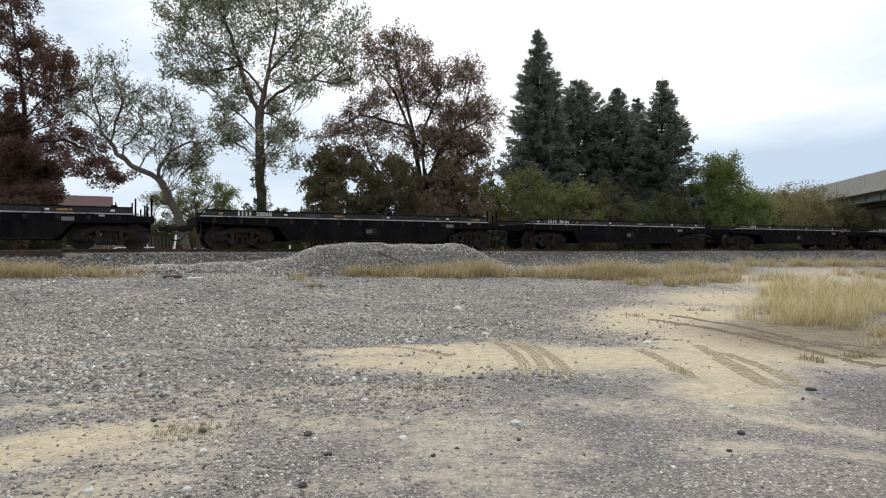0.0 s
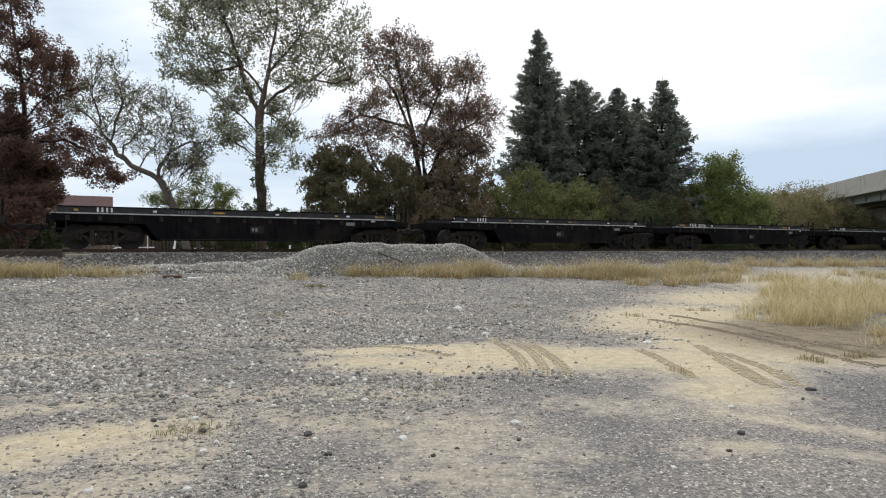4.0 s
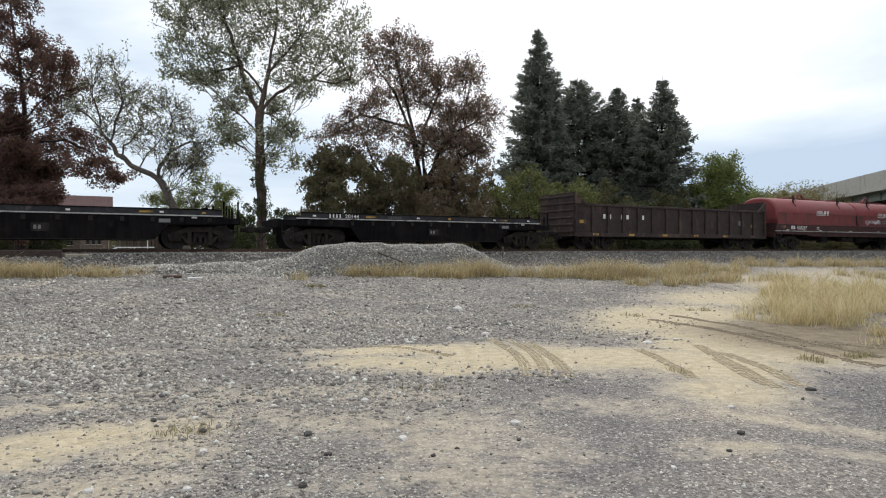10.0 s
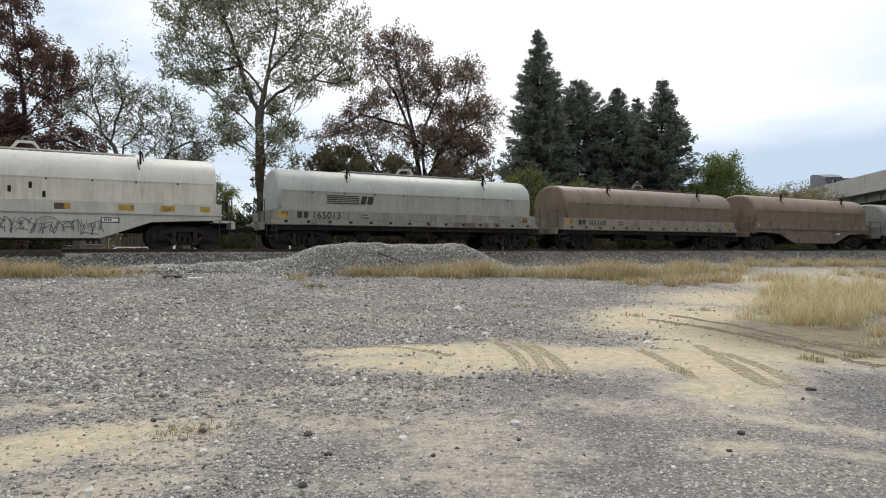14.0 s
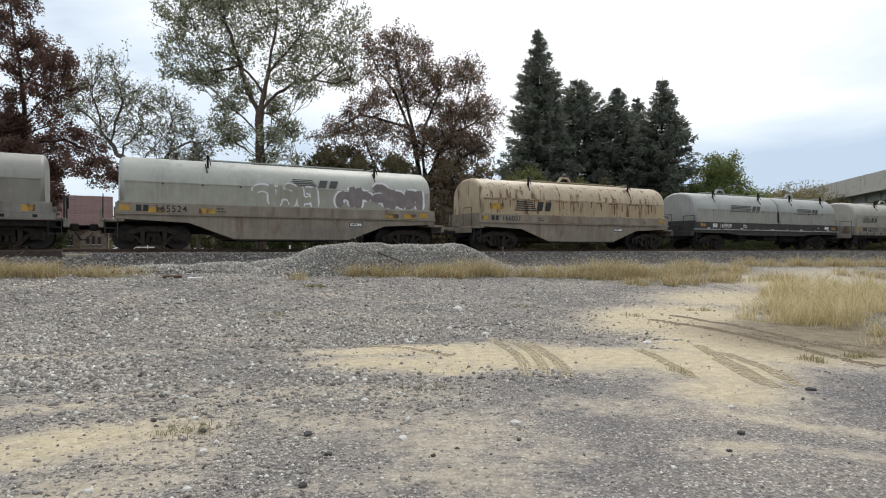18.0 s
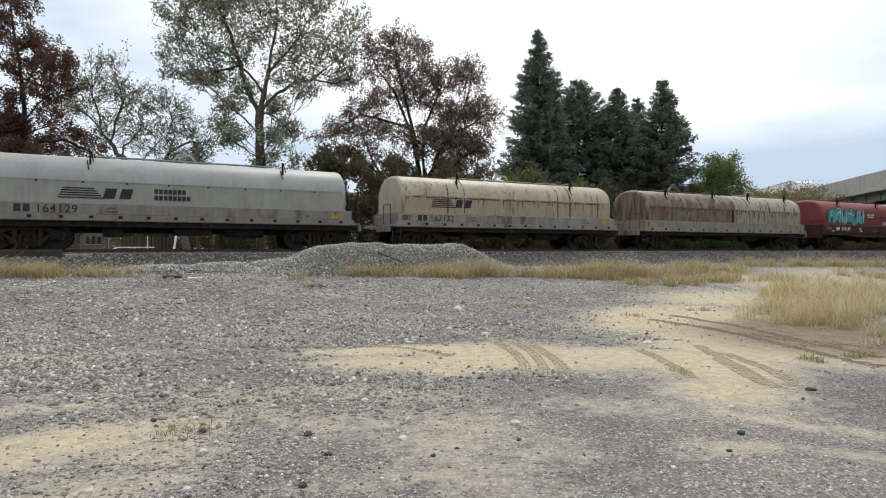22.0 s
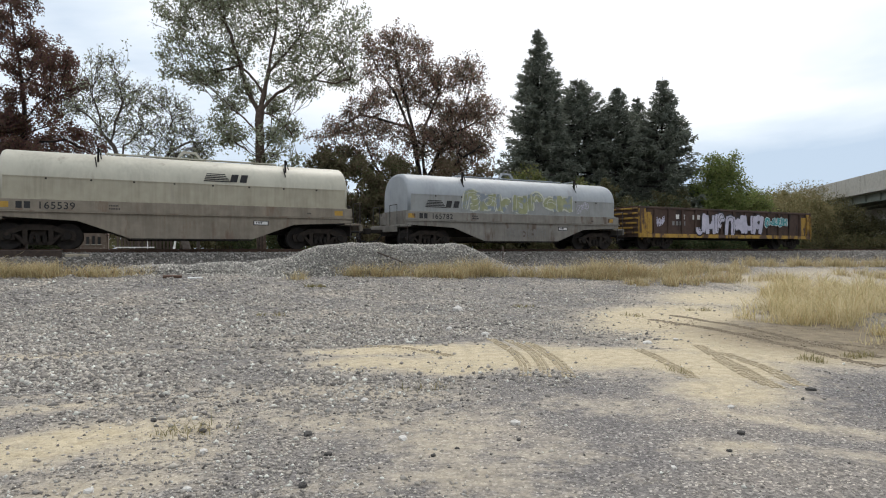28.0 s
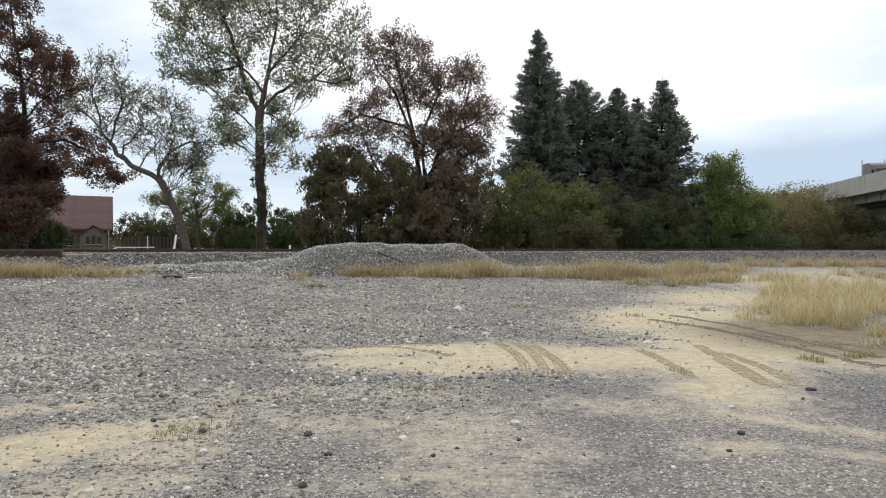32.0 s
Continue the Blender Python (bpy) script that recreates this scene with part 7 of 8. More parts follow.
def gondola(x0, x1, high, body, ends, label, k):
    car, h = start_car("gondola", x0, x1, label, "gondola car", "", 1.9)
    z0, z1 = (0.78, 2.30)
    for s in (-1, 1):
        y = s * 1.40
        ya, yb = min(y, y - s * 0.06), max(y, y - s * 0.06)
        part("side_wall", boxes((-h, h, ya, yb, z0, z1)), body, car)
        ya, yb = min(y, y + s * 0.10), max(y, y + s * 0.10)
        part("top_chord", boxes((-h, h, min(y - s * 0.07, y + s * 0.07), max(y - s * 0.07, y + s * 0.07), z1, z1 + 0.12), bevel=0.015), body, car)
        part("bottom_chord", boxes((-h, h, ya, yb, z0 - 0.12, z0 + 0.10), bevel=0.01), "yellow" if k else body, car)
        n = 14
        for i in range(n + 1):
            x = -h + 0.10 + i * (2 * h - 0.2) / n
            part("side_post", prism([(x - 0.09, z0 + 0.1), (x + 0.09, z0 + 0.1), (x + 0.07, z1), (x - 0.07, z1)], ya, yb), ends if i in (0, n) else body, car)
    part("floor", boxes((-h, h, -1.34, 1.34, z0, z0 + 0.08)), "grime", car)
    part("centre_sill", boxes((-h, h, -0.35, 0.35, 0.55, z0)), "grime", car)
    for s in (-1, 1):
        x = s * h
        part("end_wall", boxes((x - 0.05, x + 0.05, -1.40, 1.40, z0 - 0.1, high)), body, car)
        for j in range(6):
            z = z0 + 0.1 + j * (high - z0 - 0.15) / 5.5
            part("end_rib", boxes((min(x, x + s * 0.13), max(x, x + s * 0.13), -1.42, 1.42, z, z + 0.10), bevel=0.02), ends if k else body, car)
        part("end_bracket", prism([(x, z1), (x - s * 0.9, z1), (x, high)] if high > 2.5 else [(x, z0), (x - s * 0.5, z0), (x - s * 0.5, z1), (x, z1)], -1.47, -1.41), ends, car)
        ladder(car, x - s * 0.35, -1.53, 0.5, 2.2, 5, ends if k else body, "y")
    return car, h


def hood_mesh(x0, x1, zb, zs, zt, half=1.42):
    """A coil cover: upright sides, a round top, ends slightly turned in."""
    prof = [(-half, zb)]
    prof += [(-half, zs)]
    for i in range(1, 16):
        t = math.pi * i / 16
        c, s = math.cos(t), math.sin(t)
        prof.append((-math.copysign(abs(c) ** 0.86, c) * half, zs + (zt - zs) * abs(s) ** 0.92))
    prof += [(half, zs), (half, zb)]
    bm = bmesh.new()
    rings = []
    for x, k in ((x0, 0.92), (x0 + 0.04, 0.965), (x0 + 0.09, 0.99), (x0 + 0.14, 1.0), (x1 - 0.14, 1.0), (x1 - 0.09, 0.99), (x1 - 0.04, 0.965), (x1, 0.92)):
        rings.append([bm.verts.new((x, y * k, zb + (z - zb) * k)) for y, z in prof])
    for a, b in zip(rings, rings[1:]):
        for i in range(len(prof) - 1):
            f = bm.faces.new((a[i], a[i + 1], b[i + 1], b[i]))
            f.smooth = True
    bm.faces.new(rings[0])
    bm.faces.new(rings[-1][::-1])
    bm.faces.new([r for ring in rings for r in (ring[0],)] + [ring[-1] for ring in rings[::-1]])
    return bm


def add_hood(car, x0, x1, zb, zs, zt, paint, lift=True, seams=8, dark="bracket"):
    hood = part("hood", hood_mesh(x0, x1, zb, zs, zt), paint, car, "rounded steel coil cover")
    ln = x1 - x0
    # panels, seams and flange below the shoulder take the paint's shaded copy
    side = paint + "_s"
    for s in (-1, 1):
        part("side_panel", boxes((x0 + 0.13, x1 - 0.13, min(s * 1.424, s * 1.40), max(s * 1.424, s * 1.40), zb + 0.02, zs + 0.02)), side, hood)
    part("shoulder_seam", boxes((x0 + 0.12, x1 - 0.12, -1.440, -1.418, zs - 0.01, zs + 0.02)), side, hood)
    for i in range(1, seams):
        x = x0 + ln * i / seams
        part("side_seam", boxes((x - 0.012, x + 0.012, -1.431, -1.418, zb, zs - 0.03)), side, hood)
        part("clip", boxes((x - 0.03, x + 0.03, -1.445, -1.42, zs - 0.07, zs - 0.01)), "grime", hood)
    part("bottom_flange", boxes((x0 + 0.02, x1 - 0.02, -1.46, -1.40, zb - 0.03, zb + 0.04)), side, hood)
    for t in (0.24, 0.79) if lift else ():
        x = x0 + ln * t
        for q in (-1, 1):
            br = part("guide_bracket", boxes((x - 0.035, x + 0.035, min(q * 1.06, q * 1.16), max(q * 1.06, q * 1.16), zs + (zt - zs) * 0.62, zt + 0.14), bevel=0.01), "grime", hood)
            part("guide_hook", rods([((x - 0.10, q * 1.12, zs + (zt - zs) * 0.80), (x - 0.05, q * 1.34, zs + (zt - zs) * 0.44)), ((x + 0.04, q * 1.10, zt + 0.10), (x + 0.10, q * 1.22, zs + (zt - zs) * 0.74))], 0.022, 5), "grime", br)
        part("top_strap", boxes((x + 0.06, x + 0.10, -0.95, 0.95, zt - 0.01, zt + 0.05), bevel=0.008), paint, hood)
    if lift:
        xm = (x0 + x1) / 2
        part("top_walk", boxes((x0 + ln * 0.26, x1 - ln * 0.22, -0.14, 0.14, zt + 0.06, zt + 0.10), (x0 + ln * 0.30, x0 + ln * 0.30 + 0.06, -0.12, 0.12, zt - 0.03, zt + 0.06), (xm - 0.03, xm + 0.03, -0.12, 0.12, zt - 0.03, zt + 0.06), (x1 - ln * 0.27, x1 - ln * 0.27 + 0.06, -0.12, 0.12, zt - 0.03, zt + 0.06)), paint, hood)
        bm = prism([(xm - 0.52, zt + 0.02), (xm - 0.44, zt + 0.02), (xm - 0.20, zt + 0.30), (xm + 0.20, zt + 0.30), (xm + 0.44, zt + 0.02), (xm + 0.52, zt + 0.02), (xm + 0.27, zt + 0.38), (xm - 0.27, zt + 0.38)], -0.06, 0.06)
        frame_top = part("lifting_frame", bm, paint, hood)
        part("lifting_eye", rods([((xm - 0.12, 0, zt + 0.38), (xm - 0.09, 0, zt + 0.52)), ((xm - 0.09, 0, zt + 0.52), (xm + 0.09, 0, zt + 0.52)), ((xm + 0.09, 0, zt + 0.52), (xm + 0.12, 0, zt + 0.38))], 0.035, 6), "mark_grey", frame_top)
    return hood


def end_gear(car, h, mat):
    """Platform, railings and ladder at both ends."""
    for s in (-1, 1):
        part("end_platform", boxes((min(s * h, s * (h - 0.75)), max(s * h, s * (h - 0.75)), -1.45, 1.45, 1.02, 1.10), bevel=0.01), mat, car)
        x = s * (h - 0.06)
        part("end_railing", rods([((x, -1.4, 1.1), (x, -1.4, 2.0)), ((x, -0.6, 1.1), (x, -0.6, 2.0)), ((x, -1.4, 2.0), (x, -0.6, 2.0)), ((x, 0.6, 1.1), (x, 0.6, 2.0)), ((x, 1.4, 1.1), (x, 1.4, 2.0)), ((x, 0.6, 2.0), (x, 1.4, 2.0))], 0.018, 5), "f_dark", car)
        part("brake_wheel", rods([((x + s * 0.05, 0.2, 1.75), (x + s * 0.10, 0.2, 1.75))], 0.24, 14) if s > 0 else boxes((x - 0.12, x, -0.3, 0.2, 1.1, 1.5), bevel=0.02), "grime" if s > 0 else mat, car)
        ladder(car, s * (h - 0.32), -1.5, 0.42, 1.1, 3, "f_dark", "y")
        part("end_sill", boxes((s * h - 0.08, s * h + 0.08, -1.40, 1.40, 0.78, 1.06), bevel=0.015), mat, car)


def coil_car(x0, x1, style, paint, frame_mat, label, number="", mark="mark_black", sign=None, sign_mat="mark_grey", second=None, group="coil cars of the train", k=0):
    """x0, x1: the ends of the cover. Styles: belly (deep plate sides), straight (band with a ledge), long (two covers on a low frame)."""
    out = 0.16 if style == "long" else 0.62
    car, h = start_car("coil_car", x0 - out, x1 + out, label, "coil car", group, 1.75 if style != "long" else 2.0)
    a, b = -h + out, h - out
    rg = random.Random(k)
    if style == "belly":
        zb, zs, zt = 1.72, 2.50, 3.54
        for s in (-1, 1):
            y0, y1 = (-1.50, -1.42) if s < 0 else (1.42, 1.50)
            part("side_band", boxes((-h + 0.45, h - 0.45, y0, y1, 1.33, 1.72), bevel=0.012), frame_mat, car)
            part("side_ledge", boxes((-h + 0.4, h - 0.4, y0 - 0.04 if s < 0 else y0, y1 if s < 0 else y1 + 0.04, 1.28, 1.33)), frame_mat, car)
            q = h - 2.75
            part("belly_plate", prism([(-h + 0.45, 1.28), (h - 0.45, 1.28), (h - 0.45, 1.12), (q - 0.2, 1.0), (q - 1.9, 0.38), (-q + 1.9, 0.38), (-q + 0.2, 1.0), (-h + 0.45, 1.12)], y0 + 0.03 if s < 0 else y0, y1 if s < 0 else y1 - 0.03), frame_mat, car)
            part("belly_flange", boxes((-q + 1.9, q - 1.9, y0 - 0.05 if s < 0 else y0, y1 if s < 0 else y1 + 0.05, 0.33, 0.39)), "grime", car)
        for i in range(7):
            x = -q + 1.0 + i * (2 * q - 2.0) / 6
            part("plate_seam", boxes((x - 0.012, x + 0.012, -1.476, -1.468, 0.45 if abs(x) < q - 2 else 1.0, 1.27)), frame_mat, car)
        slab(car, "placard", h - 4.6, h - 4.0, 0.95, 1.14, "mark_black", -1.47)
        slab(car, "placard_panel", h - 4.56, h - 4.04, 0.985, 1.105, "mark_white", -1.4745)
        bars(car, h - 4.5, 1.02, 4, 0.07, "mark_black", -1.479)
        for x in (-h + 0.75, h - 1.05):
            slab(car, "reflector", x - 0.18, x + 0.18, 1.42, 1.62, "yellow")
        nz, nh, nx = 1.40, 0.25, -h + 1.75
    elif style == "straight":
        zb, zs, zt = 1.62, 2.42, 3.42
        for s in (-1, 1):
            y0, y1 = (-1.50, -1.42) if s < 0 else (1.42, 1.50)
            part("side_band", boxes((-h + 0.4, h - 0.4, y0, y1, 1.24, 1.62), bevel=0.012), frame_mat, car)
            ledge = part("side_ledge", boxes((-h + 0.3, h - 0.3, y0 - 0.05 if s < 0 else y0, y1 if s < 0 else y1 + 0.05, 1.02, 1.235), bevel=0.01), frame_mat, car)
            part("lower_sill", boxes((-h + 0.3, h - 0.3, y0 + 0.05, y1 - 0.01, 0.80, 1.02)), "grime", car)
            if s < 0:
                for i in range(14):
                    x = -h + 0.9 + i * (2 * h - 1.8) / 13
                    part("pocket", boxes((x - 0.07, x + 0.07, -1.556, -1.545, 1.09, 1.19)), "grime", ledge)
                part("lower_flange", boxes((-h + 0.3, h - 0.3, -1.60, -1.45, 1.0, 1.02)), "f_brown", ledge)
        for x in (-h + 0.8, h - 1.1):
            slab(car, "reflector", x - 0.2, x + 0.2, 1.30, 1.54, "yellow")
        nz, nh, nx = 1.29, 0.28, -h + 2.0
    else:
        zb, zs, zt = 1.66, 2.40, 3.46
        for s in (-1, 1):
            y0, y1 = (-1.50, -1.40) if s < 0 else (1.40, 1.50)
            part("side_band", boxes((-h, h, y0, y1, 1.22, 1.60), bevel=0.012), frame_mat, car)
            part("deck_edge", boxes((-h, h, y0 - 0.03 if s < 0 else y0, y1 if s < 0 else y1 + 0.03, 1.17, 1.22)), "edge" if k % 2 else frame_mat, car)
            part("lower_sill", prism([(-h, 1.17), (h, 1.17), (h, 1.00), (h - 3.4, 0.96), (h - 4.0, 0.86), (-h + 4.0, 0.86), (-h + 3.4, 0.96), (-h, 1.00)], y0 + 0.04, y1 - 0.02), frame_mat, car)
        slab(car, "reflector", h - 0.9, h - 0.35, 1.32, 1.52, "yellow")
        slab(car, "reflector", -h + 0.5, -h + 0.95, 1.38, 1.56, "yellow")
        for i in range(9):
            x = -h + 1.2 + i * (2 * h - 2.4) / 8
            slab(car, "reflector", x - 0.12, x + 0.12, 1.24, 1.29, "yellow" if i % 2 else "mark_white")
        nz, nh, nx = 1.32, 0.24, -h + 2.2
    part("centre_sill", boxes((-h, h, -0.35, 0.35, 0.60, 1.05)), "grime", car)
    part("cradle", boxes((a + 0.1, b - 0.1, -1.38, 1.38, 1.05, zb)), "grime", car)
    for s in (-1, 1):
        part("end_bulkhead", boxes((s * b - 0.10, s * b + 0.02, -1.36, 1.36, 1.10, zb + 0.05), bevel=0.01), frame_mat, car)
    if style != "belly":
        gear = part("brake_gear", boxes((-2.9, -2.2, -1.15, -0.75, 0.45, 0.90), (-0.5, 0.9, -1.20, -0.70, 0.52, 0.86), bevel=0.04), "grime", car)
        part("air_reservoir", rods([((1.4, -0.95, 0.66), (2.9, -0.95, 0.66))], 0.20, 12), "grime", gear)
        part("brake_rod", rods([((-h + 3.2, -0.8, 0.62), (h - 3.2, -0.8, 0.62)), ((-2.0, -1.0, 0.9), (-2.0, -1.0, 0.5)), ((0.0, -1.0, 0.9), (0.0, -1.0, 0.5))], 0.03, 6), "grime", gear)
        for i in range(7):
            x = -h + 3.6 + i * (2 * h - 7.2) / 6
            part("cross_bearer", boxes((x - 0.06, x + 0.06, -1.38, 1.38, 0.78, 1.02)), "grime", car)
    end_gear(car, h, frame_mat)
    if second:
        cut = a + (b - a) * second[0]
        add_hood(car, a, cut - 0.06, zb, zs, zt, paint, True, 5)
        add_hood(car, cut + 0.06, b, zb, zs, zt, second[1], True, 4)
        part("hood_joint", boxes((cut - 0.05, cut + 0.05, -1.38, 1.38, zb, zs)), "grime", car)
    else:
        add_hood(car, a, b, zb, zs, zt, paint, True, 9)
    if number:
        bars(car, nx - 0.62, nz, 2, nh * 0.95, mark, -1.5, 0.25, 0.75)
        digits(car, number, nx, nz, nh, mark)
    for x, z, n in ((nx + 2.2, nz + nh * 0.55, 6), (nx + 2.2, nz + nh * 0.1, 7), (h - 2.4, nz + 0.05, 3)):
        bars(car, x, z, n, 0.055, mark, -1.5)
    for s in sign or ():
        emblem(car, s[0], s[1], s[2], s[3], sign_mat, -1.432, level=len(s) > 4)
    return car, h


# The train as it stands at the clip's start: car ends along the line, front to rear.
SPEED = 16.6
for i in range(13):
    e = 172.43 - 15.375 * i
    flat_car(e, e + 14.15, i)
gon, h = gondola(187.95, 203.70, 3.0, "gonbrown", "gonbrown", "dark brown gondola with ribbed sides and raised ends", 0)
for x, w in ((-h + 2.0, 0.3), (-h + 2.4, 0.3), (-h + 3.3, 0.3), (-h + 3.7, 0.3), (-h + 4.5, 0.3), (-h + 4.9, 0.25)):
    slab(gon, "lettering_bar", x, x + w * 0.55, 1.64, 1.88, "mark_white", -1.40)
for x in (-h + 0.55, h - 1.2):
    slab(gon, "reflector", x - 0.2, x + 0.25, 1.35, 1.55, "yellow", -1.40)
for i in range(6):
    x = -h + 1.4 + i * 2.6
    slab(gon, "reflector", x - 0.2, x + 0.2, 0.72, 0.84, "yellow", -1.50)
slab(gon, "placard", h - 2.6, h - 2.1, 1.45, 1.75, "mark_grey", -1.405)

car, h = coil_car(204.9, 221.5, "long", "red", "redframe", "red two-cover coil car with white sprayed tags", "628267", "mark_white", [(-4.0, 2.30, 1.55, 0.34), (3.6, 2.30, 1.4, 0.34)], "mark_white", (0.56, "red"), k=1)
for x, w, sd in ((2.0, 1.6, 1), (4.9, 0.8, 2), (6.3, 0.8, 3), (3.2, 0.8, 4)):
    scrawl(car, x, 1.82, w, 0.32, "spray_white", -1.432, sd)
graffiti(car, 4.35, 1.85, 0.45, 0.28, 1, "spray_black", "spray_lilac", -1.432, 5)

car, h = coil_car(223.70, 236.43, "belly", "h_plain", "f_plain", "white coil car with deep sides and scrawled tags", "494652", "mark_black", None, k=2)
graffiti(car, -1.6, 0.55, 4.0, 0.55, 6, "f_plain", "mark_grey", -1.472, 6, shine="mark_grey", fat=0.7)
scrawl(car, -1.7, 0.5, 4.2, 0.6, "mark_dim", -1.49, 7, 14, r=0.012)
scrawl(car, -5.4, 2.15, 1.1, 0.22, "spray_wine", -1.432, 8, 8, r=0.012)
for x in (-5.9, -1.9, 1.2, 3.2, 4.6):
    slab(car, "reflector", x - 0.25, x + 0.25, 1.40, 1.62, "yellow")
for x, z in ((-0.4, 1.95), (-0.7, 1.72), (0.6, 1.8), (0.2, 2.1)):
    slab(car, "paint_chip", x, x + 0.10, z, z + 0.22, "grime", -1.432)

car, h = coil_car(238.83, 251.52, "straight", "h_green", "f_white", "greenish white coil car with black lettering", "165013", "mark_black", [(-4.3, 1.92, 2.1, 0.40, 1)], "mark_black", k=3)
car, h = coil_car(253.80, 266.81, "straight", "h_brown", "f_tan", "brown weathered coil car with a pale side band", "161168", "mark_black", None, k=4)
bars(car, 2.2, 1.95, 4, 0.16, "f_brown", -1.432)
car, h = coil_car(269.15, 281.77, "belly", "h_brown2", "f_brown", "brown coil car with deep plate sides", "", "mark_grey", None, k=5)
bars(car, 1.2, 1.98, 5, 0.26, "f_tan", -1.432, 0.8)
slab(car, "paint_patch", 3.9, 4.5, 2.75, 2.85, "f_tan", -1.30)
car, h = coil_car(284.29, 297.14, "straight", "h_grey", "f_grey", "grey-white coil car with black sign and lettering", "163948", "mark_black", [(-4.6, 1.82, 2.6, 0.42)], "mark_black", k=6)
for z, n in ((2.05, 7), (1.86, 7)):
    bars(car, -1.7, z, n, 0.13, "mark_black", -1.432, 0.2, 0.7)
car, h = coil_car(299.48, 312.24, "belly", "h_green", "f_tan", "pale coil car with grey sprayed lettering", "165524", "mark_black", [(-0.2, 2.55, 2.2, 0.36)], "mark_dim", k=7)
graffiti(car, -1.6, 1.72, 2.6, 1.0, 3, "h_green_s", "spray_white", -1.432, 9, shine="h_green_s", fat=0.75)
graffiti(car, 1.9, 1.72, 4.0, 1.05, 5, "spray_dull", "spray_white", -1.432, 10, shine="spray_dull", fat=1.0)
for x in (-5.2, -3.4, 4.4, 5.3):
    slab(car, "reflector", x - 0.3, x + 0.3, 1.36, 1.56, "yellow")
scrawl(car, -0.6, 0.5, 3.6, 0.5, "mark_grey", -1.472, 11, 14, r=0.012)
car, h = coil_car(315.0, 327.44, "belly", "h_tan", "f_tan", "tan coil car with rust-streaked cover", "166051", "mark_black", [(-4.3, 1.90, 2.4, 0.52)], "mark_black", k=8)
slab(car, "paint_patch", -5.75, -4.95, 1.95, 2.25, "yellow", -1.432)
rust_spots(car, -5.9, 5.9, 60, 2.50, 3.54, 40)
rust_runs(car, -5.8, 5.8, 26, 41)
for i in range(9):
    rust_band(car, -5.6 + 1.35 * i + 0.3 * math.sin(i * 4.3), 0.03 + 0.02 * math.sin(i * 2.9), 2.50, 3.54, 0.0, 0.08 + 0.07 * (i % 4))
car, h = coil_car(330.0, 344.3, "long", "h_cool", "f_dark", "pale two-cover coil car on a dark frame", "169939", "mark_white", [(-4.0, 2.30, 2.8, 0.44, 1), (2.7, 2.30, 2.3, 0.40, 1)], "mark_dim", (0.555, "h_cool"), k=9)
slab(car, "placard", h - 1.6, h - 1.15, 1.34, 1.52, "mark_white")
car, h = coil_car(346.85, 359.25, "straight", "h_white", "f_white", "white coil car with black lettering", "167235", "mark_black", [(-5.4, 1.92, 2.0, 0.38)], "mark_dim", k=10)
scrawl(car, -1.3, 1.32, 0.35, 0.24, "mark_black", -1.5, 13, 5, r=0.014)
car, h = coil_car(361.88, 374.54, "straight", "h_cool", "f_grey", "grey-white coil car with a black sign", "164129", "mark_black", [(-4.3, 1.80, 2.5, 0.42)], "mark_black", k=11)
for z, n in ((2.06, 7), (1.82, 8)):
    bars(car, -1.2, z, n, 0.17, "mark_black", -1.432, 0.2, 0.75)
car, h = coil_car(377.18, 389.70, "straight", "h_cream", "f_white", "cream coil car with rust running from its seams", "167132", "mark_black", [(-4.8, 1.92, 2.3, 0.42)], "mark_black", k=12)
rust_runs(car, -5.6, 5.8, 34, 42)
for x, w, t in ((-3.9, 0.05, 0.2), (-3.0, 0.03, 0.42), (-0.4, 0.02, 0.3), (2.6, 0.045, 0.4), (3.4, 0.06, 0.45), (4.9, 0.03, 0.14), (5.3, 0.04, 0.12)):
    rust_band(car, x, w, 2.42, 3.42, 0.0, t)
    slab(car, "rust_run", x - w, x + w * 0.7, 1.66, 2.44, "rust", -1.4262)
rust_spots(car, -5.9, -3.6, 26, 2.42, 3.42, 46, 0.25)
rust_spots(car, -5.9, 5.9, 14, 2.42, 3.42, 47)
for i in range(16):
    slab(car, "rust_edge", -5.7 + 0.72 * i, -5.7 + 0.72 * i + 0.35 + 0.3 * (i % 3), 2.36, 2.415, "rust", -1.4275)
car, h = coil_car(392.42, 406.73, "straight", "h_peel2", "f_white", "coil car with two covers of peeling white paint and rust", "165915", "mark_grey", [(-4.8, 1.9, 1.6, 0.3)], "mark_grey", (0.52, "h_peel"), k=13)
rust_runs(car, -6.6, 6.6, 30, 43, 2.40)
for i in range(18):
    rust_band(car, -6.6 + 0.75 * i + 0.2 * math.sin(i * 4.3), 0.05 + 0.04 * math.sin(i * 2.9), 2.42, 3.42, 0.02 * (i % 3), 0.12 + 0.10 * (i % 4))
car, h = coil_car(409.25, 425.2, "long", "red", "redframe", "coil car with a red and a white cover under bright graffiti", "628140", "mark_white", None, "mark_white", (0.57, "h_white"), k=14)
graffiti(car, -7.35, 1.78, 4.3, 1.12, 6, "spray_teal", "spray_black", -1.432, 14, fat=0.95)
emblem(car, -2.6, 2.28, 0.95, 0.30, "mark_white", -1.432)
scrawl(car, -0.6, 1.76, 0.9, 0.28, "spray_white", -1.432, 15, 8)
graffiti(car, 1.35, 1.68, 3.9, 1.05, 5, "spray_wine", "spray_pink", -1.432, 16, shine="spray_pink", fat=1.05)
graffiti(car, 5.2, 1.68, 2.6, 1.1, 3, "spray_white", "spray_wine", -1.432, 17, shine="spray_pink", fat=1.0)
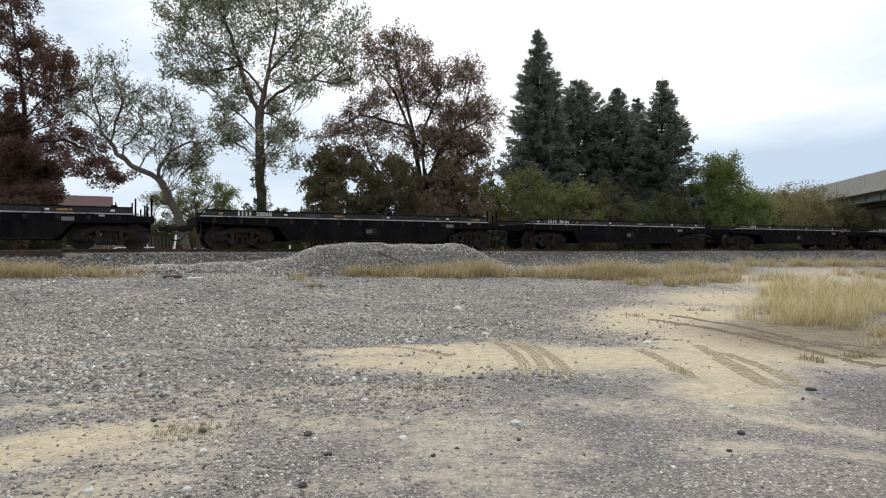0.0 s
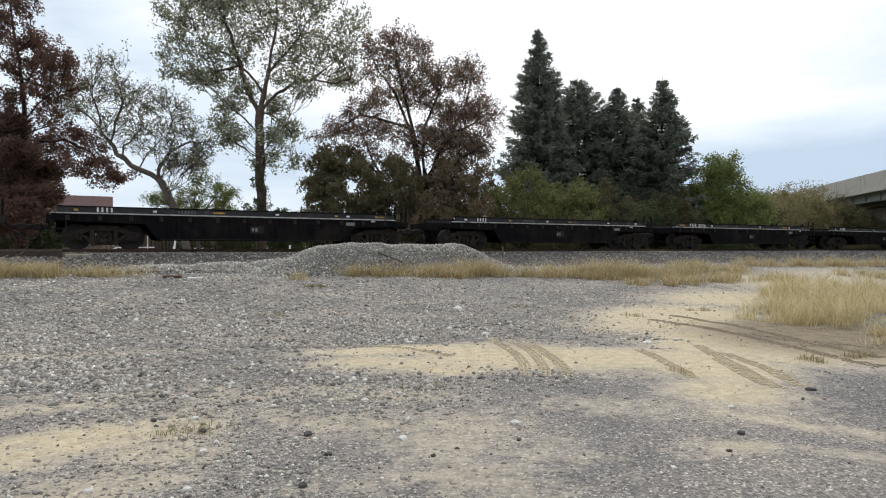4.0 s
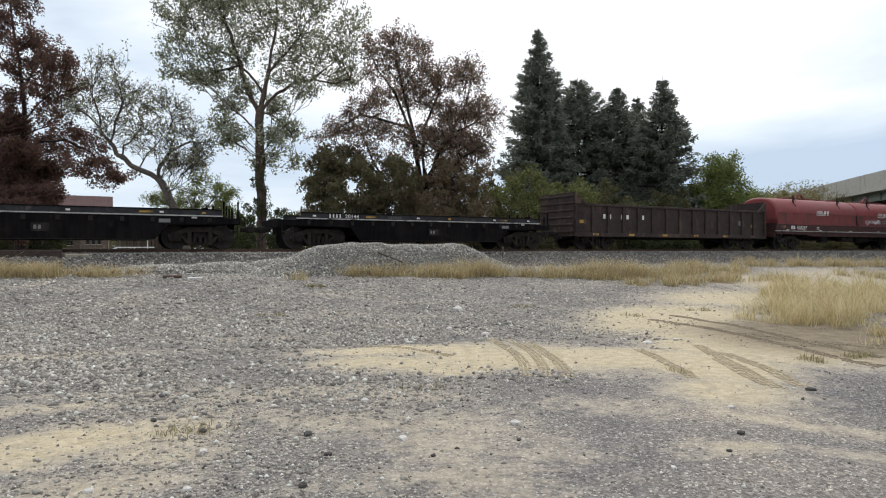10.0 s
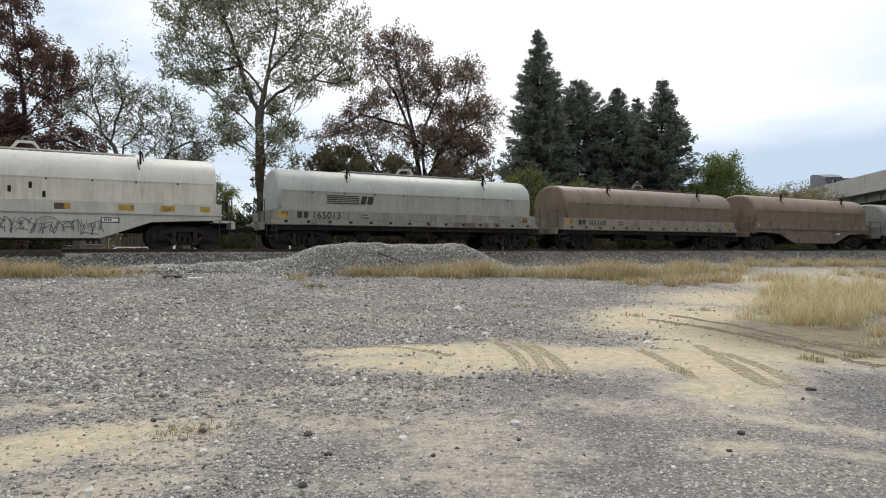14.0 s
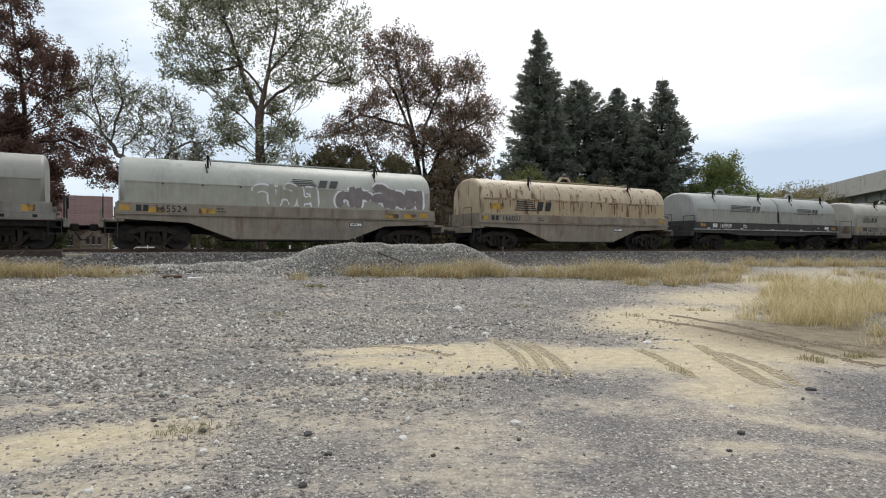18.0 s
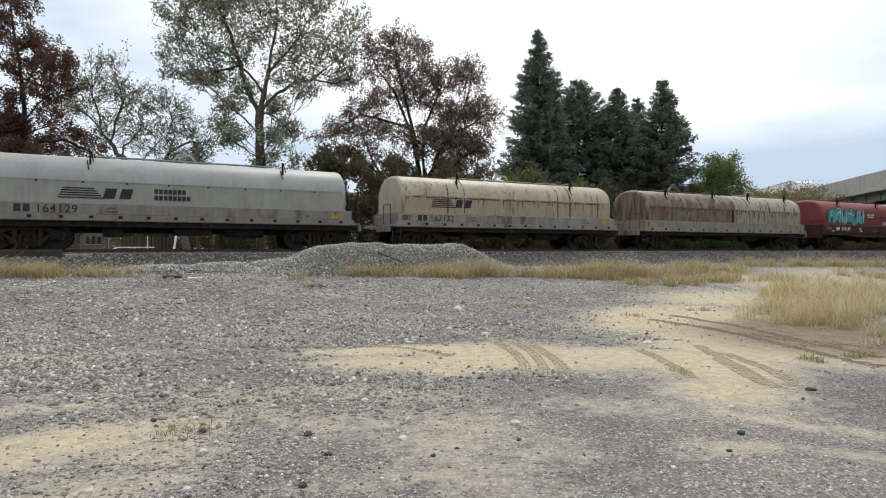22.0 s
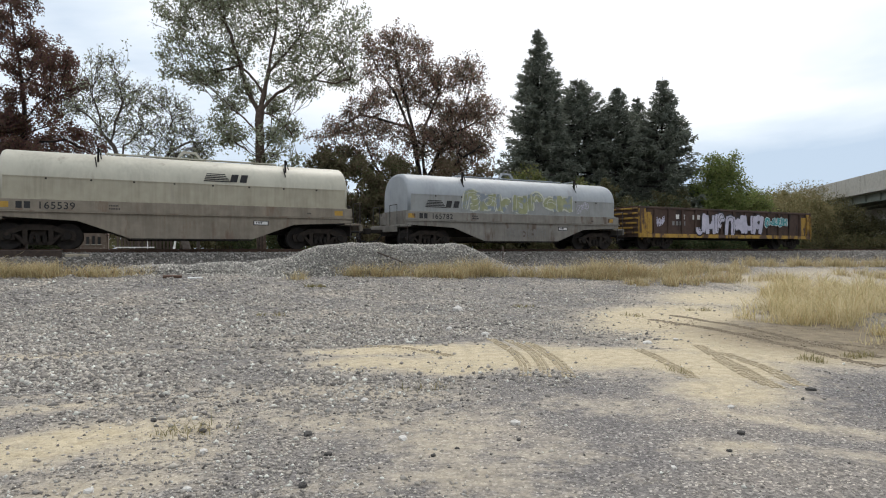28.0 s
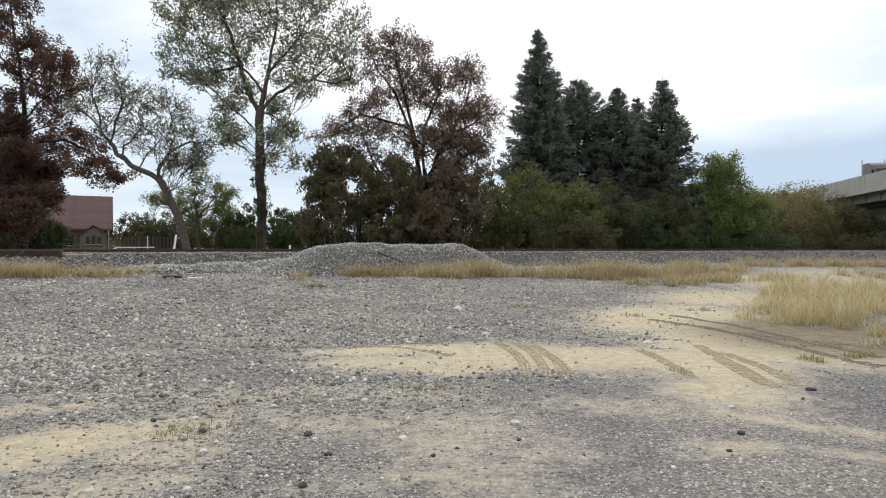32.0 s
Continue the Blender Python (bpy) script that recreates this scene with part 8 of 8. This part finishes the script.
car, h = coil_car(427.85, 443.7, "long", "h_cool", "redframe", "two white covers on a dark red coil car frame", "627495", "mark_white", None, "mark_black", (0.585, "h_cool"), k=16)
for x in (-2.9, 4.1):
    bars(car, x, 2.46, 2, 0.34, "mark_black", -1.425, 0.12, 0.85)
car, h = coil_car(445.6, 458.9, "belly", "h_cream", "f_grey", "dirty cream coil car with scratched rusty sides", "166108", "mark_grey", [(-4.8, 1.95, 1.9, 0.36)], "mark_black", k=17)
scrawl(car, -3.2, 1.8, 7.2, 0.6, "f_tan", -1.432, 18, 30, r=0.02)
car, h = coil_car(461.79, 474.2, "belly", "h_ivory", "f_tan", "ivory coil car with a grey sign and deep stained sides", "165539", "mark_black", [(0.35, 2.62, 1.75, 0.34)], "mark_black", k=18)
car, h = coil_car(477.1, 489.6, "belly", "h_blue", "f_grey", "bluish white coil car with faded sprayed lettering", "165782", "mark_black", [(-5.4, 1.92, 1.9, 0.36)], "mark_black", k=19)
graffiti(car, -3.4, 1.78, 6.6, 1.02, 7, "spray_olive", "spray_pale", -1.434, 19, shine="spray_pale", fat=0.85)
scrawl(car, 3.6, 1.9, 0.7, 0.6, "spray_lilac", -1.434, 44, 5, r=0.012)
graffiti(car, -0.9, 0.55, 2.4, 0.5, 4, "f_grey", "mark_grey", -1.472, 45, shine="mark_grey", fat=0.5)

gon, h = gondola(491.35, 507.35, 2.42, "gonrust", "yellow", "rust-brown gondola with yellow ends and sprayed lettering", 1)
for x in (-h + 3.0, -h + 3.45, -h + 4.4, -h + 4.8):
    slab(gon, "lettering_bar", x, x + 0.26, 1.75, 2.02, "mark_white", -1.40)
for x in (-h + 2.7, -h + 3.0, -h + 3.3, -h + 3.6):
    slab(gon, "lettering_bar", x, x + 0.18, 1.38, 1.62, "mark_grey", -1.40)
slab(gon, "end_panel", -h + 0.25, -h + 1.05, 0.9, 2.1, "yellow", -1.40, 0.01)
slab(gon, "end_panel", h - 1.05, h - 0.25, 0.9, 2.1, "yellow", -1.40, 0.01)
graffiti(gon, -h + 4.5, 0.80, 6.2, 1.4, 7, "spray_lilac", "spray_black", -1.512, 20, shine="spray_black", fat=0.8)
graffiti(gon, h - 5.0, 1.45, 2.3, 0.62, 5, "spray_teal", "spray_white", -1.512, 21)
scrawl(gon, -h + 1.4, 1.3, 0.6, 0.5, "spray_lilac", -1.41, 22, 12)


for spare in (*BOGIE.children_recursive, BOGIE):
    bpy.data.objects.remove(spare)


# ---- on the bridge: along it, the road's level is 0 ----
def wheel_bm(x, y, r, w):
    bm = lathe([(-w / 2, r * 0.6), (-w / 2, r * 0.92), (-w * 0.3, r), (w * 0.3, r), (w / 2, r * 0.92), (w / 2, r * 0.6)], 18)
    bmesh.ops.translate(bm, vec=(x, y, r), verts=bm.verts)
    return bm


def cab(root, x, mat, sleeper, roof):
    """A tractor's cab with its nose to -x, the front bumper at x."""
    pts = [(x, 0.6), (x + 0.1, 1.5), (x + 1.35, 1.75), (x + 1.75, 2.65), (x + 2.1, roof - 0.35), (x + 2.6 + sleeper * 0.4, roof), (x + 3.1 + sleeper, roof), (x + 3.1 + sleeper, 0.6)]
    bm = prism(pts, -1.2, 1.2)
    bmesh.ops.bevel(bm, geom=list(bm.edges), offset=0.05, segments=1, affect="EDGES")
    body = part("cab", bm, mat, root)
    for y in (-1.21, 1.21):
        part("side_window", boxes((x + 1.95, x + 2.75, y - 0.01, y + 0.01, 1.85, 2.5)), "glass", body)
    part("windscreen", prism([(x + 1.40, 1.80), (x + 1.76, 2.62), (x + 1.72, 2.64), (x + 1.36, 1.82)], -1.05, 1.05), "glass", body)
    part("chassis", boxes((x + 3.1 + sleeper, x + 6.3, -0.5, 0.5, 0.7, 1.0)), "grime", root)
    for wx in (x + 1.0, x + 4.4, x + 5.7):
        for y in (-1.05, 1.05):
            w = part("tyre", wheel_bm(wx, y, 0.5, 0.3), "rubber", root)
            bm = lathe([(-0.16, 0.28), (0.16, 0.28)], 12)
            bmesh.ops.translate(bm, vec=(wx, y, 0.5), verts=bm.verts)
            part("rim", bm, "chrome", w)
    for y in (-1.1, 1.1):
        part("mirror", boxes((x + 1.7, x + 1.78, y * 1.22 - 0.1, y * 1.22 + 0.1, 1.9, 2.5)), "grime", root)
    return body


def semi_trailer():
    root = tagged(new("semi_trailer_truck"), "white tractor with a long white box trailer", "truck")
    cab(root, 0.0, "truck_white", 1.2, 3.8)
    bm = boxes((4.9, 21.1, -1.28, 1.28, 1.15, 4.1), bevel=0.03)
    tr = part("trailer", bm, "truck_white", root, "plain white box trailer")
    for i in range(13):
        part("trailer_rib", boxes((5.6 + i * 1.2, 5.63 + i * 1.2, 1.28, 1.292, 1.2, 4.05)), "truck_white", tr)
    part("trailer_edge", boxes((4.9, 21.1, 1.28, 1.30, 4.0, 4.1)), "mark_grey", tr)
    part("trailer_front_edge", boxes((4.88, 4.99, 1.28, 1.305, 1.2, 4.0)), "mark_grey", tr)
    slab_bm = boxes((7.2, 8.1, 1.285, 1.297, 2.9, 3.15), (7.5, 8.3, 1.285, 1.297, 2.7, 2.86))
    part("trailer_marks", slab_bm, "mark_grey", tr)
    for wx in (18.2, 19.5):
        for y in (-1.05, 1.05):
            part("tyre", wheel_bm(wx, y, 0.5, 0.3), "rubber", root)
    part("landing_gear", boxes((8.0, 8.15, -0.9, -0.75, 0.1, 1.15), (8.0, 8.15, 0.75, 0.9, 0.1, 1.15)), "grime", root)
    return root


def bobtail():
    root = tagged(new("tractor_unit"), "brown-grey tractor unit with tall exhaust stacks", "truck")
    cab(root, 0.0, "truck_brown", 1.5, 3.45)
    for y in (-1.15, 1.15):
        part("exhaust_stack", rods([((4.75, y, 0.9), (4.75, y, 3.95))], 0.085, 8), "chrome", root)
    return root


def dark_truck():
    root = tagged(new("box_truck"), "dark truck with a low cab and a loaded bed", "truck")
    cab(root, 0.0, "truck_dark", 0.0, 2.55)
    bed = part("bed", boxes((4.4, 11.0, -1.25, 1.25, 1.0, 1.3), bevel=0.03), "truck_dark", root)
    part("side_board", boxes((4.4, 11.0, 1.2, 1.26, 1.3, 2.6), (4.4, 11.0, -1.26, -1.2, 1.3, 2.6)), "truck_dark", bed)
    bm = prism([(5.2, 2.0), (5.5, 3.2), (7.0, 3.6), (9.5, 4.0), (10.8, 4.05), (10.9, 2.0)], -1.1, 1.1)
    bmesh.ops.bevel(bm, geom=list(bm.edges), offset=0.12, segments=2, affect="EDGES")
    part("load", bm, "truck_dark", root, "dark covered load")
    for wx in (8.0, 9.3):
        for y in (-1.05, 1.05):
            part("tyre", wheel_bm(wx, y, 0.5, 0.3), "rubber", root)
    return root


LANE = -4.2
ROAD = [(semi_trailer(), 30.4 - 21.1 + 21.6 * 23.0, 21.6), (bobtail(), 14.0 - 6.3 + 21.4 * 32.0, 21.4), (dark_truck(), 28.7 - 11.0 + 22.0 * 14.0, 22.0)]
for ob, x, v in ROAD:
    ob.matrix_basis = BRIDGE @ pose(x, LANE, DECK)


# ---- tyre marks and single stones on the lot ----
def tyre_mark(name, pts, width, seed):
    """The print of a tyre in sand: rows of low lugs along a bent path."""
    rg = random.Random(seed)
    P = [Vector((*q, 0)) for q in pts]
    bm = bmesh.new()
    walk_pts = []
    for a, b, c, d in zip([P[0]] + P[:-2], P[:-1], P[1:], P[2:] + [P[-1]]):
        n = max(2, int((c - b).length / 0.055))
        for i in range(n):
            t = i / n
            walk_pts.append(0.5 * ((2 * b) + (c - a) * t + (2 * a - 5 * b + 4 * c - d) * t * t + (3 * b - a - 3 * c + d) * t ** 3))
    for k, (a, b) in enumerate(zip(walk_pts, walk_pts[1:])):
        d = (b - a).normalized()
        s = Vector((-d.y, d.x, 0))
        for lane in (-1, 0, 1):
            if rg.random() < 0.12:
                continue
            c = a + s * width * 0.33 * lane + d * (0.02 if lane else 0)
            z = float(land(c.x, c.y)) - 0.004
            w, ln, h = width * 0.13, 0.018, rg.uniform(0.012, 0.020)
            q = [c + s * w * u + d * (ln * v + 0.012 * lane * u) for u, v in ((-1, -1), (1, -1), (1, 1), (-1, 1))]
            lo = [bm.verts.new((p.x, p.y, z)) for p in q]
            hi = [bm.verts.new((p.x * 0.8 + c.x * 0.2, p.y * 0.8 + c.y * 0.2, z + h)) for p in q]
            bm.faces.new(hi)
            for i in range(4):
                j = (i + 1) % 4
                bm.faces.new((lo[i], lo[j], hi[j], hi[i]))
    tagged(link(name, done(bm, name, "rut" if width > 0.19 else "sandlug")), "tyre tread print pressed into the dry sand", "tyre mark", "tyre marks on the lot", "stuff")


M["rut"] = surf("damp_rut_soil", (0.180, 0.147, 0.104), (0.31, 0.255, 0.180), 14, 0.95, 0.5)
M["sandlug"] = surf("pressed_sand", (0.34, 0.285, 0.195), (0.50, 0.425, 0.295), 20, 0.95, 0.3)
for i, (pts, w) in enumerate([
    ([(0.79, 10.57), (1.00, 9.28), (1.06, 8.24), (0.96, 7.40)], 0.16), ([(1.08, 10.43), (1.28, 9.18), (1.28, 8.12), (1.20, 7.40)], 0.16),
    ([(1.34, 10.24), (1.50, 8.80), (1.51, 7.85), (1.48, 7.40)], 0.17), ([(2.93, 9.49), (2.95, 8.44), (2.93, 7.67), (2.88, 7.27)], 0.17),
    ([(3.96, 9.82), (3.74, 8.44), (3.61, 7.40), (3.59, 6.91)], 0.18), ([(3.90, 9.28), (3.76, 7.85), (3.59, 6.75)], 0.15), ([(4.04, 9.13), (4.06, 8.04), (3.91, 6.89)], 0.18),
    ([(4.39, 13.44), (4.99, 11.75), (5.33, 10.18), (5.39, 8.80), (5.57, 7.96)], 0.20), ([(5.21, 14.36), (5.73, 11.75), (5.91, 9.94), (6.09, 8.70)], 0.20), ([(5.10, 11.30), (6.10, 10.10), (7.20, 9.30)], 0.20), ([(-1.26, 9.82), (-0.54, 9.49), (0.13, 8.80)], 0.12),
]):
    tyre_mark("tyre_mark", pts, w, i)


def clods():
    """Crumbled soil and straw along the ruts beside the tall grass."""
    rg = np.random.RandomState(61)
    t = rg.rand(1500)
    x = 4.5 + 3.2 * t + rg.normal(size=1500) * 0.28
    y = 12.6 - 3.6 * t + rg.normal(size=1500) * (0.55 + 0.5 * t)
    k = wobble(x, y, 1.7, 8.0) > -0.1
    x, y = x[k], y[k]
    scatter("soil_clods", np.stack([x, y, land(x, y)], 1), 0.008 + 0.022 * rg.rand(len(x)) ** 2, "rut", True, 62, "crumbled brown soil along the wheel ruts")


clods()


def single_stone(at, r, flat, mat, label, seed, kind="stone"):
    rg = random.Random(seed)
    r *= 1.15 if mat == "pale_stone" else 1.0
    bm = bmesh.new()
    bmesh.ops.create_icosphere(bm, subdivisions=1, radius=0.9)
    for v in bm.verts:
        v.co *= 1 + 0.25 * noise.noise(v.co * 1.3 + Vector((seed * 3.1, 0, 0))) + rg.uniform(-0.16, 0.16)
        v.co = Vector((v.co.x * r, v.co.y * r * 0.75, v.co.z * r * flat))
    ob = link(kind, done(bm, kind, mat), None, pose(at[0], at[1], float(land(*at)) + r * flat * 0.35, 0, 0, rg.uniform(0, 360)))
    tagged(ob, label, kind, "stones on the lot")


for i, (at, r, fl, mt) in enumerate([
    ((-1.98, 5.22), 0.055, 0.5, "dark_stone"), ((-1.09, 5.12), 0.06, 0.5, "dark_stone"), ((-0.83, 4.59), 0.04, 0.6, "dark_stone"), ((-2.53, 5.54), 0.045, 0.6, "dark_stone"),
    ((2.41, 5.12), 0.055, 0.5, "dark_stone"), ((3.89, 6.69), 0.06, 0.5, "dark_stone"), ((-0.88, 3.98), 0.045, 0.6, "dark_stone"), ((2.10, 4.64), 0.03, 0.6, "dark_stone"), ((0.59, 4.93), 0.03, 0.6, "dark_stone"), ((-0.07, 4.57), 0.03, 0.6, "dark_stone"),
    ((0.61, 5.37), 0.05, 0.6, "pale_stone"), ((3.26, 10.06), 0.10, 0.4, "pale_stone"), ((0.36, 15.14), 0.16, 0.6, "pale_stone"), ((-0.32, 5.01), 0.05, 0.5, "pale_stone"), ((-0.78, 6.25), 0.045, 0.6, "pale_stone"), ((-1.77, 4.67), 0.035, 0.7, "pale_stone"),
    ((1.57, 4.30), 0.03, 0.5, "pale_stone"), ((-2.20, 3.93), 0.035, 0.6, "pale_stone"), ((0.12, 11.83), 0.08, 0.6, "pale_stone"), ((0.75, 11.13), 0.09, 0.5, "pale_stone"), ((2.72, 5.98), 0.04, 0.5, "pale_stone"), ((-9.85, 22.11), 0.12, 0.5, "pale_stone"), ((3.83, 10.43), 0.06, 0.5, "pale_stone"), ((-1.60, 3.95), 0.035, 0.6, "pale_stone"),
]):
    single_stone(at, r, fl, mt, "dark lump of stone on the gravel" if mt[0] == "d" else "pale stone lying on the gravel", i)


def litter():
    for at, to, r, mt, nm, lb in (((-2.37, 22.90, 1.38), (-1.43, 22.30, 1.04), 0.03, "tie", "stick", "dark stick lying on the stone heap"), ((-8.59, 19.40, 0.76), (-8.09, 19.60, 0.75), 0.06, "rail", "wood_scrap", "rotten brown scrap of wood on the gravel"), ((-7.87, 19.50, 0.72), (-7.49, 19.70, 0.74), 0.03, "white", "pipe_scrap", "short white pipe lying on the gravel")):
        a, b = Vector(at), Vector(to)
        if nm != "stick":
            a.z, b.z = float(land(a.x, a.y)) + r * 0.6, float(land(b.x, b.y)) + r * 0.6
        tagged(link(nm, done(rods([((0, 0, 0), (b - a)[:])], r, 6), nm, mt), None, Matrix.Translation(a)), lb, nm.replace("_", " "))


litter()


def motions():
    """The train runs along the line to the left at one speed; its wheels turn; three trucks cross the bridge."""
    for car, x in CARS:
        walk(car, [(t, TRACK @ pose(x - SPEED * t, 0, 0)) for t in (0.0, 8.0, 16.0, 24.0, 32.0)])
    for ob, x, v in ROAD:
        walk(ob, [(t, BRIDGE @ pose(x - v * t, LANE, DECK)) for t in (0.0, 16.0, 32.0)])
    turn = math.degrees(SPEED / 0.457)
    sets = [o for car, _ in CARS for b in car.children if b.name.startswith("bogie") for o in b.children if o.name.startswith("wheelset")]
    for side in (-0.89, 0.89):
        first, *rest = [o for o in sets if o.matrix_basis.translation.x * side > 0]
        walk(first, [(k / 30, pose(side, 0, 0.457, 0, -turn * k / 30, 0)) for k in range(0, 961)])
        for o in rest:
            o.rotation_mode = "QUATERNION"
            d = o.animation_data_create()
            d.action = first.animation_data.action
            d.action_slot = first.animation_data.action_slot


motions()
